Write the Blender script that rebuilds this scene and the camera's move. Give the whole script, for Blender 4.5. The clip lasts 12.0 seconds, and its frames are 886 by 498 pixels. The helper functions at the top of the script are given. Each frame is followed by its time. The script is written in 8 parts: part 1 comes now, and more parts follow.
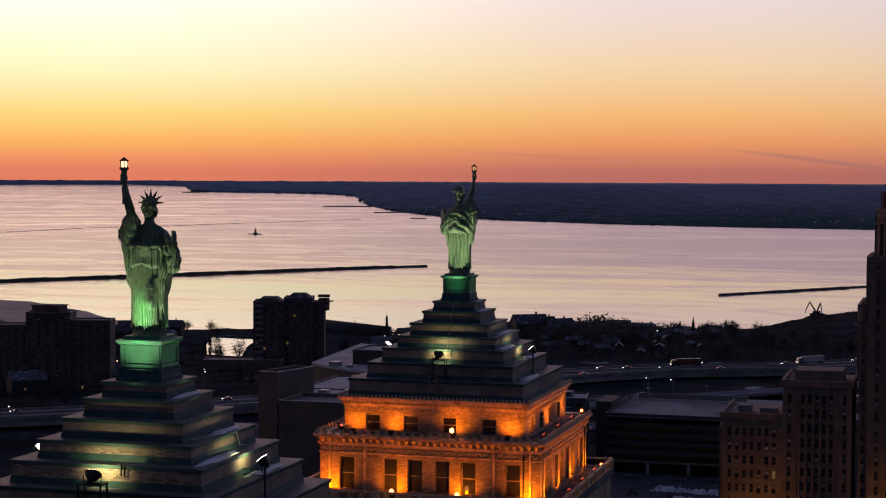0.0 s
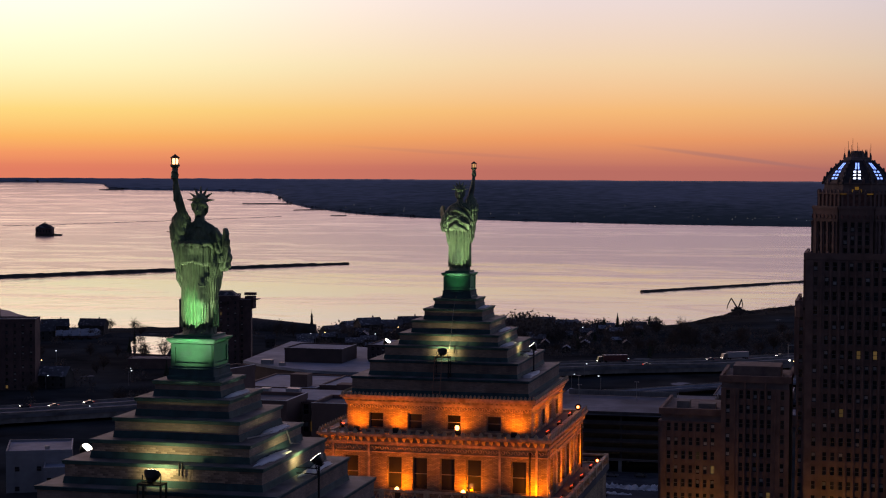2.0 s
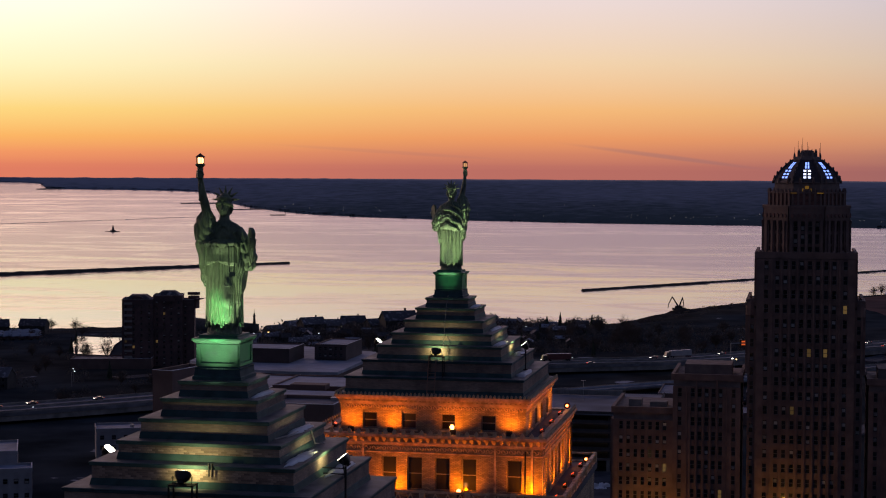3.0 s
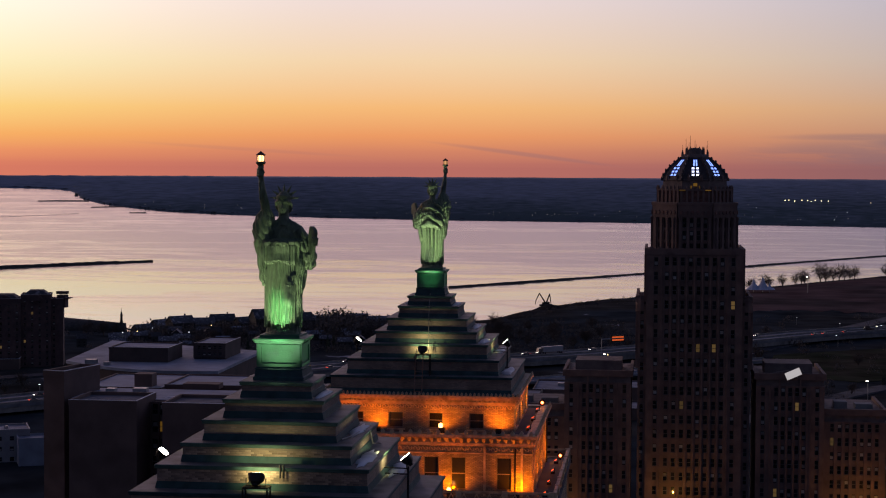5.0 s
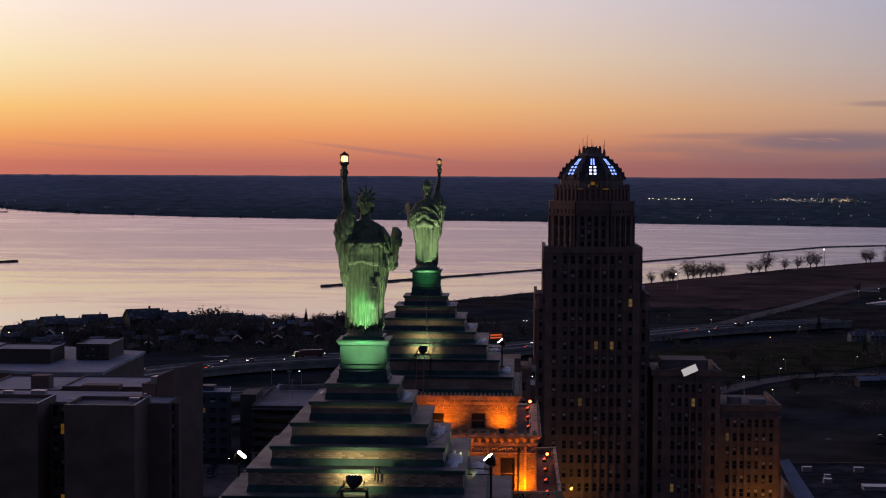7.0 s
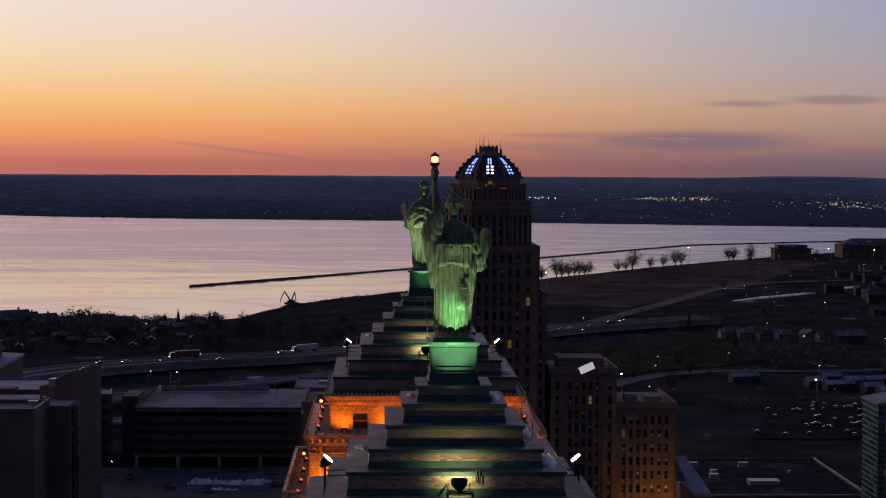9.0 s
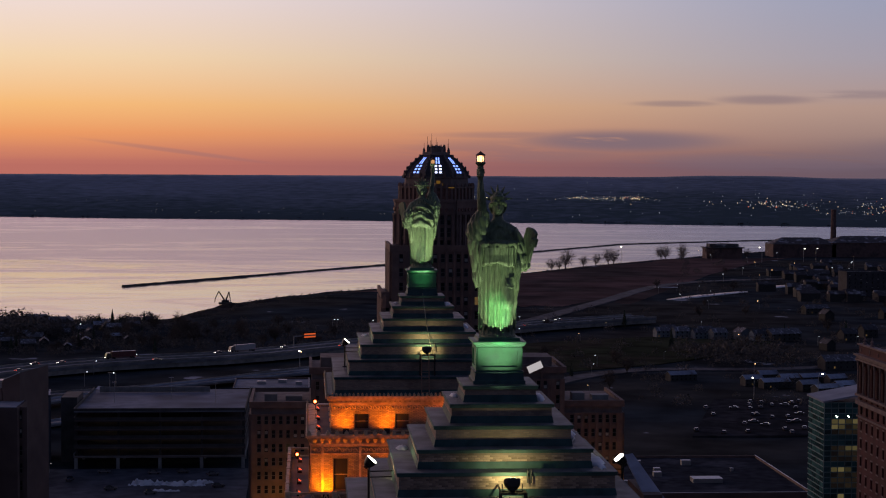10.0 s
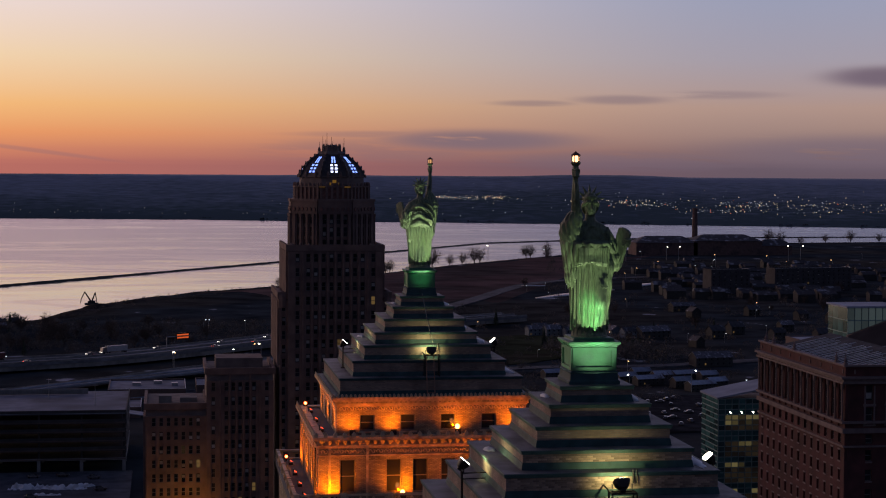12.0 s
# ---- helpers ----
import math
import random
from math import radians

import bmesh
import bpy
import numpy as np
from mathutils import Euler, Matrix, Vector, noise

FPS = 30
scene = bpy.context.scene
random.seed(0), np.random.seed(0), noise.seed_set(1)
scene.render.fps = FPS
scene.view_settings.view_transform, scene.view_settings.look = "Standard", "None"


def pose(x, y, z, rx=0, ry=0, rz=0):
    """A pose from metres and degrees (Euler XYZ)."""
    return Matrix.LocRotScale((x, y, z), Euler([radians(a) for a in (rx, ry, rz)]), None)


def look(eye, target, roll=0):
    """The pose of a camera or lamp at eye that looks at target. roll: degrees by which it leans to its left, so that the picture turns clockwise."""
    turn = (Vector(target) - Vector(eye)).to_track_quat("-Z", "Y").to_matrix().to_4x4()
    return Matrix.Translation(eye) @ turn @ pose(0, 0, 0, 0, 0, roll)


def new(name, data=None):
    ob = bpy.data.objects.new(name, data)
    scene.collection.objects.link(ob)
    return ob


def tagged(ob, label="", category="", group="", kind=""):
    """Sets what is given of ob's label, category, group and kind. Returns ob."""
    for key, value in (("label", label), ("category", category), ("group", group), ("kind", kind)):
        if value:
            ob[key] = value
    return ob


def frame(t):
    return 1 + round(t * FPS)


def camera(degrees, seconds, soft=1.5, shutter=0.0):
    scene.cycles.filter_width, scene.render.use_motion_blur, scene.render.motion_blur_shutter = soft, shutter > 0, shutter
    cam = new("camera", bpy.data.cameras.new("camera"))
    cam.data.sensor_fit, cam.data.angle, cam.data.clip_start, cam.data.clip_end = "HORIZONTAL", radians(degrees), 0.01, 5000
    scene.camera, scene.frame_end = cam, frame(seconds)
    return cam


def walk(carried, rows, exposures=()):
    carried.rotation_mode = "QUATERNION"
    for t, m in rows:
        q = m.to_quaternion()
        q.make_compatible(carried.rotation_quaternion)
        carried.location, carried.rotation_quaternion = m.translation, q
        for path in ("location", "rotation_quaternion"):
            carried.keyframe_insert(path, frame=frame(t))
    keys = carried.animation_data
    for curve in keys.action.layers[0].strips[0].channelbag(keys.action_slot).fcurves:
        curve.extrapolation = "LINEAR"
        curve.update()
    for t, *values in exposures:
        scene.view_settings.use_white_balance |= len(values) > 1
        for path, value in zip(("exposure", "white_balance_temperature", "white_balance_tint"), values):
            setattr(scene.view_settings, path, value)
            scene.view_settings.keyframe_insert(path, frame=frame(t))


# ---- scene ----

# ---- camera: a drone slides past the towers at about 119 m above the lake ----
cam = camera(27.76, 12.0, 1.1)
ROWS = [
    (0.0, 30.356, -64.555, 118.775, 15.889, -2.448, -0.277),
    (0.5, 29.335, -64.828, 118.756, 15.540, -2.467, -0.278),
    (1.0, 28.190, -65.128, 118.760, 14.891, -2.479, -0.275),
    (1.5, 26.786, -65.459, 118.755, 14.153, -2.499, -0.271),
    (2.0, 25.236, -65.806, 118.740, 13.259, -2.520, -0.268),
    (2.5, 23.605, -66.153, 118.732, 12.286, -2.530, -0.268),
    (3.0, 21.895, -66.500, 118.726, 11.282, -2.536, -0.268),
    (5.0, 14.163, -67.533, 118.719, 6.773, -2.600, -0.278),
    (5.5, 12.120, -67.707, 118.728, 5.709, -2.613, -0.280),
    (6.0, 10.053, -67.870, 118.728, 4.628, -2.625, -0.283),
    (6.5, 7.952, -68.018, 118.751, 3.524, -2.626, -0.287),
    (7.0, 5.831, -68.144, 118.754, 2.419, -2.627, -0.293),
    (9.0, -2.797, -67.919, 118.769, -2.012, -2.633, -0.311),
    (9.5, -4.958, -67.680, 118.737, -3.129, -2.640, -0.317),
    (10.0, -7.105, -67.407, 118.739, -4.253, -2.639, -0.325),
    (10.5, -9.278, -67.102, 118.736, -5.407, -2.641, -0.333),
    (11.0, -11.479, -66.768, 118.727, -6.552, -2.641, -0.340),
    (11.5, -13.651, -66.429, 118.722, -7.677, -2.638, -0.350),
    (12.0, -15.818, -66.090, 118.719, -8.756, -2.639, -0.362),
]
walk(cam, [(t, pose(x, y, z, 90 + pitch, roll, yaw)) for t, x, y, z, yaw, pitch, roll in ROWS])


# ---- sky after sunset: glow in the west, blue dusk overhead and behind ----
def lin(r, g, b):
    out = []
    for c in (r, g, b):
        c /= 255.0
        out.append(c / 12.92 if c <= 0.04045 else ((c + 0.055) / 1.055) ** 2.4)
    return (*out, 1.0)


world = bpy.data.worlds.new("dusk_sky")
scene.world = world
world.use_nodes = True
wn, wl = world.node_tree.nodes, world.node_tree.links
wn.clear()


def wmath(op, a, b=None, c=None, clamp=False):
    n = wn.new("ShaderNodeMath")
    n.operation, n.use_clamp = op, clamp
    for i, v in enumerate((a, b, c)):
        if v is None:
            continue
        if isinstance(v, (int, float)):
            n.inputs[i].default_value = v
        else:
            wl.new(v, n.inputs[i])
    return n.outputs[0]


def wrange(v, a, b, smooth=True):
    n = wn.new("ShaderNodeMapRange")
    n.interpolation_type = "SMOOTHSTEP" if smooth else "LINEAR"
    n.inputs["From Min"].default_value, n.inputs["From Max"].default_value = a, b
    wl.new(v, n.inputs["Value"])
    return n.outputs["Result"]


def wramp(fac, stops):
    n = wn.new("ShaderNodeValToRGB")
    n.color_ramp.interpolation = "LINEAR"
    e = n.color_ramp.elements
    while len(e) < len(stops):
        e.new(0.5)
    for el, (deg, col) in zip(e, stops):
        el.position = math.sqrt(max(0.0, math.sin(radians(deg))))
        el.color = lin(*col)
    wl.new(fac, n.inputs["Fac"])
    return n.outputs["Color"]


def wmix(f, a, b):
    n = wn.new("ShaderNodeMix")
    n.data_type = "RGBA"
    for v, k in ((f, 0), (a, 6), (b, 7)):
        if isinstance(v, tuple):
            n.inputs[k].default_value = v
        else:
            wl.new(v, n.inputs[k])
    return n.outputs[2]


tc = wn.new("ShaderNodeTexCoord")
sep = wn.new("ShaderNodeSeparateXYZ")
wl.new(tc.outputs["Generated"], sep.inputs[0])
height = wmath("SQRT", wmath("MAXIMUM", sep.outputs["Z"], 0.0))
azim = wmath("MULTIPLY", wmath("ARCTAN2", sep.outputs["X"], sep.outputs["Y"]), 180 / math.pi)
elev = wmath("MULTIPLY", wmath("ARCSINE", sep.outputs["Z"]), 180 / math.pi)
glow_l = wramp(height, [(0.0, (227, 127, 98)), (0.12, (230, 131, 98)), (0.5, (245, 153, 100)), (1.0, (253, 183, 101)), (1.85, (255, 218, 130)), (3.2, (258, 248, 196)),
                        (5.4, (286, 268, 244)), (6.6, (382, 318, 276)), (10, (350, 284, 258)), (18, (244, 200, 208)), (36, (86, 84, 122)), (90, (30, 42, 76))])
glow_m = wramp(height, [(0.0, (186, 110, 99)), (0.12, (191, 114, 100)), (0.5, (212, 132, 101)), (1.0, (236, 154, 100)), (1.9, (246, 186, 121)), (3.4, (244, 212, 173)),
                        (5.4, (238, 219, 216)), (7, (278, 230, 236)), (9, (286, 232, 238)), (18, (232, 206, 230)), (36, (80, 82, 124)), (90, (30, 42, 76))])
glow_r = wramp(height, [(0.0, (104, 88, 100)), (0.12, (110, 91, 101)), (0.5, (134, 108, 108)), (1.0, (156, 129, 123)), (1.9, (176, 147, 137)), (3.4, (164, 156, 168)),
                        (5.4, (154, 158, 182)), (9, (172, 168, 202)), (18, (148, 150, 188)), (36, (54, 62, 98)), (90, (30, 42, 76))])
back = wramp(height, [(0.0, (72, 73, 87)), (5.0, (82, 83, 102)), (20, (71, 79, 106)), (45, (45, 58, 89)), (90, (30, 43, 76))])
west = wmix(wrange(azim, -28, -8), glow_l, glow_m)
west = wmix(wrange(azim, -9, 20), west, glow_r)
# thin clouds low in the sky
cvec = wn.new("ShaderNodeCombineXYZ")
wl.new(wmath("MULTIPLY", azim, 0.26), cvec.inputs[0])
wl.new(wmath("MULTIPLY", wmath("ADD", elev, wmath("MULTIPLY", azim, 0.03)), 3.0), cvec.inputs[1])
cn = wn.new("ShaderNodeTexNoise")
cn.inputs["Scale"].default_value, cn.inputs["Detail"].default_value, cn.inputs["Roughness"].default_value = 1.0, 6.0, 0.6
wl.new(cvec.outputs[0], cn.inputs["Vector"])


def bank(az, el, waz, wel, amount, low=0.36, slope=0.0):
    """A thin bank of cloud about one bearing and height, in degrees, that may slant."""
    off = wmath("SUBTRACT", azim, az)
    da = wmath("DIVIDE", off, waz)
    de = wmath("DIVIDE", wmath("SUBTRACT", wmath("SUBTRACT", elev, el), wmath("MULTIPLY", off, slope)), wel)
    d = wmath("ADD", wmath("MULTIPLY", da, da), wmath("MULTIPLY", de, de))
    fall = wmath("EXPONENT", wmath("MULTIPLY", wmath("MULTIPLY", d, d), -1.0))
    return wmath("MULTIPLY", fall, wmath("MULTIPLY", wrange(cn.outputs["Fac"], low, low + 0.17), amount))


cloud = bank(9.9, 0.84, 3.3, 0.33, 0.8, 0.22)
for b in ((7.0, 1.0, 3.0, 0.12, 0.4, 0.36), (6.4, 0.5, 3.5, 0.4, 0.35, 0.36), (14.4, 2.14, 1.5, 0.15, 0.5, 0.3), (11.6, 2.02, 1.3, 0.1, 0.45, 0.3), (17.4, 2.3, 2.0, 0.13, 0.35, 0.32), (22.6, 2.85, 1.9, 0.34, 1.0, 0.18),
          (22.5, 0.5, 5.5, 0.55, 0.7, 0.28), (15.0, 0.2, 5.0, 0.3, 0.45, 0.3), (-4.2, 0.44, 2.6, 0.07, 0.3, 0.25, -0.125), (-13.0, 0.55, 3.2, 0.06, 0.12, 0.3, -0.06)):
    cloud = wmath("MAXIMUM", cloud, bank(*b))
west = wmix(cloud, west, lin(118, 103, 117))
sky = wmix(wrange(wmath("ABSOLUTE", wmath("ADD", azim, 8)), 45, 125), west, back)
bg = wn.new("ShaderNodeBackground")
bg.inputs["Strength"].default_value = 1.0
wl.new(sky, bg.inputs["Color"])
wout = wn.new("ShaderNodeOutputWorld")
wl.new(bg.outputs[0], wout.inputs["Surface"])
scene.view_settings.exposure = 0.0


# ---- mesh and object helpers ----
class Mb:
    """Collects vertices and faces of one mesh."""

    def __init__(self):
        self.v, self.f = [], []

    def box(self, x0, x1, y0, y1, z0, z1):
        n = len(self.v)
        self.v += [(x0, y0, z0), (x1, y0, z0), (x1, y1, z0), (x0, y1, z0), (x0, y0, z1), (x1, y0, z1), (x1, y1, z1), (x0, y1, z1)]
        self.f += [tuple(n + i for i in q) for q in ((3, 2, 1, 0), (4, 5, 6, 7), (0, 1, 5, 4), (1, 2, 6, 5), (2, 3, 7, 6), (3, 0, 4, 7))]
        return self

    def rings(self, rings, cap=True, closed=True):
        n0, k = len(self.v), len(rings[0])
        for r in rings:
            self.v += [tuple(p) for p in r]
        for i in range(len(rings) - 1):
            for j in range(k if closed else k - 1):
                a, b = n0 + i * k + j, n0 + i * k + (j + 1) % k
                self.f.append((a, b, b + k, a + k))
        if cap:
            self.f.append(tuple(n0 + j for j in reversed(range(k))))
            self.f.append(tuple(n0 + (len(rings) - 1) * k + j for j in range(k)))
        return self

    def tube(self, pts, radii, n=8):
        """A tube along points."""
        if isinstance(radii, (int, float)):
            radii = [radii] * len(pts)
        rings = []
        for i, p in enumerate(pts):
            a, b = Vector(pts[max(i - 1, 0)]), Vector(pts[min(i + 1, len(pts) - 1)])
            d = (b - a).normalized()
            side = d.cross(Vector((0.013, 1, 0.02) if abs(d.y) < 0.9 else (1, 0.02, 0.01))).normalized()
            up = side.cross(d)
            rings.append([Vector(p) + (side * math.cos(2 * math.pi * j / n) + up * math.sin(2 * math.pi * j / n)) * radii[i] for j in range(n)])
        return self.rings(rings)

    def frustum(self, cx, cy, steps, n=16, square=False, turn=0.0):
        """Stacked (z, radius) sections, round or square."""
        if square:
            rings = [[(cx + sx * r, cy + sy * r, z) for sx, sy in ((-1, -1), (1, -1), (1, 1), (-1, 1))] for z, r in steps]
        else:
            rings = [[(cx + r * math.cos(turn + 2 * math.pi * j / n), cy + r * math.sin(turn + 2 * math.pi * j / n), z) for j in range(n)] for z, r in steps]
        return self.rings(rings)

    def prism(self, poly, z0, z1):
        return self.rings([[(x, y, z0) for x, y in poly], [(x, y, z1) for x, y in poly]])

    def mesh(self, name, mat, smooth=False):
        me = bpy.data.meshes.new(name)
        me.from_pydata(self.v, [], self.f)
        me.validate()
        for m in (mat if isinstance(mat, (list, tuple)) else [mat]):
            me.materials.append(m)
        if smooth:
            me.shade_smooth()
        me.update()
        return me


def part(name, mb, mat, parent=None, label="", at=None, smooth=False):
    me = mb if isinstance(mb, bpy.types.Mesh) else mb.mesh(name, mat, smooth)
    ob = new(name, me)
    if parent is not None:
        ob.parent = parent
    if at is not None:
        ob.matrix_basis = at if isinstance(at, Matrix) else Matrix.Translation(at)
    if label:
        tagged(ob, label)
    return ob


def thing(name, label, category, at=(0, 0, 0), group="", kind="", turn=0.0):
    ob = new(name)
    ob.matrix_basis = pose(*at, 0, 0, turn)
    return tagged(ob, label, category, group, kind)


def bevel(ob, width, segments=2):
    m = ob.modifiers.new("edge", "BEVEL")
    m.width, m.segments, m.limit_method, m.angle_limit = width, segments, "ANGLE", radians(40)
    return ob


# ---- materials ----
def material(name, base, rough=0.7, metal=0.0, vary=0.25, scale=3.0, bump=0.0, bump_scale=30.0, second=None, second_scale=0.6, second_amount=0.5,
             stretch=None, emit=None, emit_strength=0.0, coat=0.0, random_value=0.0, spec=0.5):
    """Base colour varied by fine grain and by broad stains of a second colour."""
    m = bpy.data.materials.new(name)
    m.use_nodes = True
    nt = m.node_tree
    n, l = nt.nodes, nt.links
    bsdf = n["Principled BSDF"]
    bsdf.inputs["Roughness"].default_value, bsdf.inputs["Metallic"].default_value = rough, metal
    bsdf.inputs["Coat Weight"].default_value = coat
    bsdf.inputs["Specular IOR Level"].default_value = spec
    co = n.new("ShaderNodeTexCoord")
    mp = n.new("ShaderNodeMapping")
    l.new(co.outputs["Object"], mp.inputs["Vector"])
    if stretch:
        mp.inputs["Scale"].default_value = stretch
    g = n.new("ShaderNodeTexNoise")
    g.inputs["Scale"].default_value, g.inputs["Detail"].default_value = scale, 5.0
    l.new(mp.outputs[0], g.inputs["Vector"])
    r = n.new("ShaderNodeMapRange")
    r.inputs["From Min"].default_value, r.inputs["From Max"].default_value = 0.3, 0.7
    r.inputs["To Min"].default_value, r.inputs["To Max"].default_value = 1 - vary, 1 + vary
    l.new(g.outputs["Fac"], r.inputs["Value"])
    colour = None
    mix = n.new("ShaderNodeMix")
    mix.data_type = "RGBA"
    mix.inputs[6].default_value = (*base, 1)
    mix.inputs[7].default_value = (*(second or base), 1)
    if second:
        s = n.new("ShaderNodeTexNoise")
        s.inputs["Scale"].default_value, s.inputs["Detail"].default_value = second_scale, 4.0
        l.new(mp.outputs[0], s.inputs["Vector"])
        r2 = n.new("ShaderNodeMapRange")
        r2.inputs["From Min"].default_value, r2.inputs["From Max"].default_value = 0.62 - second_amount * 0.3, 0.72 - second_amount * 0.2
        l.new(s.outputs["Fac"], r2.inputs["Value"])
        l.new(r2.outputs[0], mix.inputs[0])
    else:
        mix.inputs[0].default_value = 0.0
    hsv = n.new("ShaderNodeHueSaturation")
    l.new(mix.outputs[2], hsv.inputs["Color"])
    l.new(r.outputs[0], hsv.inputs["Value"])
    colour = hsv.outputs[0]
    if random_value:
        oi = n.new("ShaderNodeObjectInfo")
        r3 = n.new("ShaderNodeMapRange")
        r3.inputs["To Min"].default_value, r3.inputs["To Max"].default_value = 1 - random_value, 1 + random_value
        l.new(oi.outputs["Random"], r3.inputs["Value"])
        h2 = n.new("ShaderNodeHueSaturation")
        l.new(colour, h2.inputs["Color"])
        l.new(r3.outputs[0], h2.inputs["Value"])
        colour = h2.outputs[0]
    l.new(colour, bsdf.inputs["Base Color"])
    if bump:
        bn = n.new("ShaderNodeTexNoise")
        bn.inputs["Scale"].default_value, bn.inputs["Detail"].default_value = bump_scale, 4.0
        l.new(mp.outputs[0], bn.inputs["Vector"])
        b = n.new("ShaderNodeBump")
        b.inputs["Strength"].default_value, b.inputs["Distance"].default_value = bump, 0.05
        l.new(bn.outputs["Fac"], b.inputs["Height"])
        l.new(b.outputs[0], bsdf.inputs["Normal"])
    if emit:
        bsdf.inputs["Emission Color"].default_value = (*emit, 1)
        bsdf.inputs["Emission Strength"].default_value = emit_strength
    return m


def brick_material(name, a, b, mortar, width=0.22, row=0.075, joint=0.012, bump=0.4):
    """Brick courses on upright faces, at true size."""
    m = material(name, a, 0.85)
    nt = m.node_tree
    n, l = nt.nodes, nt.links
    bsdf = n["Principled BSDF"]
    geo = n.new("ShaderNodeTexCoord")
    s = n.new("ShaderNodeSeparateXYZ")
    l.new(geo.outputs["Object"], s.inputs[0])
    add = n.new("ShaderNodeMath")
    add.operation = "ADD"
    l.new(s.outputs["X"], add.inputs[0])
    l.new(s.outputs["Y"], add.inputs[1])
    c = n.new("ShaderNodeCombineXYZ")
    l.new(add.outputs[0], c.inputs[0])
    l.new(s.outputs["Z"], c.inputs[1])
    br = n.new("ShaderNodeTexBrick")
    br.inputs["Scale"].default_value = 1.0
    br.inputs["Brick Width"].default_value, br.inputs["Row Height"].default_value, br.inputs["Mortar Size"].default_value = width, row, joint
    br.inputs["Color1"].default_value, br.inputs["Color2"].default_value, br.inputs["Mortar"].default_value = (*a, 1), (*b, 1), (*mortar, 1)
    l.new(c.outputs[0], br.inputs["Vector"])
    ns = n.new("ShaderNodeTexNoise")
    ns.inputs["Scale"].default_value, ns.inputs["Detail"].default_value = 0.8, 6.0
    l.new(geo.outputs["Object"], ns.inputs["Vector"])
    r = n.new("ShaderNodeMapRange")
    r.inputs["From Min"].default_value, r.inputs["From Max"].default_value = 0.3, 0.7
    r.inputs["To Min"].default_value, r.inputs["To Max"].default_value = 0.6, 1.3
    l.new(ns.outputs["Fac"], r.inputs["Value"])
    h = n.new("ShaderNodeHueSaturation")
    l.new(br.outputs["Color"], h.inputs["Color"])
    l.new(r.outputs[0], h.inputs["Value"])
    l.new(h.outputs[0], bsdf.inputs["Base Color"])
    bp = n.new("ShaderNodeBump")
    bp.invert = True
    bp.inputs["Strength"].default_value, bp.inputs["Distance"].default_value = bump, 0.01
    l.new(br.outputs["Fac"], bp.inputs["Height"])
    l.new(bp.outputs[0], bsdf.inputs["Normal"])
    return m


def glass_material(name, tint, rough=0.08):
    m = material(name, tint, rough, vary=0.3, scale=0.5, random_value=0.6)
    m.node_tree.nodes["Principled BSDF"].inputs["Specular IOR Level"].default_value = 0.6
    return m


def glowing(name, colour, strength, random_from=None):
    m = material(name, (0.03, 0.03, 0.03), 0.5, vary=0.0, emit=colour, emit_strength=strength)
    if random_from is not None:
        n, l = m.node_tree.nodes, m.node_tree.links
        oi = n.new("ShaderNodeObjectInfo")
        r = n.new("ShaderNodeMapRange")
        r.inputs["To Min"].default_value, r.inputs["To Max"].default_value = random_from * strength, strength
        l.new(oi.outputs["Random"], r.inputs["Value"])
        l.new(r.outputs[0], n["Principled BSDF"].inputs["Emission Strength"])
    return m


PATINA = material("copper_patina", (0.135, 0.18, 0.105), 0.55, 0.0, 0.3, 9.0, 0.9, 15.0, (0.05, 0.07, 0.05), 1.6, 0.25, stretch=(1, 1, 0.35))
PEDESTAL = material("green_painted_copper", (0.038, 0.145, 0.08), 0.55, 0.0, 0.18, 2.5, 0.15, 12.0, (0.045, 0.13, 0.09), 1.4, 0.25)
FLASHING = material("verdigris_flashing", (0.034, 0.074, 0.082), 0.6, 0.0, 0.3, 2.0, 0.2, 16.0, (0.024, 0.066, 0.07), 0.9, 0.5, spec=0.2)
TREAD = material("grey_lead_tread", (0.15, 0.155, 0.165), 0.6, 0.0, 0.3, 1.2, 0.2, 9.0, (0.08, 0.085, 0.09), 0.7, 0.5, spec=0.3)
COPING = material("green_coping", (0.055, 0.105, 0.095), 0.6, 0.0, 0.3, 2.0, 0.2, 16.0, spec=0.2)
BUFF = brick_material("buff_brick", (0.44, 0.35, 0.22), (0.24, 0.18, 0.12), (0.15, 0.13, 0.11), bump=0.9)
REDBRICK = brick_material("red_brown_brick", (0.30, 0.15, 0.10), (0.22, 0.11, 0.08), (0.2, 0.17, 0.15))
PYRBRICK = brick_material("roof_step_brick", (0.30, 0.215, 0.17), (0.2, 0.14, 0.115), (0.2, 0.17, 0.15))
TERRACOTTA = material("cream_terracotta", (0.52, 0.40, 0.26), 0.6, 0.0, 0.3, 6.0, 0.3, 25.0, (0.25, 0.18, 0.12), 1.5, 0.4)
STONE = material("sandstone", (0.19, 0.122, 0.102), 0.85, 0.0, 0.3, 0.35, 0.3, 2.0, (0.16, 0.11, 0.10), 0.08, 0.5)
STONE_RED = material("red_glazed_stone", (0.2, 0.09, 0.07), 0.7, 0.0, 0.35, 1.5, 0.3, 3.0, (0.12, 0.07, 0.06), 0.5, 0.5)
STONE_DARK = material("dark_sandstone", (0.17, 0.13, 0.12), 0.85, 0.0, 0.3, 0.4, 0.3, 2.0)
ROOF = material("roof_membrane", (0.10, 0.105, 0.12), 0.8, 0.0, 0.3, 0.3, 0.2, 2.0, (0.15, 0.16, 0.185), 0.05, 0.5, spec=0.15)
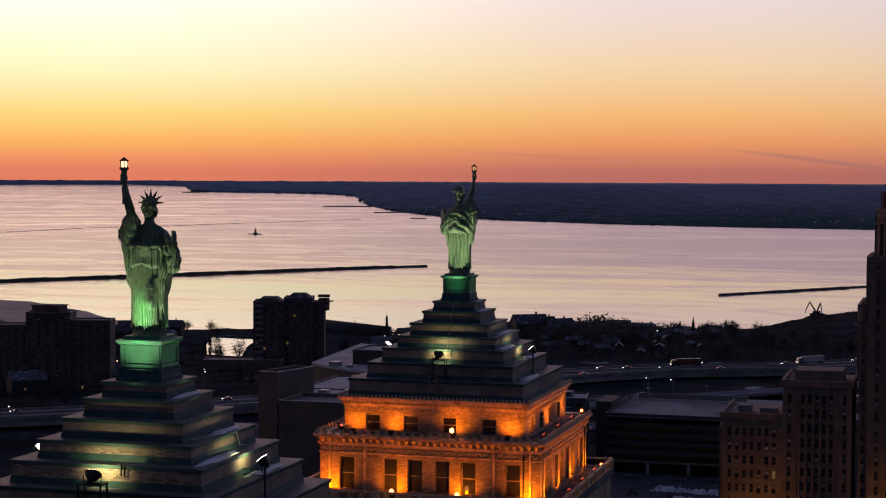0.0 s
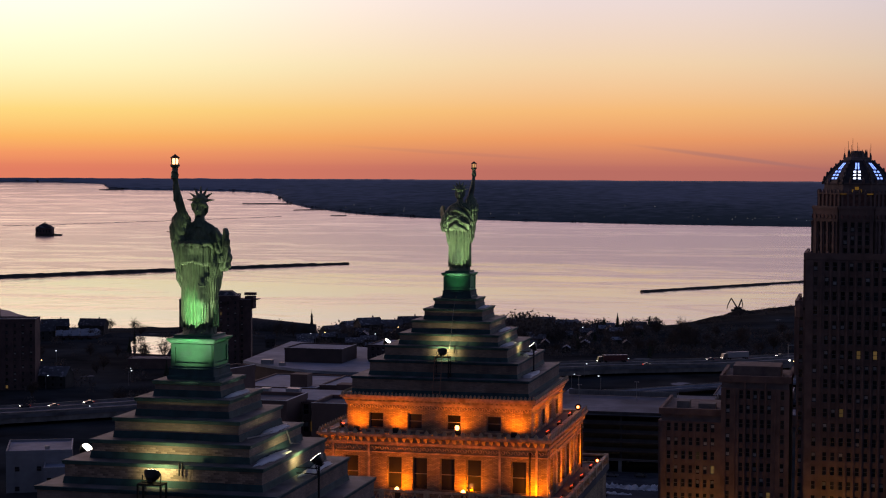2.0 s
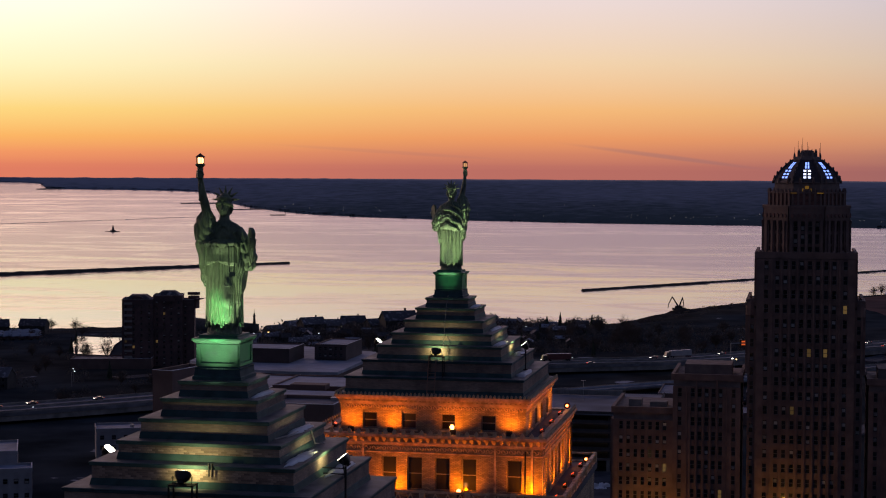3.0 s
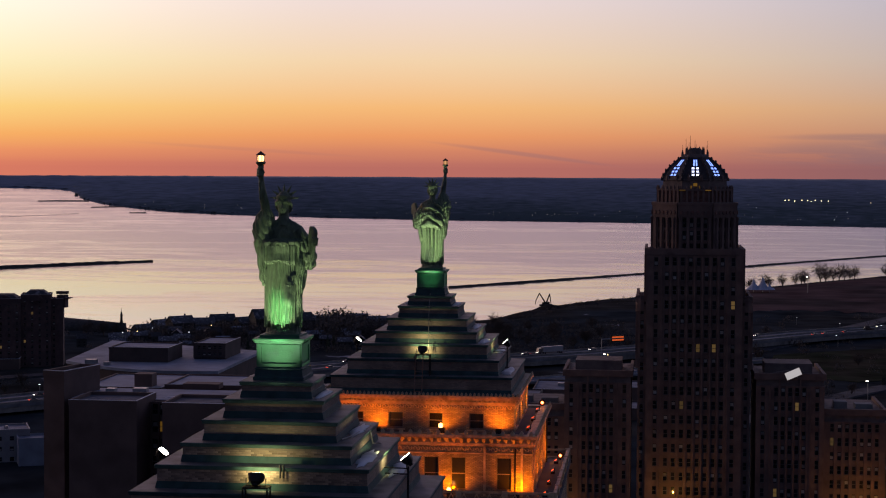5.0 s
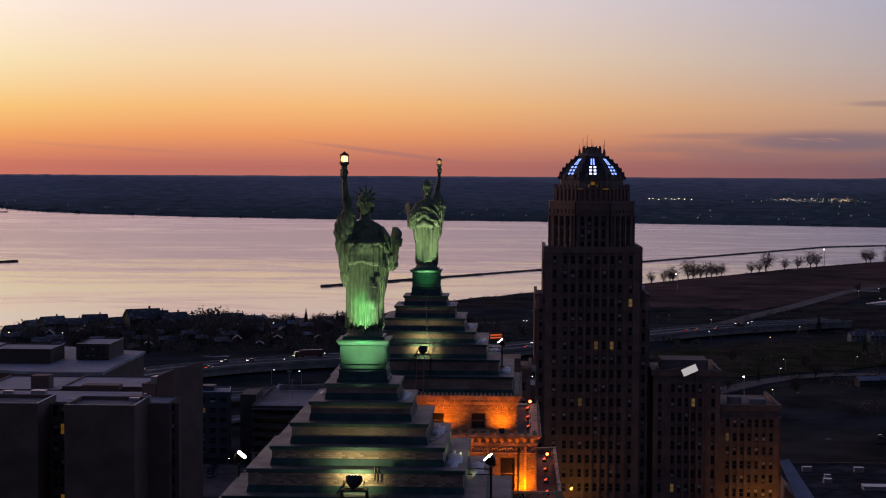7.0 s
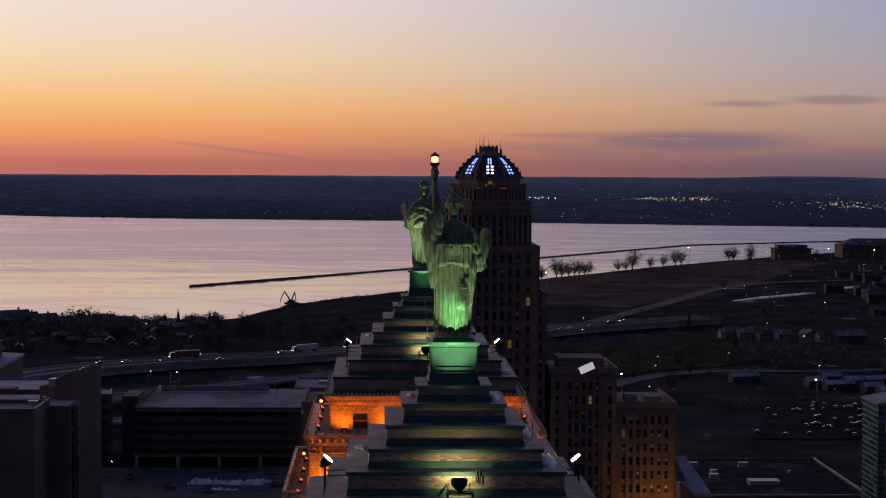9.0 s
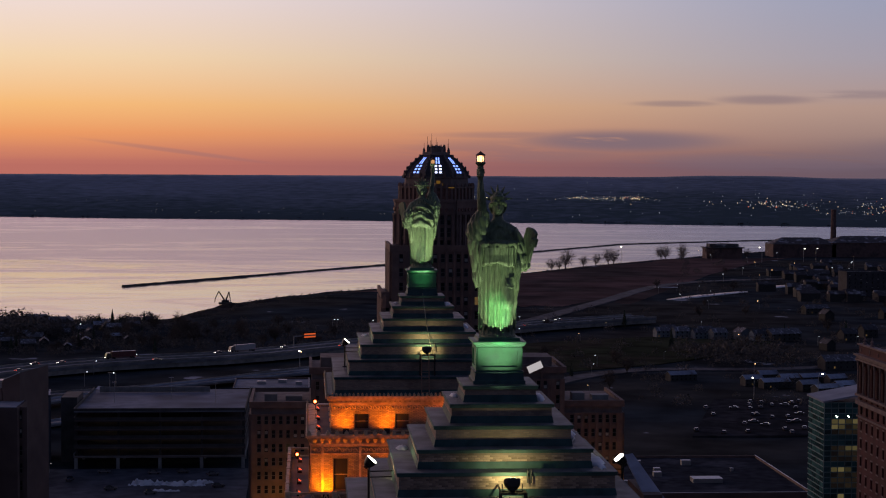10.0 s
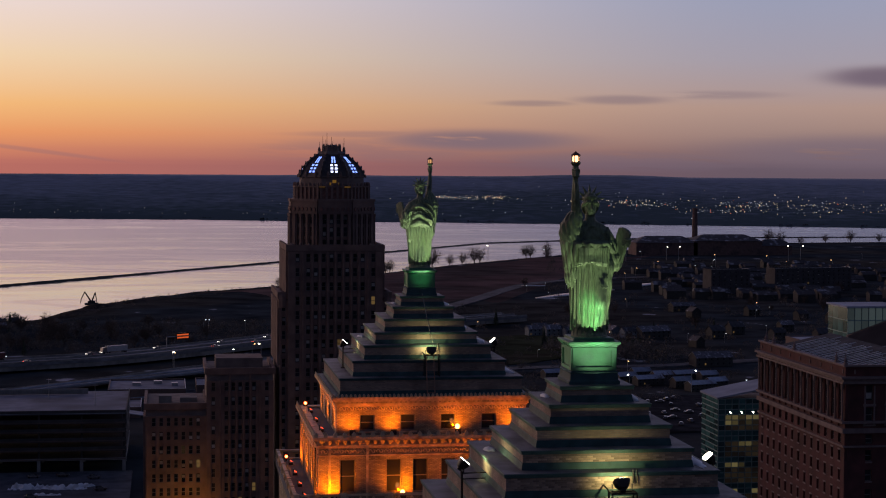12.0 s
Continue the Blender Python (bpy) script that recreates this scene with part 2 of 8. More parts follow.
ROOF_PALE = material("pale_roof", (0.3, 0.34, 0.42), 0.8, 0.0, 0.2, 0.2, 0.0, 2.0, (0.22, 0.25, 0.3), 0.04, 0.5)
SNOW = material("old_snow", (0.75, 0.77, 0.8), 0.7, 0.0, 0.15, 1.0, 0.6, 2.0, (0.45, 0.46, 0.48), 0.5, 0.4)
CONCRETE = material("concrete", (0.26, 0.25, 0.24), 0.85, 0.0, 0.2, 0.4, 0.2, 4.0, (0.17, 0.165, 0.16), 0.07, 0.5)
PANEL = material("brown_precast_panel", (0.15, 0.1, 0.088), 0.8, 0.0, 0.18, 0.25, 0.2, 2.0, (0.11, 0.074, 0.066), 0.06, 0.5)
ASPHALT = material("asphalt", (0.15, 0.155, 0.172), 0.7, 0.0, 0.3, 0.15, 0.0, 2.0, (0.19, 0.195, 0.215), 0.03, 0.5, spec=0.2)
LOT = material("old_parking_asphalt", (0.1, 0.103, 0.115), 0.8, 0.0, 0.35, 0.2, 0.0, 2.0, (0.075, 0.076, 0.082), 0.04, 0.5, spec=0.05)
BLACK = material("black_metal", (0.015, 0.015, 0.016), 0.5, 0.3, 0.3, 8.0)
STEEL = material("galvanised_steel", (0.35, 0.36, 0.38), 0.45, 0.7, 0.25, 4.0)
GLASS = glass_material("dark_window_glass", (0.02, 0.022, 0.028))
BLIND = material("drawn_window_blind", (0.36, 0.34, 0.32), 0.8, 0.0, 0.15, 2.0, random_value=0.5)
FRAME = material("dark_window_frame", (0.14, 0.13, 0.125), 0.5, 0.0, 0.3, 2.0)
TEALGLASS = glass_material("teal_curtain_glass", (0.05, 0.14, 0.13), 0.14)
MULLION = material("pale_green_mullion", (0.2, 0.32, 0.31), 0.5, 0.2, 0.15, 1.0)
LIT_WARM = glowing("lit_warm_window", (1.0, 0.6, 0.2), 0.11, 0.1)
LIT_AMBER = glowing("amber_lit_window", (1.0, 0.5, 0.06), 0.16, 0.35)
LAMP_WHITE = glowing("white_lamp", (1.0, 0.95, 0.8), 9.0)
LAMP_AMBER = glowing("sodium_lamp", (1.0, 0.085, 0.015), 2.6)
LAMP_GLARE = glowing("sodium_glare", (1.0, 0.34, 0.09), 9.0)
LAMP_BLUE = glowing("blue_dome_light", (0.2, 0.32, 1.0), 2.2)
LAMP_PALE = glowing("pale_dome_light", (0.6, 0.66, 1.0), 2.6)
TORCH = glowing("torch_lamp", (1.0, 0.5, 0.2), 4.0)
TORCH_DIM = glowing("dim_torch_lamp", (1.0, 0.5, 0.2), 0.7)
WOOD = material("bare_winter_twigs", (0.07, 0.055, 0.045), 0.9, 0.0, 0.3, 1.0)
FOREST = material("far_winter_woods", (0.075, 0.08, 0.095), 0.95, 0.0, 0.5, 0.02, 0.0, 2.0, (0.025, 0.03, 0.022), 0.006, 0.5)


# ---- land, lake and far shore ----
# the lake bends up beyond 3 km to fit the horizon in view
def lake_z(d):
    return 85.0 * (max(0.0, d - 3000.0) / 1900.0) ** 2


NEAR = [(-75, 1250), (-30, 1300), (-24, 1270), (-21, 1277), (-18.8, 1237), (-17.2, 1200), (-16.7, 1196), (-16, 1235), (-13, 1244), (-9.3, 1255), (-6.9, 1272), (-4.8, 1320), (-3.8, 1400),
        (-1.7, 1520), (0.7, 1615), (2.9, 1675), (7.0, 1921), (11.9, 2282), (15, 2522), (18.6, 2766), (22.9, 2887), (40, 3000), (60, 3050)]
FAR = [(-75, 4800), (-29.8, 4850), (-25.6, 4868), (-24.3, 4826), (-23.97, 4800), (-23.8, 4660), (-22.7, 4643), (-21.3, 4631), (-19.8, 4612), (-18.9, 4573), (-18.45, 4525), (-18.3, 4320), (-18.0, 4230), (-17.45, 4112),
       (-16.7, 4026), (-15.9, 3930), (-15.2, 3880), (-13.6, 3802), (-10.45, 3710), (-6.3, 3635), (-2.0, 3603), (0.5, 3588), (4, 3545), (10.7, 3505), (16, 3495), (22, 3484), (40, 3400), (60, 3350)]


def interp(table, a):
    return float(np.interp(a, [p[0] for p in table], [p[1] for p in table]))


def land_z(x, y):
    """The height of the near land."""
    d, a = math.hypot(x, y), math.degrees(math.atan2(x, y))
    if not -75 < a < 60:
        return 8.0
    rn = interp(NEAR, a)
    k = min(1.0, max(0.0, (rn - d) / 160.0))
    return 1.2 + 6.8 * k * k * (3 - 2 * k)


def far_z(a, r):
    """The height of the far shore, raised so that its skyline fits the camera's view."""
    rf = interp(FAR, a)
    z0 = lake_z(rf) + 3.5
    return z0 + (119.2 - 4960 * 17.2 / 3173 - z0) * (max(0.0, r - rf) / (4895 - rf)) ** 0.85


def build_land():
    az = [-180 + 3 * i for i in range(int(105 / 3))] + [-75 + 1.5 * i for i in range(29)] + [-32 + 0.2 * i for i in range(301)] + [29 + 1.5 * i for i in range(21)] + [62 + 3 * i for i in range(40)]
    az = [a for a in az if a < 180]
    rng = random.Random(4)
    cols = []
    for a in az:
        s, c = math.sin(radians(a)), math.cos(radians(a))
        col = []
        lake = -75 < a < 60
        rn, rf = interp(NEAR, a), interp(FAR, a)
        rn += 10 * noise.noise((a * 1.3, 0, 0)) + 4 * noise.noise((a * 6, 2, 0))
        rf += 10 * noise.noise((a * 1.1, 5, 0)) + 9 * noise.noise((a * 5, 9, 0))
        # a wooded, slightly uneven skyline with one long low hill
        top = 119.2 - 4960 * 17.2 / 3173 + 0.7 * noise.noise((a * 0.9, 3, 8)) + 2.4 * abs(noise.noise((a * 3.3, 4, 8))) * (1.5 if a < -14 else 0.3) + 5.0 * math.exp(-((a - 13.7) / 2.2) ** 4)
        for i in range(26):
            r = 3 + (rn - 160 - 3) * (i / 25) ** 1.2
            col.append((r, land_z(r * s, r * c) + 0.4 * noise.noise((r * s * 0.02, r * c * 0.02, 1))))
        for k in (-120, -80, -50, -25, -8, 0):
            r = rn + k
            col.append((r, land_z(r * s, r * c)))
        col.append((rn + 3, -1.5 if lake else 1.2))
        for i in range(1, 9):
            r = rn + 3 + (rf - rn - 10) * i / 9
            col.append((r, lake_z(r) - 3.0 if lake else 1.5 + lake_z(r)))
        col.append((rf - 4, lake_z(rf) - 2.0 if lake else 2 + lake_z(rf)))
        col.append((rf, lake_z(rf) + 0.9))
        col.append((rf + 2, lake_z(rf) + 1.0))
        for i in range(15):
            k = 0.008 + 0.992 * i / 14
            r = rf + (4895 - rf) * k
            z0 = lake_z(rf) + 1.2
            z = z0 + (top - z0) * (k ** 0.85)
            z += (1.4 * noise.noise((a * 2.5, k * 9, 3)) + 1.3 * noise.noise((a * 14, k * 16, 7))) * (0.35 + 0.65 * min(1, k * 3)) * (0.25 if k > 0.95 else 1)
            col.append((r, z))
        col.append((4897, -30))
        cols.append([(r * s, r * c, z) for r, z in col])
    m = Mb()
    m.rings(cols, cap=False, closed=False)
    n, k = len(cols), len(cols[0])
    for j in range(k - 1):
        a, b = (n - 1) * k + j, j
        m.f.append((a, a + 1, b + 1, b))
    m.f = [tuple(reversed(f)) for f in m.f]
    m.f.append(tuple(i * k for i in range(n)))
    return m


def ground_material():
    """Dead grass, asphalt and old snow near by, dark winter woods with painted haze far away."""
    m = material("winter_city_ground", (0.056, 0.055, 0.05), 0.95, 0.0, 0.5, 0.035, 0.0, 2.0, (0.04, 0.05, 0.057), 0.006, 0.72, spec=0.0)
    n, l = m.node_tree.nodes, m.node_tree.links
    bsdf = n["Principled BSDF"]
    before = bsdf.inputs["Base Color"].links[0].from_socket
    co = n.new("ShaderNodeTexCoord")
    ln = n.new("ShaderNodeVectorMath")
    ln.operation = "LENGTH"
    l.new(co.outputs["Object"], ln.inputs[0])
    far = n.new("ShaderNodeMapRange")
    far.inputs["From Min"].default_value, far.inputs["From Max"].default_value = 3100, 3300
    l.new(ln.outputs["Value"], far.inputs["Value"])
    patch = n.new("ShaderNodeTexNoise")
    patch.inputs["Scale"].default_value, patch.inputs["Detail"].default_value = 0.035, 6.0
    l.new(co.outputs["Object"], patch.inputs["Vector"])
    pr = n.new("ShaderNodeMapRange")
    pr.inputs["From Min"].default_value, pr.inputs["From Max"].default_value = 0.68, 0.71
    l.new(patch.outputs["Fac"], pr.inputs["Value"])
    snow = n.new("ShaderNodeMix")
    snow.data_type = "RGBA"
    snow.inputs[7].default_value = (0.4, 0.41, 0.44, 1)
    l.new(pr.outputs[0], snow.inputs[0])
    l.new(before, snow.inputs[6])
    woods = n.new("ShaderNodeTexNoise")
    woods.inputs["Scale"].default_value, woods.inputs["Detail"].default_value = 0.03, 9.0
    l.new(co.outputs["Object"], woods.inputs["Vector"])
    haze_ramp = n.new("ShaderNodeValToRGB")
    e = haze_ramp.color_ramp.elements
    # bluish woods colours, with the dusk haze put into them
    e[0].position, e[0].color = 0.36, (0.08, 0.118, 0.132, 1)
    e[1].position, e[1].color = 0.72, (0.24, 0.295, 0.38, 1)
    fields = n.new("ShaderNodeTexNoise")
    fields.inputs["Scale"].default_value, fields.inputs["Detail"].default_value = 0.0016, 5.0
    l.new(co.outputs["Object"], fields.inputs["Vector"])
    # paler with distance, as haze would make the land
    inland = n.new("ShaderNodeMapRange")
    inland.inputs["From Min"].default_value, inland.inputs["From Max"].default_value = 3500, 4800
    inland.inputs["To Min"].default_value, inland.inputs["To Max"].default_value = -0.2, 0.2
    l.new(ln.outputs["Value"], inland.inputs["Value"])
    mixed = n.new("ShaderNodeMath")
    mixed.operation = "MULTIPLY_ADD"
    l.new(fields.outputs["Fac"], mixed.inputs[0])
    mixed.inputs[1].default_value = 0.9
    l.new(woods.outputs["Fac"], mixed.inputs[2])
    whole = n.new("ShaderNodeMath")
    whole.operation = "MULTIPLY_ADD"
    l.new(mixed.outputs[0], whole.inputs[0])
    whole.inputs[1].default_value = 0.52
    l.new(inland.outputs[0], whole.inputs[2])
    l.new(whole.outputs[0], haze_ramp.inputs["Fac"])
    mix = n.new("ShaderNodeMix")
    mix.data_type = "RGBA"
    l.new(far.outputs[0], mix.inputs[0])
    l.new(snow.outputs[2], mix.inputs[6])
    l.new(haze_ramp.outputs[0], mix.inputs[7])
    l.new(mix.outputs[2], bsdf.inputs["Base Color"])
    return m


tagged(part("ground", build_land(), ground_material(), smooth=True), "dark winter city land with patches of old snow, haze-tinted woods beyond", "ground", kind="structure")


def water_material():
    """Lake water: a calm glossy sheet near the city, wind-roughened farther out, in long bands."""
    m = bpy.data.materials.new("lake_water")
    m.use_nodes = True
    n, l = m.node_tree.nodes, m.node_tree.links
    b = n["Principled BSDF"]
    b.inputs["Base Color"].default_value = (0.11, 0.105, 0.115, 1)
    b.inputs["IOR"].default_value = 1.75
    co = n.new("ShaderNodeTexCoord")

    def bands(sx, sy, turn, scale, detail, a, z, distort):
        mp = n.new("ShaderNodeMapping")
        mp.inputs["Scale"].default_value = (sx, sy, 1)
        mp.inputs["Rotation"].default_value = (0, 0, radians(turn))
        l.new(co.outputs["Object"], mp.inputs["Vector"])
        t = n.new("ShaderNodeTexNoise")
        t.inputs["Scale"].default_value, t.inputs["Detail"].default_value, t.inputs["Distortion"].default_value = scale, detail, distort
        l.new(mp.outputs[0], t.inputs["Vector"])
        r = n.new("ShaderNodeMapRange")
        r.inputs["From Min"].default_value, r.inputs["From Max"].default_value = a, z
        l.new(t.outputs["Fac"], r.inputs["Value"])
        return r.outputs[0]

    def math_node(op, a, z):
        t = n.new("ShaderNodeMath")
        t.operation = op
        for i, v in enumerate((a, z)):
            if isinstance(v, float):
                t.inputs[i].default_value = v
            else:
                l.new(v, t.inputs[i])
        return t.outputs[0]

    broad = bands(0.0011, 0.0042, 6, 1.0, 6.0, 0.42, 0.6, 0.8)
    fine = bands(0.0045, 0.0105, 10, 1.0, 7.0, 0.46, 0.56, 1.6)
    ln = n.new("ShaderNodeVectorMath")
    ln.operation = "LENGTH"
    l.new(co.outputs["Object"], ln.inputs[0])
    out = n.new("ShaderNodeMapRange")
    out.inputs["From Min"].default_value, out.inputs["From Max"].default_value = 1500, 2700
    l.new(ln.outputs["Value"], out.inputs["Value"])
    wind = math_node("ADD", math_node("MULTIPLY", broad, 0.55), math_node("MULTIPLY", fine, 0.5))
    wind = math_node("MULTIPLY", wind, math_node("ADD", 0.55, math_node("MULTIPLY", out.outputs[0], 0.45)))
    wind = math_node("ADD", wind, math_node("MULTIPLY", out.outputs[0], 0.6))
    rr = n.new("ShaderNodeMapRange")
    rr.inputs["To Min"].default_value, rr.inputs["To Max"].default_value = 0.03, 0.27
    l.new(wind, rr.inputs["Value"])
    l.new(rr.outputs[0], b.inputs["Roughness"])
    wv = n.new("ShaderNodeTexNoise")
    wv.inputs["Scale"].default_value, wv.inputs["Detail"].default_value = 0.05, 8.0
    l.new(co.outputs["Object"], wv.inputs["Vector"])
    bp = n.new("ShaderNodeBump")
    bp.inputs["Distance"].default_value = 2.6
    l.new(math_node("ADD", 0.025, math_node("MULTIPLY", wind, 0.34)), bp.inputs["Strength"])
    l.new(wv.outputs["Fac"], bp.inputs["Height"])
    l.new(bp.outputs[0], b.inputs["Normal"])
    return m


def build_water():
    cols = []
    for i in range(136):
        a = -76 + i
        s, c = math.sin(radians(a)), math.cos(radians(a))
        cols.append([(r * s, r * c, lake_z(r)) for r in [1100 + 200 * j for j in range(10)] + [3000 + 60 * j for j in range(32)]])
    m = Mb().rings(cols, cap=False, closed=False)
    m.f = [tuple(reversed(f)) for f in m.f]
    return m


tagged(part("water", build_water(), water_material(), smooth=True), "calm lake mirroring the sunset sky", "lake", kind="structure")


# ---- statues: each one plain cast figure ----
def statue_mesh():
    """A robed figure that faces -y, with crown, raised torch arm (-x) and tablet (+x)."""
    m = Mb()
    k = 180

    def wave(p):
        """Rounded ridges with sharp valleys, like heavy cloth."""
        return abs(math.sin(p)) - 0.64

    def bump(v, c, w):
        return math.exp(-((v - c) / w) ** 2)

    def cloth(zs, table, fold, hem=None):
        """A draped shell; table rows are z, rx, ry, cx, cy; hem lowers or lifts the lower edge round the figure."""
        col = [[r[i] for r in table] for i in range(5)]
        rings = []
        for i, z in enumerate(zs):
            rx, ry, cx, cy = (float(np.interp(z, col[0], col[j])) for j in (1, 2, 3, 4))
            r = []
            for j in range(k):
                a = 2 * math.pi * j / k
                d = fold(a, z)
                lift = hem(a) * math.exp(-i * 0.4) if hem else 0.0
                r.append((cx + (rx + d) * math.cos(a), cy + (ry + d) * math.sin(a), z + lift))
            rings.append(r)
        m.rings(rings)

    def steps(z0, z1, d):
        n = max(2, int((z1 - z0) / d))
        return [z0 + (z1 - z0) * i / n for i in range(n + 1)]

    # plinth, feet and under-robe
    m.frustum(0, 0, [(-0.02, 0.66), (0.04, 0.66), (0.08, 0.6), (0.16, 0.56)], 28)
    cloth(steps(0.0, 0.8, 0.1), [(0.0, 0.68, 0.54, 0, 0), (0.3, 0.63, 0.5, 0, 0), (0.8, 0.56, 0.46, 0, 0)], lambda a, z: 0.05 * wave(9 * a))

    # long gown: close upright pleats, smooth over the bent knee
    def gown(a, z):
        w = a + 0.07 * noise.noise((2 * math.cos(a), 2 * math.sin(a), z * 0.45)) + 0.02 * math.sin(z * 1.1 + 3 * a)
        x, front = math.cos(a), max(0.0, -math.sin(a))
        knee = front * bump(x, 0.42, 0.3) * bump(z, 1.55, 0.75)
        amp = (0.16 - 0.022 * z) * (1 - 0.85 * min(1.0, knee * 1.3))
        d = amp * (0.7 * wave(10 * w + 0.4) + 0.55 * wave(23 * w + 1.3))
        d += 0.27 * knee
        d += 0.05 * front * bump(x, 0.42, 0.34) * wave(5.5 * (z + 0.7 * (x - 0.4) ** 2 + 0.25 * x)) * bump(z, 1.2, 0.8)
        d -= front * 0.06 * bump(x, 0.2, 0.09) * max(0.0, math.sin(math.pi * min(1.0, (z - 0.15) / 2.6)))
        d += front * 0.06 * bump(x, -0.08, 0.05)
        return d

    cloth(steps(0.36, 3.3, 0.05), [(0.36, 0.7, 0.6, 0.0, 0), (1.2, 0.69, 0.58, 0.0, 0), (2.2, 0.7, 0.56, 0.0, 0), (2.8, 0.7, 0.55, 0.0, 0), (3.3, 0.62, 0.46, 0.0, 0)],
          gown, lambda a: 0.24 * (abs(math.sin(6.5 * a + 0.5 * math.sin(2 * a))) - 0.75) + 0.06 * wave(17 * a))

    # overfold with its bowed hem
    def over(a, z):
        front = max(0.0, -math.sin(a))
        return 0.05 * wave(9 * a + 0.5 * math.sin(2 * a)) + 0.03 * wave(21 * a) - 0.05 * front * bump(math.cos(a), 0.0, 0.5) * bump(z, 3.1, 0.25)

    cloth(steps(2.72, 3.5, 0.04), [(2.72, 0.75, 0.64, 0.0, 0), (2.8, 0.78, 0.68, 0.0, 0), (3.1, 0.76, 0.65, 0.0, 0), (3.4, 0.78, 0.7, 0.0, 0), (3.5, 0.6, 0.5, 0.0, 0)],
          over, lambda a: 0.12 * max(0.0, -math.sin(a)) * (1 - 2.2 * abs(math.cos(a) + 0.1)) + 0.05 * wave(9 * a))
    # bunched roll of cloth over the girdle, which shades the breast from below
    cloth(steps(3.4, 3.66, 0.026), [(3.4, 0.78, 0.7, 0.0, 0), (3.46, 0.8, 0.72, 0.0, -0.02), (3.54, 0.82, 0.76, 0.0, -0.02), (3.61, 0.76, 0.68, 0.0, 0), (3.66, 0.58, 0.34, 0.0, 0)],
          lambda a, z: 0.1 * wave(5.5 * a + 3.5 * z + 0.6 * math.sin(3 * a)) + 0.08 * noise.noise((5 * math.cos(a), 5 * math.sin(a), z * 6)), lambda a: 0.1 * wave(7 * a + 1))

    # breast and sloping shoulders, close to the body
    cloth(steps(3.5, 4.42, 0.045), [(3.5, 0.66, 0.32, 0.04, 0.04), (3.75, 0.74, 0.32, 0.06, 0.03), (3.95, 0.74, 0.31, 0.06, 0.03), (4.12, 0.64, 0.28, 0.03, 0.03), (4.26, 0.48, 0.24, 0.01, 0.03), (4.35, 0.3, 0.2, 0, 0.02), (4.45, 0.18, 0.18, 0, 0.02)],
          lambda a, z: 0.035 * wave(8.5 * (z + 0.42 * abs(math.cos(a)))) * (1 if z < 4.15 else 0.2))

    # cloak over the raised arm's shoulder, down the side, and looped across the back in swags
    def cloak(a, z):
        back = max(0.0, math.sin(a)) ** 0.7
        u = math.cos(a)
        loop = wave(6.2 * (z - 0.3 * u + 0.45 * u * u) + 0.5 * noise.noise((u * 2, z * 2, 4)))
        fall = wave(8 * a + 0.5 * z) + 0.5 * wave(19 * a + z)
        high = min(1.0, max(0.0, (z - 2.45) / 0.25)) * (1.0 if z < 4.1 else 0.4)
        return back * high * (0.24 * loop + 0.14) + 0.12 * (1 - back * high) * fall + 0.12 * back * bump(z, 3.05, 0.12)

    cloth(steps(0.75, 4.36, 0.05), [(0.75, 0.62, 0.46, -0.04, 0.13), (1.5, 0.63, 0.5, -0.06, 0.14), (2.2, 0.66, 0.52, -0.08, 0.14), (2.9, 0.7, 0.5, -0.1, 0.14), (3.5, 0.72, 0.42, -0.12, 0.14),
                                   (3.9, 0.64, 0.34, -0.12, 0.12), (4.12, 0.46, 0.26, -0.1, 0.1), (4.36, 0.2, 0.18, -0.03, 0.05)], cloak, lambda a: 0.1 * wave(6 * a))
    # heavy sleeve gathered on the raised arm, and the cloak edge that falls below it in lobes
    cloth(steps(3.4, 4.74, 0.045), [(3.4, 0.26, 0.3, -0.7, 0.02), (3.6, 0.42, 0.44, -0.72, 0.0), (3.9, 0.45, 0.44, -0.75, -0.04), (4.2, 0.42, 0.4, -0.74, -0.1), (4.5, 0.34, 0.32, -0.68, -0.2), (4.76, 0.19, 0.19, -0.62, -0.3)],
          lambda a, z: 0.05 * wave(8.0 * (z + 0.55 * math.cos(a) - 0.35 * math.sin(a)) + 1.2 * noise.noise((2 * math.cos(a), 2 * math.sin(a), z * 1.5))) + 0.04 * wave(6 * a + 2 * z), lambda a: 0.08 * wave(4 * a))
    cloth(steps(1.86, 3.75, 0.05), [(1.86, 0.12, 0.26, -0.68, 0.02), (2.05, 0.2, 0.34, -0.7, 0.02), (2.5, 0.24, 0.38, -0.72, 0.02), (2.9, 0.27, 0.4, -0.73, 0.0), (3.2, 0.33, 0.42, -0.74, 0.0), (3.5, 0.42, 0.46, -0.72, 0.0), (3.75, 0.36, 0.4, -0.72, 0.0)],
          lambda a, z: 0.05 * wave(4.6 * (z + 0.8 * math.sin(a)) + 1.5 * noise.noise((2 * math.cos(a), 2 * math.sin(a), z))) + 0.07 * wave(6 * a + 1.0 * z), lambda a: 0.14 * wave(3 * a))
    # cloak end that falls straight from the tablet arm, and a fold pulled up to the shoulder
    cloth(steps(0.95, 2.9, 0.05), [(0.95, 0.05, 0.1, 0.6, -0.18), (1.3, 0.13, 0.24, 0.6, -0.18), (2.0, 0.17, 0.3, 0.63, -0.16), (2.6, 0.2, 0.34, 0.68, -0.12), (2.9, 0.16, 0.3, 0.72, -0.05)],
          lambda a, z: 0.055 * wave(6 * a + 1.2 * math.sin(4 * z)) + 0.03 * wave(4.5 * z + a), lambda a: 0.2 * wave(4 * a))
    m.tube([(-0.66, -0.5, 3.5), (-0.7, -0.52, 3.1), (-0.66, -0.5, 2.6)], [0.06, 0.08, 0.03], 8)
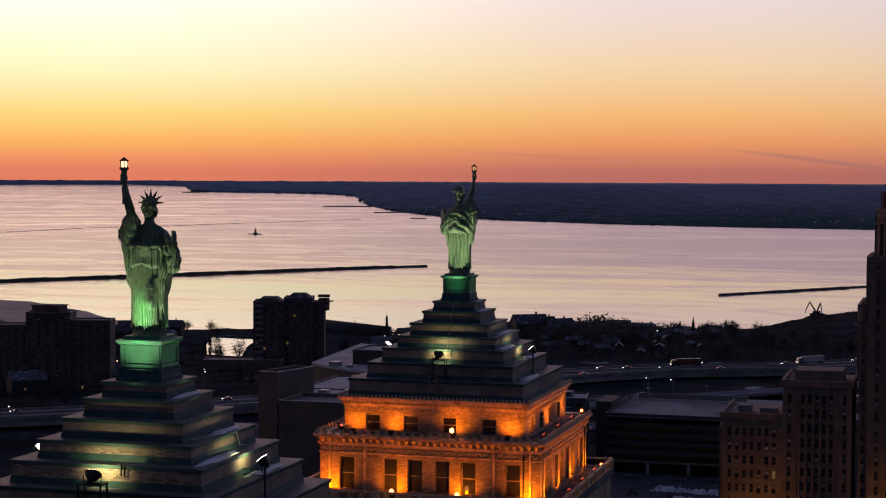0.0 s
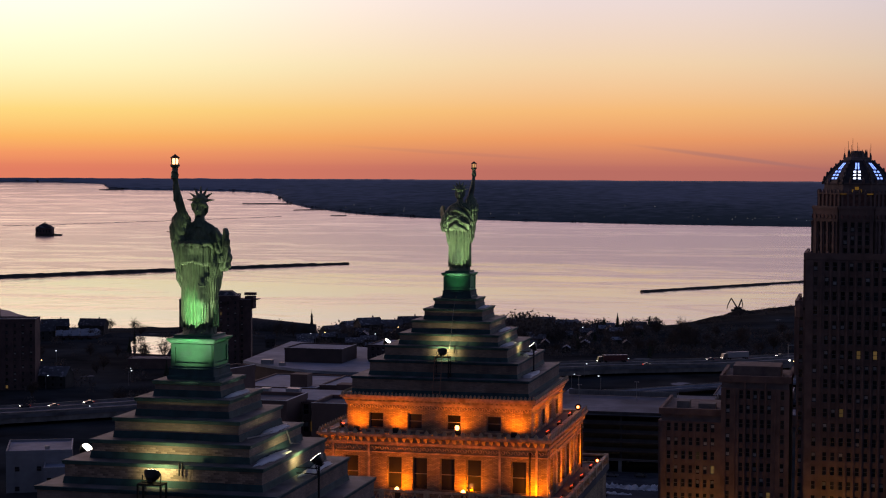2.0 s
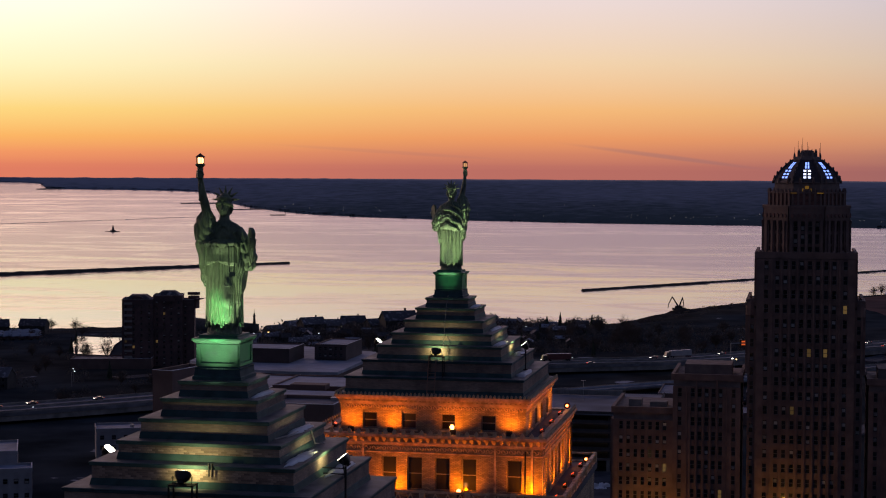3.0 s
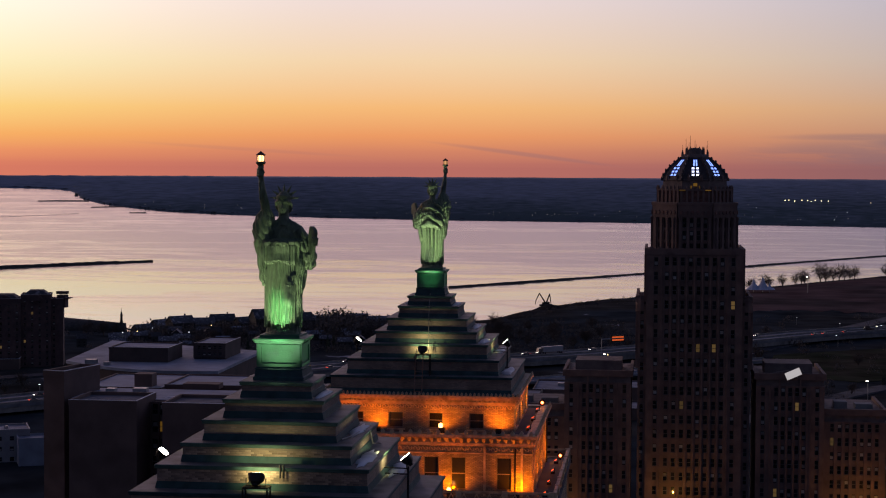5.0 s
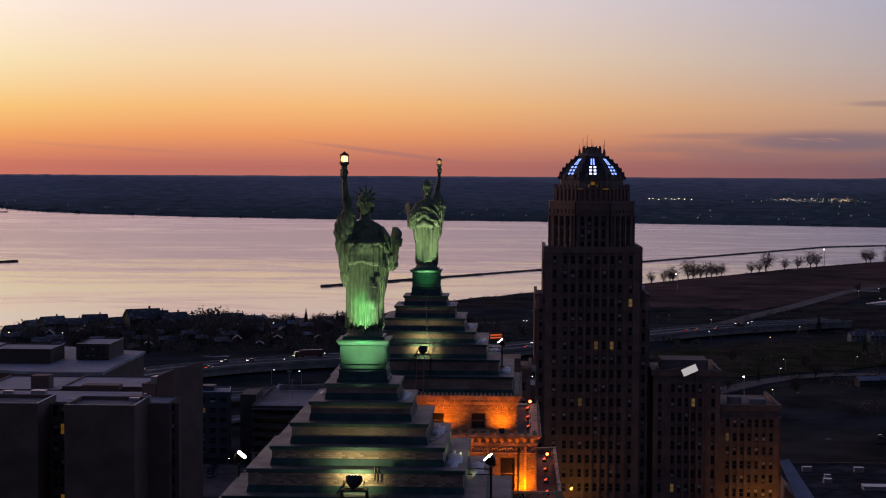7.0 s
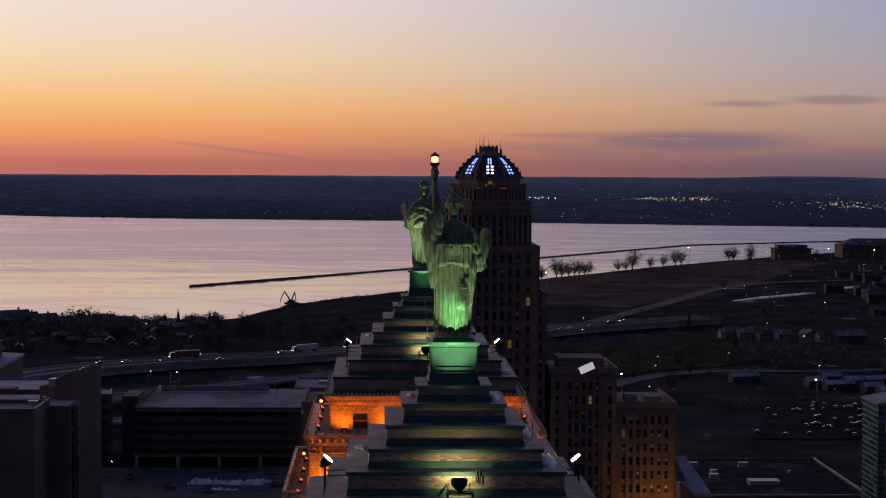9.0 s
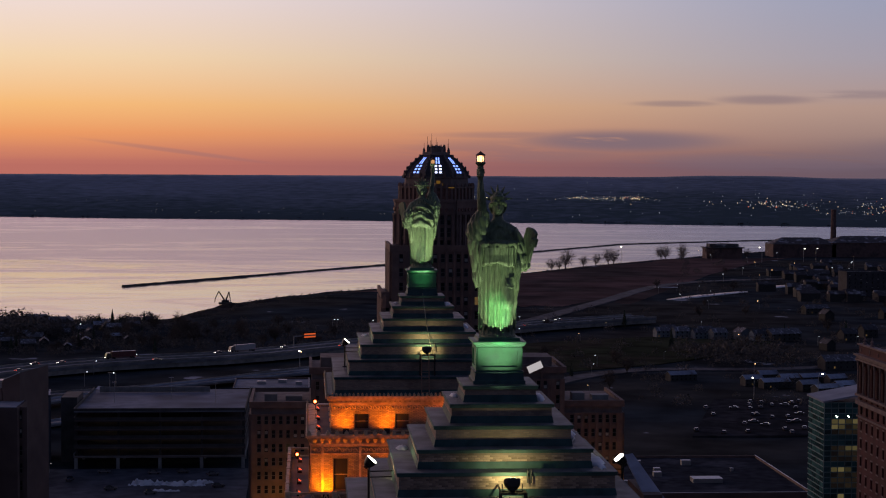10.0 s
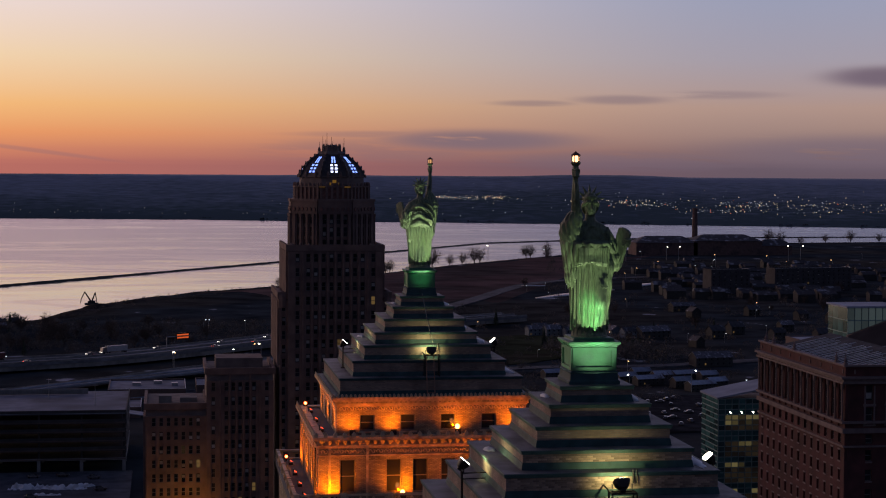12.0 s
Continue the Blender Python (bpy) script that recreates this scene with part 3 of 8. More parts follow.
    # crease over the knee
    m.tube([(0.2, -0.72, 2.02), (0.3, -0.8, 1.9), (0.46, -0.76, 1.88), (0.58, -0.64, 1.96)], [0.015, 0.035, 0.035, 0.015], 8)
    # cloth gathered over the tablet arm, in hanging swags
    cloth(steps(2.45, 3.8, 0.045), [(2.45, 0.16, 0.2, 0.92, 0.06), (2.6, 0.3, 0.32, 0.92, 0.08), (2.9, 0.36, 0.38, 0.9, 0.1), (3.2, 0.36, 0.38, 0.86, 0.12), (3.5, 0.32, 0.34, 0.78, 0.1), (3.8, 0.2, 0.22, 0.64, 0.06)],
          lambda a, z: 0.06 * wave(8 * (z - 0.5 * math.cos(a) ** 2) + 1.2 * noise.noise((2 * math.cos(a), 2 * math.sin(a), z * 2))) + 0.05 * wave(5 * a + 2 * z), lambda a: 0.06 * wave(4 * a))
    cloth(steps(1.6, 2.7, 0.05), [(1.6, 0.1, 0.2, 0.62, 0.1), (1.8, 0.16, 0.3, 0.64, 0.1), (2.3, 0.2, 0.36, 0.68, 0.1), (2.7, 0.16, 0.3, 0.72, 0.1)],
          lambda a, z: 0.05 * wave(4 * a + 2 * z), lambda a: 0.12 * wave(3 * a))

    # neck and head: full jaw, brow, nose, lips, and hair drawn back to a knot
    m.frustum(0, 0.0, [(4.15, 0.3), (4.34, 0.23), (4.5, 0.195), (4.68, 0.19)], 24)
    head = []
    n = 36
    for z, rx, ry, cy in ((4.55, 0.07, 0.08, -0.12), (4.58, 0.13, 0.15, -0.09), (4.66, 0.185, 0.21, -0.05), (4.78, 0.215, 0.25, -0.02), (4.92, 0.235, 0.27, 0.0), (5.05, 0.245, 0.28, 0.02), (5.2, 0.245, 0.28, 0.03), (5.34, 0.2, 0.23, 0.03), (5.44, 0.11, 0.13, 0.03), (5.47, 0.02, 0.02, 0.03)):
        ring = []
        for j in range(n):
            a = 2 * math.pi * j / n
            x, y = math.cos(a), math.sin(a)
            face = max(0.0, -y)
            eye = 0.045 * face * (bump(x, 0.38, 0.2) + bump(x, -0.38, 0.2)) * bump(z, 4.96, 0.06)
            cheek = 0.02 * face * (bump(x, 0.5, 0.2) + bump(x, -0.5, 0.2)) * bump(z, 4.83, 0.06)
            ring.append(((rx - eye + cheek) * x, cy + (ry - eye + cheek) * y, z))
        head.append(ring)
    m.rings(head)
    m.tube([(0, -0.24, 5.0), (0, -0.3, 4.9), (0, -0.335, 4.82), (0, -0.26, 4.79)], [0.025, 0.035, 0.05, 0.03], 8)
    for s in (-1, 1):
        m.tube([(s * 0.03, -0.27, 5.02), (s * 0.12, -0.265, 5.05), (s * 0.2, -0.18, 5.02)], [0.025, 0.03, 0.02], 7)
        m.tube([(s * 0.2, -0.12, 5.14), (s * 0.26, -0.04, 5.02), (s * 0.27, 0.05, 4.86), (s * 0.2, 0.13, 4.7), (s * 0.1, 0.2, 4.6)], [0.05, 0.075, 0.08, 0.07, 0.05], 9)
    m.tube([(-0.08, -0.22, 4.71), (0, -0.265, 4.715), (0.08, -0.22, 4.71)], [0.02, 0.032, 0.02], 7)
    m.tube([(-0.06, -0.19, 4.61), (0, -0.235, 4.615), (0.06, -0.19, 4.61)], [0.03, 0.045, 0.03], 7)
    m.frustum(0, 0.24, [(4.62, 0.06), (4.72, 0.14), (4.86, 0.14), (4.96, 0.06)], 14)
    # hair swept back from the brow, a broad diadem that stands out, and seven stout rays rising from within it
    for s in (-1, 1):
        m.tube([(s * 0.04, -0.29, 5.09), (s * 0.17, -0.24, 5.08), (s * 0.27, -0.1, 5.02), (s * 0.3, 0.06, 4.92)], [0.04, 0.06, 0.07, 0.06], 8)
    m.rings([[(rx * math.cos(2 * math.pi * j / 32), 0.02 + ry * math.sin(2 * math.pi * j / 32), z + 0.05 * max(0, -math.sin(2 * math.pi * j / 32))) for j in range(32)] for z, rx, ry in ((5.1, 0.26, 0.29), (5.13, 0.285, 0.32), (5.24, 0.295, 0.335), (5.27, 0.28, 0.31), (5.28, 0.2, 0.22))])
    for i in range(7):
        a = radians(-87 + 29 * i)
        d = Vector((math.sin(a), 0.08, math.cos(a))).normalized()
        c = Vector((0, 0.1, 5.18))
        m.tube([c + d * 0.18, c + d * 0.36, c + d * 0.58], [0.075, 0.052, 0.012], 8)
    # raised arm, thrust a little forward
    m.tube([(-0.46, 0.04, 3.7), (-0.62, -0.04, 4.1), (-0.64, -0.18, 4.45), (-0.61, -0.3, 4.75)], [0.3, 0.29, 0.24, 0.18], 18)
    m.tube([(-0.61, -0.26, 4.6), (-0.66, -0.42, 5.05), (-0.71, -0.57, 5.5), (-0.74, -0.68, 6.02)], [0.185, 0.175, 0.14, 0.09], 16)
    m.tube([(-0.74, -0.67, 5.94), (-0.74, -0.7, 6.16), (-0.74, -0.7, 6.34)], [0.1, 0.14, 0.11], 12)
    tx, ty, tz = -0.74, -0.7, -0.08
    for i in range(4):
        m.tube([(tx - 0.13, ty - 0.05 + 0.02 * i, 6.06 + 0.075 * i), (tx - 0.03, ty - 0.17, 6.07 + 0.075 * i), (tx + 0.11, ty - 0.08, 6.05 + 0.075 * i)], 0.044, 7)
    m.tube([(tx + 0.13, ty - 0.02, 6.16), (tx + 0.1, ty - 0.14, 6.29), (tx + 0.02, ty - 0.17, 6.35)], 0.042, 7)
    # torch shaft with its tapering butt below the hand
    m.frustum(tx, ty - 0.06, [(z + tz, r) for z, r in ((5.22, 0.03), (5.28, 0.06), (5.34, 0.045), (5.9, 0.075))], 12)
    m.frustum(tx, ty, [(z + tz, r) for z, r in ((5.9, 0.07), (6.4, 0.08), (6.46, 0.13), (6.5, 0.1), (6.56, 0.15), (6.6, 0.19), (6.66, 0.19), (6.67, 0.1))], 16)
    # tablet arm, elbow out, and the tablet held on end
    m.tube([(0.48, 0, 3.98), (0.74, 0.06, 3.65), (0.94, 0.1, 3.3), (1.02, -0.02, 3.05), (1.04, -0.26, 2.98)], [0.28, 0.25, 0.21, 0.15, 0.1], 16)
    tb = Mb().box(-0.3, 0.3, -0.07, 0.07, -0.6, 0.6)
    tb.rings([[(0.3 * math.cos(math.pi * i / 8), y, 0.58 + 0.12 * math.sin(math.pi * i / 8)) for i in range(9)] for y in (0.07, -0.07)])
    mt = Matrix.Translation((1.13, -0.24, 3.44)) @ Euler((0, radians(22), radians(-58))).to_matrix().to_4x4()
    n0 = len(m.v)
    m.v += [tuple(mt @ Vector(p)) for p in tb.v]
    m.f += [tuple(n0 + i for i in f) for f in tb.f]
    # fingers: over the tablet's upper edge, and under its foot
    for i in range(4):
        m.tube([tuple(mt @ Vector((0.33, 0.1, 0.12 + 0.085 * i))), tuple(mt @ Vector((0.36, 0.0, 0.13 + 0.085 * i))), tuple(mt @ Vector((0.3, -0.11, 0.12 + 0.085 * i))), tuple(mt @ Vector((0.18, -0.1, 0.1 + 0.085 * i)))], 0.045, 7)
        m.tube([tuple(mt @ Vector((-0.1 + 0.08 * i, -0.1, -0.62))), tuple(mt @ Vector((-0.1 + 0.08 * i, -0.12, -0.5))), tuple(mt @ Vector((-0.1 + 0.08 * i, -0.09, -0.36)))], 0.042, 6)
    return m.mesh("statue", PATINA, True)


def cast(ob, cell=0.018):
    """Fuses the shells of a figure into one cast skin."""
    r = ob.modifiers.new("cast", "REMESH")
    r.mode, r.voxel_size, r.use_smooth_shade = "VOXEL", cell, True
    sm = ob.modifiers.new("worn", "SMOOTH")
    sm.factor, sm.iterations = 0.4, 1
    return ob


CAP = material("rusty_copper_cap", (0.12, 0.05, 0.03), 0.6, 0.0, 0.3, 8.0)


def lantern_parts(parent):
    """Six-sided torch lantern: posts, ring and peaked cap."""
    for i in range(6):
        a = 2 * math.pi * i / 6
        part("bar", Mb().tube([(0.14 * math.cos(a), 0.14 * math.sin(a), -0.03), (0.15 * math.cos(a), 0.15 * math.sin(a), 0.25)], 0.016, 5), BLACK, parent)
    part("cap", Mb().frustum(0, 0, [(0.24, 0.18), (0.26, 0.19), (0.33, 0.1), (0.36, 0.05), (0.4, 0.01)], 12), CAP, parent)


STATUE = statue_mesh()
TIERS = [(1.33, 110.60), (1.86, 109.99), (2.49, 109.28), (3.14, 108.51), (3.90, 107.80), (4.66, 106.93), (5.54, 105.99)]
TOP = 112.2


def skirt(m, r_out, r_in, z0, z1):
    """A square band with a hole."""
    a = [[(sx * r_out, sy * r_out, z) for sx, sy in ((-1, -1), (1, -1), (1, 1), (-1, 1))] for z in (z0, z1)]
    b = [[(sx * r_in, sy * r_in, z) for sx, sy in ((-1, -1), (1, -1), (1, 1), (-1, 1))] for z in (z1, z0)]
    return m.rings([a[0], a[1], b[0], b[1], a[0]], cap=False)


def pyramid(tower):
    """The stepped brick roof with green metal copings, skirts and treads."""
    zs = [z for _, z in TIERS] + [104.95]
    for i, (r, z) in enumerate(TIERS):
        low = zs[i + 1]
        step = part("step", Mb().frustum(0, 0, [(low - 0.02, r), (z - 0.06, r)], square=True), PYRBRICK, tower)
        cap = Mb()
        cap.frustum(0, 0, [(z - 0.15, r + 0.02), (z - 0.14, r + 0.07), (z - 0.05, r + 0.075), (z - 0.04, r + 0.1), (z - 0.012, r + 0.1), (z, r + 0.08)], square=True)
        bevel(part("coping", cap, FLASHING if i > 4 else COPING, step), 0.012)
        fl = Mb()
        fl.frustum(0, 0, [(low - 0.02, r + 0.1), (low + 0.02, r + 0.06), (low + 0.24, r + 0.022), (low + 0.26, r + 0.012)], square=True)
        part("flashing", fl, FLASHING, step)
        part("tread", Mb().frustum(0, 0, [(z - 0.01, r + 0.05), (z + 0.006, r + 0.05)], square=True), TREAD, step)


STEPBRICK = material("loose_step_brick", (0.29, 0.21, 0.165), 0.85, 0.0, 0.25, 9.0, 0.4, 40.0, random_value=0.45)


def brick_band(tower, r, z0, z1):
    """Single bricks, a little uneven, on the front of one roof step."""
    rng = random.Random(int(r * 100))
    brick = Mb().box(-0.105, 0.105, -0.012, 0.05, 0, 0.062).mesh("brick", STEPBRICK)
    rows = int((z1 - z0) / 0.075)
    for i in range(rows):
        n = int((2 * r - 0.3) / 0.225)
        for j in range(n):
            x = -n * 0.1125 + 0.225 * j + (0.1125 if i % 2 else 0.0)
            part("brick", brick, None, tower, at=(x, -r + rng.uniform(-0.004, 0.006), z0 + 0.075 * i))


def pedestal(tower):
    p = Mb()
    p.frustum(0, 0, [(110.6, 0.98), (110.72, 0.98), (110.76, 0.93), (111.0, 0.9), (111.06, 0.93), (111.1, 0.86)], square=True)
    base = part("pedestal_base", p, FLASHING, tower)
    b = part("pedestal", Mb().frustum(0, 0, [(111.1, 0.82), (112.0, 0.82)], square=True), PEDESTAL, tower)
    for i in range(4):
        f = Mb()
        f.box(-0.82, -0.68, -0.875, -0.8, 111.12, 111.98).box(0.68, 0.82, -0.875, -0.8, 111.12, 111.98)
        f.box(-0.68, 0.68, -0.875, -0.8, 111.12, 111.24).box(-0.68, 0.68, -0.875, -0.8, 111.86, 111.98)
        part("panel_frame", f, PEDESTAL, b, at=pose(0, 0, 0, 0, 0, 90 * i))
    c = Mb().frustum(0, 0, [(112.0, 0.88), (112.03, 0.91), (112.1, 0.97), (112.14, 1.0), (112.2, 1.0), (112.205, 0.84), (112.24, 0.78), (112.32, 0.78), (112.33, 0.72)], square=True)
    bevel(part("cornice", c, PEDESTAL, tower), 0.012)


def sash(w, h):
    f = Mb()
    t = 0.06
    f.box(-w / 2, -w / 2 + t, -0.05, 0.05, 0, h).box(w / 2 - t, w / 2, -0.05, 0.05, 0, h)
    f.box(-w / 2 + t, w / 2 - t, -0.05, 0.05, 0, t).box(-w / 2 + t, w / 2 - t, -0.05, 0.05, h - t, h)
    f.box(-w / 2 + t, w / 2 - t, -0.035, 0.035, h * 0.48, h * 0.48 + 0.05)
    return f


def pierced_wall(m, half, y, thick, z0, z1, openings):
    """A wall in x from -half to half, its face at y, with real openings (x0, x1, z0, z1), as one closed skin."""
    xs = sorted({-half, half, *[o[0] for o in openings], *[o[1] for o in openings]})
    zs = sorted({z0, z1, *[o[2] for o in openings], *[o[3] for o in openings]})
    index = {}

    def at(i, k, back):
        key = (i, k, back)
        if key not in index:
            index[key] = len(m.v)
            m.v.append((xs[i], y + thick * back, zs[k]))
        return index[key]

    def solid(i, k):
        if not (0 <= i < len(xs) - 1 and 0 <= k < len(zs) - 1):
            return False
        cx, cz = (xs[i] + xs[i + 1]) / 2, (zs[k] + zs[k + 1]) / 2
        return not any(o[0] < cx < o[1] and o[2] < cz < o[3] for o in openings)

    for i in range(len(xs) - 1):
        for k in range(len(zs) - 1):
            if not solid(i, k):
                continue
            m.f.append((at(i, k, 0), at(i + 1, k, 0), at(i + 1, k + 1, 0), at(i, k + 1, 0)))
            m.f.append((at(i, k + 1, 1), at(i + 1, k + 1, 1), at(i + 1, k, 1), at(i, k, 1)))
            if not solid(i - 1, k):
                m.f.append((at(i, k, 0), at(i, k + 1, 0), at(i, k + 1, 1), at(i, k, 1)))
            if not solid(i + 1, k):
                m.f.append((at(i + 1, k, 1), at(i + 1, k + 1, 1), at(i + 1, k + 1, 0), at(i + 1, k, 0)))
            if not solid(i, k - 1):
                m.f.append((at(i, k, 1), at(i + 1, k, 1), at(i + 1, k, 0), at(i, k, 0)))
            if not solid(i, k + 1):
                m.f.append((at(i, k + 1, 0), at(i + 1, k + 1, 0), at(i + 1, k + 1, 1), at(i, k + 1, 1)))


ANTEFIX = Mb().rings([[(-0.07, 0.04, 0), (0.07, 0.04, 0), (0.07, -0.04, 0), (-0.07, -0.04, 0)], [(-0.085, 0.045, 0.08), (0.085, 0.045, 0.08), (0.085, -0.045, 0.08), (-0.085, -0.045, 0.08)], [(-0.02, 0.03, 0.19), (0.02, 0.03, 0.19), (0.02, -0.03, 0.19), (-0.02, -0.03, 0.19)]]).mesh("antefix", TERRACOTTA)
CREST = Mb().rings([[(-0.1, 0.06, 0), (0.1, 0.06, 0), (0.1, -0.06, 0), (-0.1, -0.06, 0)], [(-0.13, 0.06, 0.14), (0.13, 0.06, 0.14), (0.13, -0.06, 0.14), (-0.13, -0.06, 0.14)], [(-0.06, 0.04, 0.24), (0.06, 0.04, 0.24), (0.06, -0.04, 0.24), (-0.06, -0.04, 0.24)], [(-0.02, 0.02, 0.3), (0.02, 0.02, 0.3), (0.02, -0.02, 0.3), (-0.02, -0.02, 0.3)]]).mesh("crest", TERRACOTTA)
BRACKET = Mb().rings([[(-0.13, 0, 0), (0.13, 0, 0), (0.13, -0.26, 0), (-0.13, -0.26, 0)], [(-0.12, 0, -0.08), (0.12, 0, -0.08), (0.12, -0.2, -0.08), (-0.12, -0.2, -0.08)], [(-0.03, 0, -0.34), (0.03, 0, -0.34), (0.03, -0.05, -0.34), (-0.03, -0.05, -0.34)]]).mesh("bracket", TERRACOTTA)
DENTIL = Mb().box(-0.06, 0.06, -0.1, 0, -0.1, 0).mesh("dentil", TERRACOTTA)
SCROLL = Mb().tube([(-0.15, 0, -0.1), (-0.19, 0, 0.02), (-0.1, 0, 0.1), (-0.02, 0, 0.03), (0.05, 0, -0.1), (0.16, 0, -0.07), (0.19, 0, 0.05), (0.1, 0, 0.08)], [0.02, 0.035, 0.035, 0.03, 0.035, 0.035, 0.03, 0.015], 5).mesh("scroll", TERRACOTTA)
UP_WIN = [-3.68, -1.22, 1.22, 3.72]
LO_WIN = [-5.2, -2.45, -0.85, 0.85, 2.5, 5.25]


def tower_house(tower, pieces=True):
    """Two set-back brick storeys with terracotta cornices under the pyramid."""
    up_mesh, lo_mesh = sash(0.9, 0.98), sash(0.92, 2.0)
    up_frame, lo_frame = up_mesh.mesh("window_frame", FRAME), lo_mesh.mesh("window_frame", FRAME)
    up_pane = Mb().box(-0.4, 0.4, -0.01, 0.01, 0.05, 0.94).mesh("pane", GLASS)
    lo_pane = Mb().box(-0.41, 0.41, -0.01, 0.01, 0.05, 1.96).mesh("pane", GLASS)
    sill_mesh = Mb().box(-0.55, 0.55, -0.1, 0.06, -0.1, 0).mesh("sill", TERRACOTTA)
    for side in range(4):
        rot = pose(0, 0, 0, 0, 0, 90 * side)
        thick = 0.5
        # a wall stops short of the next one's thickness on one side
        up = Mb()
        pierced_wall(up, 5.78 - 0.251, -5.78, thick, 101.6, 104.35, [(x - 0.45, x + 0.45, 102.83, 103.81) for x in UP_WIN])
        up.v = [(x - 0.249, y, z) for x, y, z in up.v]
        upper = part("upper_wall", up, BUFF, tower, at=rot)
        lo = Mb()
        pierced_wall(lo, 6.95 - 0.251, -6.95, thick, 98.9, 102.05, [(x - 0.46 + 0.249, x + 0.46 + 0.249, 99.3, 101.3) for x in LO_WIN])
        lo.v = [(x - 0.249, y, z) for x, y, z in lo.v]
        lower = part("lower_wall", lo, BUFF, tower, at=rot)
        for x in UP_WIN:
            w = part("window", up_frame, None, tower, at=rot @ pose(x - 0.249, -5.58, 102.83))
            part("pane", up_pane, None, w)
            part("sill", sill_mesh, None, w, at=(0, -0.16, -0.02))
        for x in LO_WIN:
            w = part("window", lo_frame, None, tower, at=rot @ pose(x, -6.7, 99.3))
            part("pane", lo_pane, None, w)
        # pilaster strips on the lower storey
        for x in (-6.3, -4.05, 4.1, 6.35):
            s = Mb().box(x - 0.07, x + 0.07, -7.04, -6.95, 99.0, 102.0)
            part("pilaster", s, TERRACOTTA, tower, at=rot)
        part("downpipe", Mb().tube([(5.95, -7.06, 99.0), (5.95, -7.06, 101.9)], 0.05, 8), BLACK, tower, at=rot)
    # mouldings
    for r, z0, z1 in ((5.84, 104.3, 104.4), (5.9, 104.4, 104.5), (6.02, 104.62, 104.74), (6.13, 104.74, 104.9)):
        part("upper_cornice", skirt(Mb(), r, 5.5, z0, z1), TERRACOTTA, tower)
    part("frieze", skirt(Mb(), 5.86, 5.5, 104.5, 104.62), TERRACOTTA, tower)
    for r, z0, z1 in ((7.0, 102.0, 102.1), (7.08, 102.1, 102.2), (7.0, 102.2, 102.48), (7.22, 102.48, 102.56), (7.3, 102.56, 102.7)):
        part("lower_cornice", skirt(Mb(), r, 6.6, z0, z1), TERRACOTTA, tower)
    part("string_course", skirt(Mb(), 7.0, 6.9, 101.52, 101.6), TERRACOTTA, tower)
    part("terrace", Mb().frustum(0, 0, [(102.3, 6.6), (102.6, 6.6)], square=True), ROOF, tower)
    part("upper_roof", Mb().frustum(0, 0, [(104.3, 5.5), (104.93, 5.56)], square=True), ROOF, tower)
    part("roof_apron", Mb().frustum(0, 0, [(104.9, 6.1), (104.93, 6.1), (105.0, 5.7)], square=True), FLASHING, tower)
    if not pieces:
        return
    for side in range(4):
        rot = pose(0, 0, 0, 0, 0, 90 * side)
        for i in range(47 if side != 2 else 0):
            part("antefix", ANTEFIX, None, tower, at=rot @ pose(-5.98 + 0.26 * i, -6.06, 104.9))
        for i in range(40 if side != 2 else 0):
            part("dentil", DENTIL, None, tower, at=rot @ pose(-5.75 + 0.295 * i, -5.86, 104.62))
        for i in range(24 if side != 2 else 0):
            part("scroll", SCROLL, None, tower, at=rot @ pose(-5.4 + 0.47 * i, -5.79, 104.18))
        for i in range(29 if side != 2 else 0):
            part("scroll", SCROLL, None, tower, at=rot @ pose(-6.6 + 0.47 * i, -6.97, 101.8))
        for i in range(26 if side != 2 else 0):
            part("crest", CREST, None, tower, at=rot @ pose(-7.1 + 0.56 * i, -7.2, 102.7))
        for i in range(31 if side != 2 else 0):
            part("bracket", BRACKET, None, tower, at=rot @ pose(-6.75 + 0.45 * i, -6.99, 102.48))


def ledge(tower):
    """Outer ledge with an openwork parapet below the lower storey."""
    part("ledge", Mb().frustum(0, 0, [(98.2, 8.3), (98.5, 8.55), (98.9, 8.55)], square=True), ROOF, tower)
    bar = Mb().box(-0.03, 0.03, -0.03, 0.03, 0, 0.5).mesh("baluster", TERRACOTTA)
    for side in range(4):
        rot = pose(0, 0, 0, 0, 0, 90 * side)
        r = Mb().box(-8.5, 8.3, -8.5, -8.3, 99.4, 99.52).box(-8.5, 8.3, -8.48, -8.32, 98.9, 98.98)
        rail = part("parapet", r, TERRACOTTA, tower, at=rot)
        for i in range(7):
            part("parapet_post", Mb().box(-0.16, 0.16, -0.13, 0.13, 0, 0.66), TERRACOTTA, rail, at=(-8.35 + 2.76 * i, -8.4, 98.9))
        if side in (0, 1, 3):
            for i in range(44):
                part("baluster", bar, None, rail, at=pose(-8.2 + 0.38 * i, -8.4, 98.96, 0, 25 if i % 2 else -25, 0))


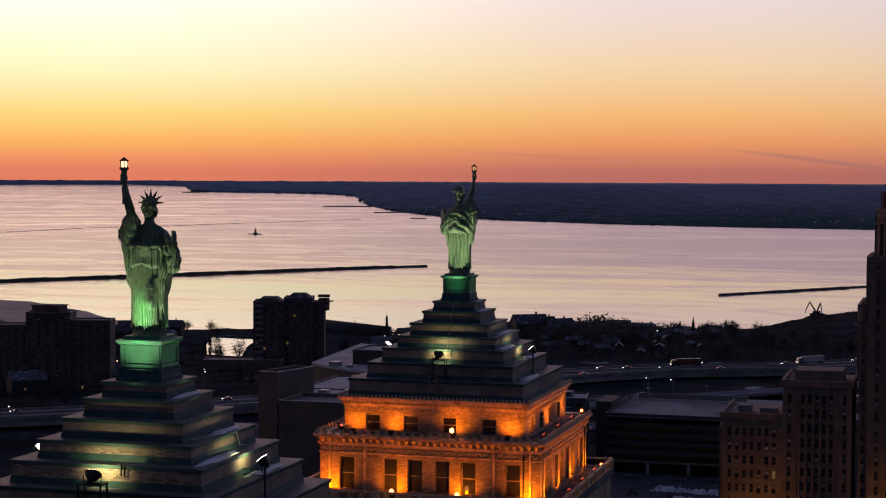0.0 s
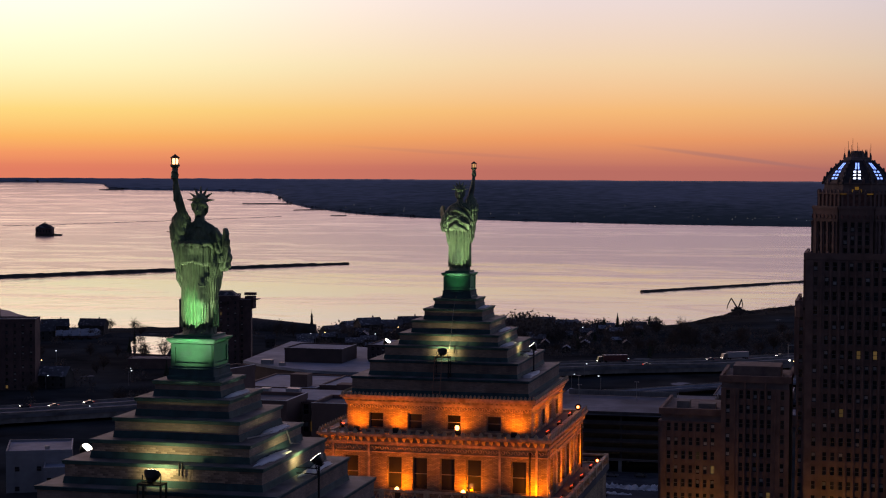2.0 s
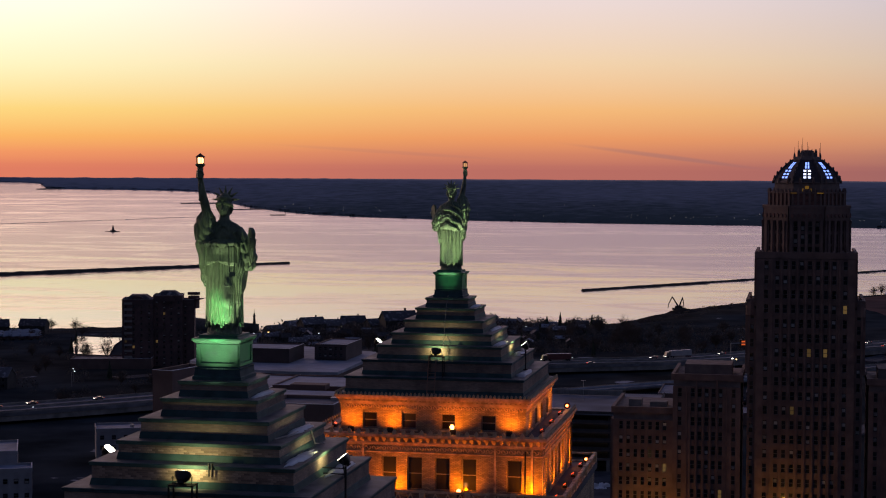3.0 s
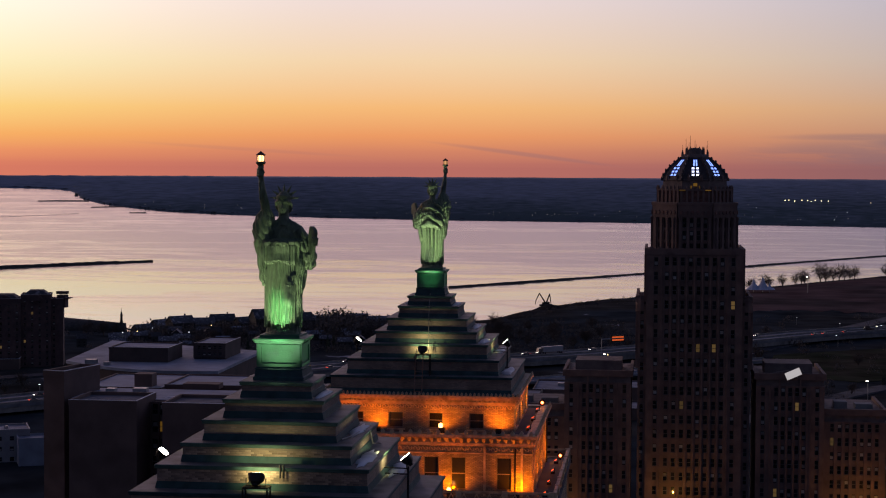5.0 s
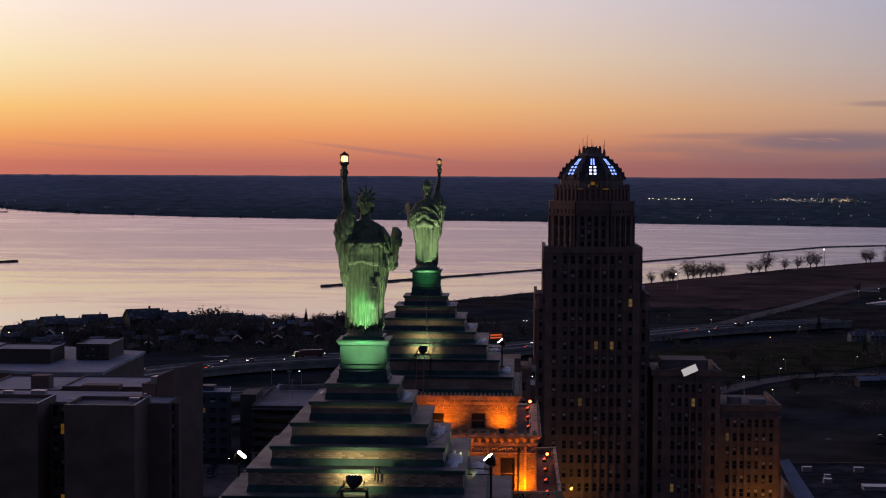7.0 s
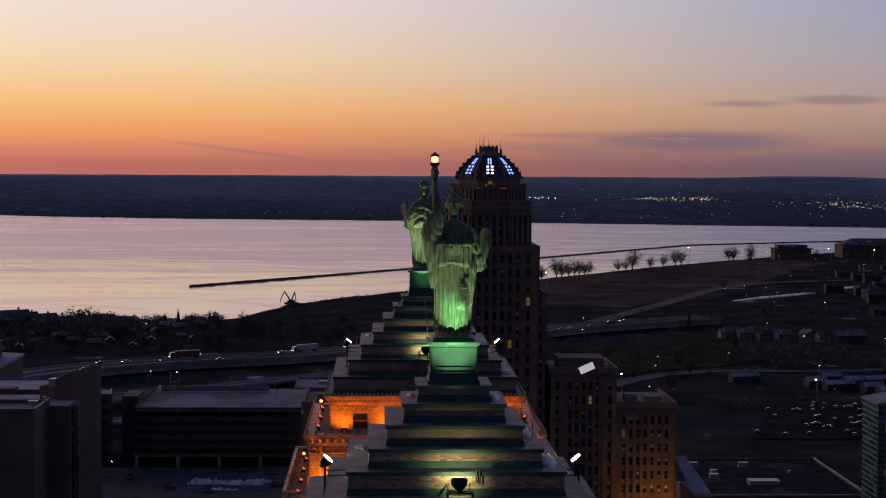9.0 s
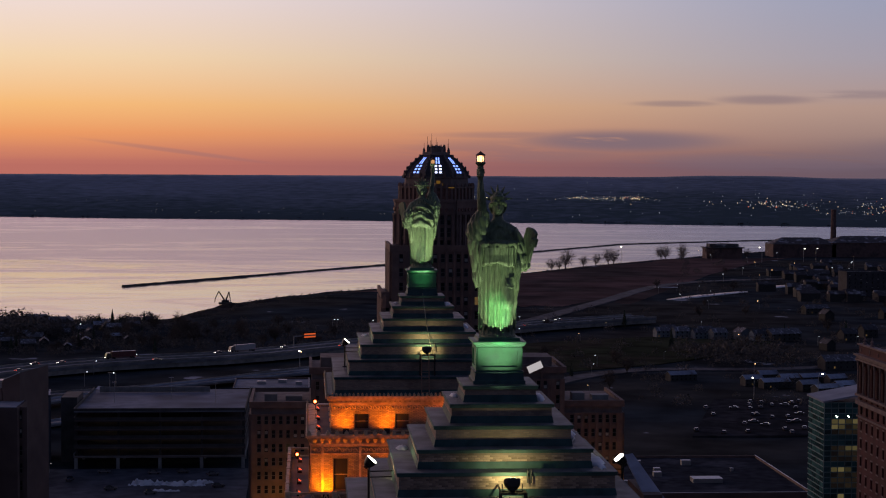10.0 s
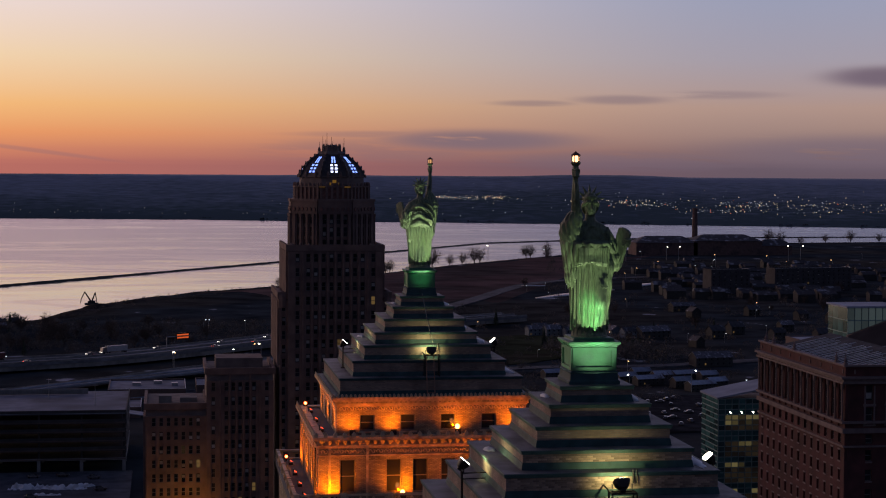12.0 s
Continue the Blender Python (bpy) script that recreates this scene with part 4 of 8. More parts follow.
def statue_tower(y, faces, label):
    tower = thing("statue_tower", label, "tower roof", (0, y, 0), "towers of the office building")
    pyramid(tower)
    if y < 1:
        brick_band(tower, 3.14, 108.07, 108.36)
        brick_band(tower, 3.90, 107.2, 107.65)
    pedestal(tower)
    tower_house(tower, y > 10)
    ledge(tower)
    st = tagged(part("statue", STATUE, None, at=pose(0, y, TOP + 0.13, 0, 0, faces)), "green copper robed statue with crown and raised torch", "statue", "statues on the towers")
    cast(st)
    if faces:
        tagged(st, "green copper robed statue turned away, torch arm raised")
    # lantern in the torch
    off = Matrix.Rotation(radians(faces), 3, "Z") @ Vector((-0.74, -0.7, 0))
    lamp = thing("torch_lantern", "glowing warm lantern in the statue's torch", "lamp", (off.x, y + off.y, TOP + 0.13 + 6.585))
    part("globe", Mb().frustum(0, 0, [(0, 0.08), (0.04, 0.125), (0.18, 0.125), (0.23, 0.08)], 12), TORCH_DIM if faces else TORCH, lamp, smooth=True)
    lantern_parts(lamp)
    return tower


statue_tower(0.0, 0, "stepped brick pyramid roof with green copings and pedestal")
statue_tower(46.1, 180, "stepped pyramid roof over amber-lit buff brick storeys")
body = thing("office_building", "tall buff brick office block carrying two statue towers", "building")
part("main_block", Mb().box(-8.3, 8.3, -9.0, 55.0, 0, 98.2), BUFF, body)


# ---- floodlights on the roofs ----
def spot(name, at, target, watts, colour, size=70, blend=0.6, radius=0.15):
    d = bpy.data.lights.new(name, "SPOT")
    d.energy, d.color, d.spot_size, d.spot_blend, d.shadow_soft_size = watts, colour, radians(size), blend, radius
    o = new(name, d)
    o.matrix_basis = look(at, target)
    return o


def flood_mesh():
    def oval(y, rx, rz):
        out = []
        for i in range(20):
            c, t = math.cos(2 * math.pi * i / 20), math.sin(2 * math.pi * i / 20)
            out.append((rx * math.copysign(abs(c) ** 0.6, c), y, rz * math.copysign(abs(t) ** 0.6, t)))
        return out

    h = Mb().rings([oval(0.24, 0.14, 0.12), oval(0.2, 0.2, 0.17), oval(0.02, 0.33, 0.25), oval(-0.14, 0.37, 0.28), oval(-0.17, 0.37, 0.28)])
    h.box(-0.1, 0.1, 0.2, 0.34, -0.09, 0.09)
    return h.mesh("housing", BLACK), Mb().rings([oval(-0.165, 0.34, 0.25), oval(-0.19, 0.34, 0.25)]).mesh("lens", LAMP_WHITE)


FLOOD_HOUSING, FLOOD_LENS = flood_mesh()
FLOOD_COLOUR = (0.86, 1.0, 0.6)
SPILL_COLOUR = (1.0, 0.9, 0.36)


def floodlight(y, side, watts, aim, core, wide=29):
    """A floodlight on a steel stand at the pyramid's foot, tilted up at the statue."""
    rot = pose(0, y, 0, 0, 0, 90 * side)
    f = thing("floodlight", "black box floodlight on a steel stand, lit", "floodlight", group="roof floodlights")
    f.matrix_basis = rot
    x, u = 0.05, 0.0 if side == 0 else 0.2
    head = part("head", FLOOD_HOUSING, None, f, at=pose(x, u - 5.02, 107.55, -50, 0, 180) @ Matrix.Scale(0.82, 4))
    part("lens", FLOOD_LENS, None, head)
    part("yoke", Mb().tube([(x - 0.36, u - 5.02, 107.58), (x - 0.36, u - 5.05, 107.3), (x + 0.36, u - 5.05, 107.3), (x + 0.36, u - 5.02, 107.58)], 0.025, 6), BLACK, f)
    if side == 0:
        part("platform", Mb().box(x - 0.45, x + 0.5, -5.35, -4.75, 107.24, 107.3), BLACK, f)
        for dx in (-0.42, 0.47):
            for dy in (-5.32, -4.8):
                part("leg", Mb().box(x + dx - 0.03, x + dx + 0.03, dy - 0.03, dy + 0.03, 106.0, 107.24), BLACK, f)
        part("outrigger", Mb().tube([(x - 0.4, -4.8, 107.27), (x - 0.4, -3.95, 107.35)], 0.03, 6), BLACK, f)
    else:
        part("post", Mb().tube([(x, u - 5.05, 106.0), (x, u - 5.05, 107.32)], 0.045, 8), BLACK, f)
        part("foot", Mb().box(x - 0.14, x + 0.14, u - 5.19, u - 4.91, 106.0, 106.05), BLACK, f)
        for z in (106.98, 107.2):
            part("arm", Mb().tube([(x, u - 5.05, z), (x, -3.93, z + 0.02)], 0.025, 6), BLACK, f)
        part("brace", Mb().tube([(x - 0.3, u - 5.05, 107.28), (x, u - 5.05, 106.7)], 0.02, 6), BLACK, f)
    p = rot @ Vector((x, u - 4.78, 107.86))
    spot("flood_beam", p, rot @ Vector((0, 0, aim)), watts, FLOOD_COLOUR, wide, 0.85 if wide > 25 else 1.0, 0.06)
    # a green spot added at the lamp, low on the gown
    if core < 0.5:
        # here the added green spot brightens the far pedestal
        spot("flood_edge", p, rot @ Vector((0, -0.9, 112.0)), watts * core, (0.3, 1.0, 0.42), 18, 1.0, 0.05)
    else:
        spot("flood_core", p, rot @ Vector((0, -0.5, 113.3)), watts * core, (0.28, 1.0, 0.36), 10, 1.0, 0.05)


for y, side, watts, aim, core, wide in ((0, 0, 3600, 114.0, 2.4, 29), (0, 1, 330, 113.2, 1.5, 29), (0, 3, 330, 113.2, 1.5, 29), (46.1, 0, 6600, 115.0, 0.1, 22), (46.1, 1, 250, 113.2, 1.5, 29), (46.1, 3, 250, 113.2, 1.5, 29)):
    floodlight(y, side, watts, aim, core, wide)
# light that leaks from the lens over the steps behind it
for y in (0.0, 46.1):
    for side in (0, 1, 3):
        rot = pose(0, y, 0, 0, 0, 90 * side)
        spot("flood_spill", rot @ Vector((0.05, -4.76 if side == 0 else -4.56, 107.84)), rot @ Vector((0.05, -3.2, 107.5)), 165 if side == 0 else 95, SPILL_COLOUR, 122, 1.0, 0.06)

AMBER = (1.0, 0.2, 0.0)
UPLIGHT = Mb().box(-0.16, 0.16, -0.14, 0.1, 0, 0.16).box(-0.18, 0.18, 0.1, 0.14, 0, 0.42).mesh("housing", BLACK)
UPLENS = Mb().rings([[(-0.14, -0.1, 0.19), (0.14, -0.1, 0.19), (0.14, 0.04, 0.265), (-0.14, 0.04, 0.265)], [(-0.14, -0.11, 0.2), (0.14, -0.11, 0.2), (0.14, 0.03, 0.28), (-0.14, 0.03, 0.28)]]).mesh("lens", LAMP_AMBER)


def uplight(side, along, out, z, watts, bulb=False):
    rot = pose(0, 46.1, 0, 0, 0, 90 * side)
    u = thing("wall_uplight", "small black sodium uplight, lit amber", "floodlight", group="amber wall uplights")
    u.matrix_basis = rot @ pose(along, -out, z, 0, 0, 180)
    part("housing", UPLIGHT, None, u)
    part("lens", UPLENS, None, u)
    # glowing ball added in place of the lamp's glare
    if bulb:
        part("bulb", Mb().frustum(0.05, 0.16, [(0.42, 0.05), (0.47, 0.12), (0.58, 0.14), (0.68, 0.1), (0.72, 0.03)], 10), LAMP_GLARE, u, "glowing ball for the lamp's amber glare", smooth=True)
    spot("amber_beam", rot @ Vector((along, -out + 0.0, z + 0.34)), rot @ Vector((along, -out + 0.75, z + 1.6)), watts, AMBER, 150, 1.0, 0.04)


for side in (0, 1, 3):
    for x in (-6.1, -2.0, 2.1, 6.1):
        uplight(side, x, 7.7, 98.9, 560, side == 0 and abs(x) < 3)
    for x in (-4.9, -2.45, 1.45, 4.9) if side == 0 else (-4.2, 0.0, 4.2):
        uplight(side, x, 6.55, 102.6, 255, side == 0 and x == 1.45)


# bare sodium floods on the far corners of the two terraces
for sx in (-1, 1):
    for x, y, z, watts in ((6.7, 52.7, 102.7, 35), (7.9, 53.6, 99.0, 45)):
        c = thing("corner_flood", "round sodium flood on a terrace corner, glaring amber", "floodlight", (sx * x, y, z - 0.2), "amber corner floods")
        part("bracket", Mb().box(-0.05, 0.05, -0.05, 0.05, 0.1, 0.3), BLACK, c)
        part("bowl", Mb().tube([(0, 0.2, 0.36), (0, 0.05, 0.4), (0, -0.05, 0.42)], [0.1, 0.2, 0.22], 12), BLACK, c)
        # orange lens round a brighter core, in place of the lamp's halo
        part("lens", Mb().tube([(0, -0.055, 0.42), (0, -0.1, 0.43), (0, -0.13, 0.435)], [0.12, 0.1, 0.05], 12), LAMP_AMBER, c)
        part("bulb", Mb().tube([(0, -0.12, 0.43), (0, -0.15, 0.437), (0, -0.17, 0.44)], [0.085, 0.075, 0.03], 10), LAMP_GLARE, c)
        spot("amber_beam", (sx * x, y - 0.25, z + 0.45), (sx * (x - 1.6), y - 5, z + 1.2), watts, AMBER, 110, 0.8, 0.04)


# ---- small things on the roofs ----
lad = thing("roof_ladder", "rusty steel ladder standing against the roof steps", "ladder", (0, 46.1, 0))
for x in (-0.32, 0.14):
    part("rail", Mb().tube([(x, -6.0, 104.95), (x, -5.42, 107.3)], 0.03, 6), REDBRICK, lad)
for i in range(8):
    k = (i + 0.5) / 8
    part("rung", Mb().tube([(-0.32, -6.0 + 0.58 * k, 104.95 + 2.35 * k), (0.14, -6.0 + 0.58 * k, 104.95 + 2.35 * k)], 0.018, 5), REDBRICK, lad)
CABLE = material("pale_cable", (0.3, 0.29, 0.27), 0.6)
cab = tagged(part("cable", Mb().tube([(0.02, 45.05, 110.75), (0.06, 44.2, 110.05), (0.12, 43.55, 109.35), (0.2, 42.9, 108.6), (0.3, 42.1, 107.9), (0.35, 41.5, 107.3)], 0.016, 6), CABLE), "pale cable lying down the pyramid steps", "cable")
tagged(part("cable", Mb().tube([(2.6, -1.9, 108.56), (2.85, -0.9, 108.55), (2.95, 0.4, 108.56), (3.22, 1.0, 108.5), (3.28, 1.3, 107.95), (3.5, 1.9, 107.85)], 0.03, 6), CABLE), "pale hose lying on the side of a roof step", "cable")
for x, y, z in ((0.72, -4.02, 107.72), (0.84, -4.02, 107.72), (0.6, 42.06, 107.72)):
    tagged(part("roof_vent", Mb().frustum(x, y, [(z - 0.3, 0.03), (z + 0.12, 0.03), (z + 0.13, 0.045), (z + 0.18, 0.045)], 8), BLACK), "short black vent pipe on the roof step", "vent")


def snow_patch(cx, cy, z, w, d, seed, label):
    rng = random.Random(seed)
    n = 18
    edge = [rng.uniform(0.65, 1.2) for _ in range(n)]
    rings = [[(cx + w * e * k * math.cos(2 * math.pi * j / n), cy + d * e * k * math.sin(2 * math.pi * j / n), z + h) for j, e in enumerate(edge)] for k, h in ((1.0, 0.0), (0.92, 0.04), (0.6, 0.09), (0.15, 0.11))]
    tagged(part("snow_patch", Mb().rings(rings), SNOW, smooth=True), label, "snow")


for base in (0.0, 46.1):
    for i, (r, z) in enumerate(TIERS):
        if i in (1, 3, 4, 5, 6):
            below = TIERS[i - 1][0]
            mid = (r + below) / 2
            snow_patch(mid, base + (0.9, 0, -0.6, 0.8, -1.6, 1.4, -2.2)[i], z + 0.004, (r - below) * 0.42, 1.1 + 0.2 * i, 60 + i + int(base), "patch of melting snow on a roof step")
            if i in (1, 4):
                snow_patch(-mid, base + 0.4 * i, z + 0.004, (r - below) * 0.3, 0.5, 80 + i + int(base), "patch of melting snow on a roof step")


# ---- buildings of the city ----
def window_mesh(w, h, lit=None):
    m = Mb().box(-w / 2, w / 2, 0, 0.06, 0, h)
    f = Mb().box(-w / 2, -w / 2 + 0.09, -0.06, 0, 0, h).box(w / 2 - 0.09, w / 2, -0.06, 0, 0, h).box(-w / 2 + 0.09, w / 2 - 0.09, -0.06, 0, h * 0.48, h * 0.48 + 0.1).box(-w / 2 + 0.09, w / 2 - 0.09, -0.06, 0, 0, 0.1)
    return m, f


WINDOWS = {}


def window_set(w, h):
    key = (round(w, 2), round(h, 2))
    if key not in WINDOWS:
        m, f = window_mesh(w, h)
        both = {}
        for kind, mat in (("dark", GLASS), ("lit", LIT_WARM), ("amber", LIT_AMBER), ("blind", GLASS), ("low_blind", GLASS)):
            b = Mb()
            b.v, b.f = list(m.v) + list(f.v), list(m.f) + [tuple(i + len(m.v) for i in q) for q in f.f]
            shade = {"blind": (0.55, 0.9), "low_blind": (0.1, 0.46)}.get(kind)
            if shade:
                b.v, b.f = b.v[:-8], b.f[:-6]
                b.box(-w * 0.36, w * 0.36, -0.02, 0, h * shade[0], h * shade[1])
            me = b.mesh("window", [mat, FRAME, BLIND])
            for i, p in enumerate(me.polygons):
                p.material_index = 0 if i < len(m.f) else (2 if shade and i >= len(b.f) - 6 else 1)
            both[kind] = me
        WINDOWS[key] = both
    return WINDOWS[key]


def facade(parent, mat, at, turn, cols, width, z0, z1, rows, win_w, win_h, recess=0.55, lit=0.0, amber=0.0, rng=None, windows=True, sill=0.9, flush=False):
    """A wall face with recessed windows between piers and spandrels. x runs along the face, the face looks to -y."""
    wall = Mb()
    floor_h = (z1 - z0) / rows
    back = 0.0 if flush else 0.26
    xs = sorted(cols)
    edge = -width / 2
    for c in xs:
        wall.box(edge, c - win_w / 2, -recess, 0, z0, z1)
        edge = c + win_w / 2
        z = z0
        for r in range(rows):
            b = z0 + r * floor_h + sill
            wall.box(c - win_w / 2, c + win_w / 2, -recess + back, 0, z, b)
            z = b + win_h
        wall.box(c - win_w / 2, c + win_w / 2, -recess + back, 0, z, z1)
    wall.box(edge, width / 2, -recess, 0, z0, z1)
    m = pose(*at, 0, 0, turn)
    face = part("wall", wall, mat, parent, at=m)
    if not windows:
        return face
    ws = window_set(win_w, win_h)
    for r in range(rows):
        for c in xs:
            k = rng.random()
            kind = "lit" if k < lit else ("amber" if k < lit + amber else ("blind" if k > 0.86 else ("low_blind" if k > 0.74 else "dark")))
            part("window", ws[kind], None, face, at=(c, -0.09, z0 + r * floor_h + sill))
    return face


def city_hall():
    rng = random.Random(12)
    ch = thing("city_hall", "tall setback sandstone city hall with lit dome", "building", (23.3, 352, 0))
    # cores, set back by the depth of the faces
    def core(hx, y0, y1, z0, z1, roof=True, cx=0.0):
        part("core", Mb().box(cx - hx, cx + hx, y0, y1, z0, z1), STONE_DARK, ch)
        if roof:
            part("parapet", Mb().box(cx - hx - 0.5, cx + hx + 0.5, y0 - 0.5, y0 + 0.2, z1 - 0.6, z1 + 0.9).box(cx - hx - 0.5, cx - hx + 0.2, y0 + 0.2, y1, z1 - 0.6, z1 + 0.9).box(cx + hx - 0.2, cx + hx + 0.5, y0 + 0.2, y1, z1 - 0.6, z1 + 0.9), STONE, ch)

    # low wings
    for s in (-1, 1):
        x = s * 37.0
        core(6.9, 1.0, 26, 7, 62.5, cx=x)
        facade(ch, STONE, (x, 1.0, 0), 0, [-5.1 + 1.7 * i for i in range(7)], 14.0, 8.0, 60.4, 16, 0.95, 1.9, lit=0.02, rng=rng)
        part("roof_plant", Mb().box(x - 4, x - 1, 8, 12, 62.5, 64.2).box(x + 1, x + 5, 9, 13, 62.5, 63.6), CONCRETE, ch)
        x = s * 22.2
        core(7.7, 0.5, 24, 7, 70.6, cx=x)
        facade(ch, STONE, (x, 0.5, 0), 0, [-6.2, -3.2, -1.6, 0, 1.6, 3.2, 6.2], 15.6, 8.0, 68.6, 18, 0.95, 2.0, lit=0.035, rng=rng)
        part("fin", Mb().box(x - 2.5, x - 2.2, -0.2, 0.4, 60, 70.4).box(x + 2.2, x + 2.5, -0.2, 0.4, 60, 70.4), STONE, ch)
        part("roof_plant", Mb().box(x - 5.5, x + 5.5, 6, 16, 70.6, 73.2), STONE_DARK, ch)
        facade(ch, STONE, (s * 44.0, 13, 0), 90 * s, [-8, -5, -2, 1, 4, 7], 24, 8.0, 60.4, 16, 1.1, 1.9, lit=0.03, rng=rng, windows=False)
    # lit panel over the wing, tilted to fit the camera's view, on a low gable
    gable = part("gable", Mb().rings([[(15.6, y, 70.6), (29.4, y, 70.6), (26.0, y, 71.6), (24.4, y, 72.5), (19.0, y, 71.7)] for y in (0.6, 1.4)]), STONE_DARK, ch)
    lit = part("skylight", Mb().box(-1.8, 1.8, -0.06, 0.06, -0.85, 0.85), glowing("lit_skylight", (1.0, 0.93, 0.95), 0.45), ch, "lit pale skylight panel", at=pose(22.8, -0.5, 71.5, 0, -24, 0))
    part("panel_edge", Mb().box(-1.9, 1.9, 0.06, 0.2, -0.95, 0.95), STONE_DARK, ch, at=pose(22.8, -0.5, 71.5, 0, -24, 0))
    # shaft
    core(13.0, 1.6, 27, 7, 88.2)
    core(11.1, 0.6, 26, 7, 99.3)
    facade(ch, STONE, (0, 0.6, 0), 0, [-8.9, -6.4, -4.6, -2.75, -0.92, 0.92, 2.75, 4.6, 6.4, 8.9], 22.2, 8.0, 98.6, 27, 1.0, 1.95, lit=0.013, rng=rng)
    for s in (-1, 1):
        facade(ch, STONE, (s * 12.05, 1.6, 0), 0, [0.0], 1.9, 8.0, 87.0, 24, 0.9, 1.9, lit=0.013, rng=rng)
        facade(ch, STONE, (s * 13.0, 14, 0), 90 * s, [-9, -6, -3, 0, 3, 6, 9], 25, 72.0, 87.0, 5, 1.0, 1.9, lit=0.013, rng=rng)
        facade(ch, STONE, (s * 11.1, 13, 0), 90 * s, [-9, -6, -3, 0, 3, 6, 9], 24, 88.4, 98.6, 3, 1.0, 1.9, lit=0.0, rng=rng)
    for x in (-7.65, -5.5, -3.68, -1.83, 0.0, 1.83, 3.68, 5.5, 7.65):
        part("pier", Mb().frustum(x, -0.1, [(8, 0.26), (97.6, 0.24), (98.9, 0.1)], 4, turn=math.pi / 4), STONE, ch)
    for s in (-1, 1):
        for dx in (-4.6, -2.4, -0.8, 0.8, 2.4, 4.6):
            part("pier", Mb().frustum(s * 22.2 + dx, -0.15, [(8, 0.22), (67.6, 0.2), (68.8, 0.08)], 4, turn=math.pi / 4), STONE, ch)
    # upper shaft: an eight-sided stage with tall slots between piers, and a set-back crown above it
    cy = 11.75
    oct_ = math.pi / 8

    def ring8(name, steps, mat=STONE):
        part(name, Mb().frustum(0, cy, [(z, r / math.cos(oct_)) for z, r in steps], 8, turn=oct_), mat, ch)

    ring8("core", [(97, 9.2), (110.9, 9.2)], STONE_DARK)
    for i in range(8):
        a = 45 * i
        sa, ca = math.sin(radians(a)), -math.cos(radians(a))
        at = (9.2 * sa, cy + 9.2 * ca, 0)
        main = i % 2 == 0
        cols = [-2.45, -0.82, 0.82, 2.45] if main else [-1.9, 0.0, 1.9]
        facade(ch, STONE, at, a, cols, 7.62, 98.6, 107.4, 3, 0.95 if main else 0.8, 2.2, recess=0.7, rng=rng, sill=0.5)
        m = pose(*at, 0, 0, a)
        # piers between the slots, with carved caps, and the frieze above them
        for x in ([-3.4, -1.63, 0.0, 1.63, 3.4] if main else [-2.85, -0.95, 0.95, 2.85]):
            pier = part("pier", Mb().box(x - 0.3, x + 0.3, -1.05, -0.7, 98.6, 106.6).box(x - 0.38, x + 0.38, -1.12, -0.7, 106.6, 107.3), STONE, ch, at=m)
        part("frieze", Mb().box(-3.95, 3.95, -0.75, 0, 107.4, 110.2), STONE, ch, at=m)
        for j in range(6):
            x = -3.1 + 1.24 * j
            part("medallion", Mb().rings([[(x + 0.42 * math.cos(math.pi * q / 4), y, 108.5 + 0.5 * math.sin(math.pi * q / 4)) for q in range(8)] for y in (-0.75, -0.95)]), STONE_RED, ch, at=m)
        part("cornice", Mb().box(-4.1, 4.1, -0.95, 0, 110.2, 110.8), STONE, ch, at=m)
        # crown stage: red-toned panels between short pilasters
        m2 = pose(8.3 * sa, cy + 8.3 * ca, 0, 0, 0, a)
        part("panel", Mb().box(-3.45, 3.45, -0.3, 0.3, 110.8, 113.6), STONE_RED, ch, at=m2)
        for j in range(6):
            x = -3.2 + 1.28 * j
            part("pilaster", Mb().box(x - 0.26, x + 0.26, -0.65, -0.3, 110.8, 113.9), STONE, ch, at=m2)
            part("merlon", Mb().frustum(x, -0.45, [(113.9, 0.3), (114.4, 0.28), (114.8, 0.08)], 5), STONE, ch, at=m2)
        part("cornice", Mb().box(-3.6, 3.6, -0.7, 0.3, 113.6, 113.95), STONE, ch, at=m2)
    ring8("core", [(110.7, 8.1), (114.1, 8.1)], STONE_DARK)
    for s in (-1, 1):
        for x, z in ((10.2, 99.6), (12.4, 88.4)):
            part("finial", Mb().frustum(s * x, 1.9, [(z - 3, 1.2), (z - 0.2, 1.15), (z + 0.7, 0.7), (z + 0.9, 0.2)], 8), STONE, ch)
        for x, z in ((8.2, 99.4), (6.2, 99.4)):
            part("finial", Mb().frustum(s * x, 1.2, [(z - 3, 0.6), (z + 0.2, 0.55), (z + 1.2, 0.15)], 6), STONE, ch)
    # drum under the dome, with warm light in its front openings
    ring8("drum", [(114.0, 7.5), (115.9, 7.4), (116.0, 7.65), (116.3, 7.65)], STONE_DARK)
    for i in range(16):
        a = 2 * math.pi * (i + 0.5) / 16
        part("merlon", Mb().frustum(7.7 * math.cos(a), cy + 7.7 * math.sin(a), [(115.9, 0.34), (116.9, 0.3), (117.4, 0.08)], 6), STONE, ch)
    for x, z, w in ((0.0, 115.0, 0.9), (-0.9, 114.4, 0.4), (0.9, 114.4, 0.4)):
        part("drum_window", Mb().box(x - w / 2, x + w / 2, cy - 7.66, cy - 7.58, z - 0.35, z + 0.35), LIT_AMBER, ch)
    for x in (-3.0, 3.0):
        part("drum_window", Mb().box(x - 0.7, x + 0.7, cy - 9.08, cy - 9.0, 113.62, 113.8), LIT_AMBER, ch)
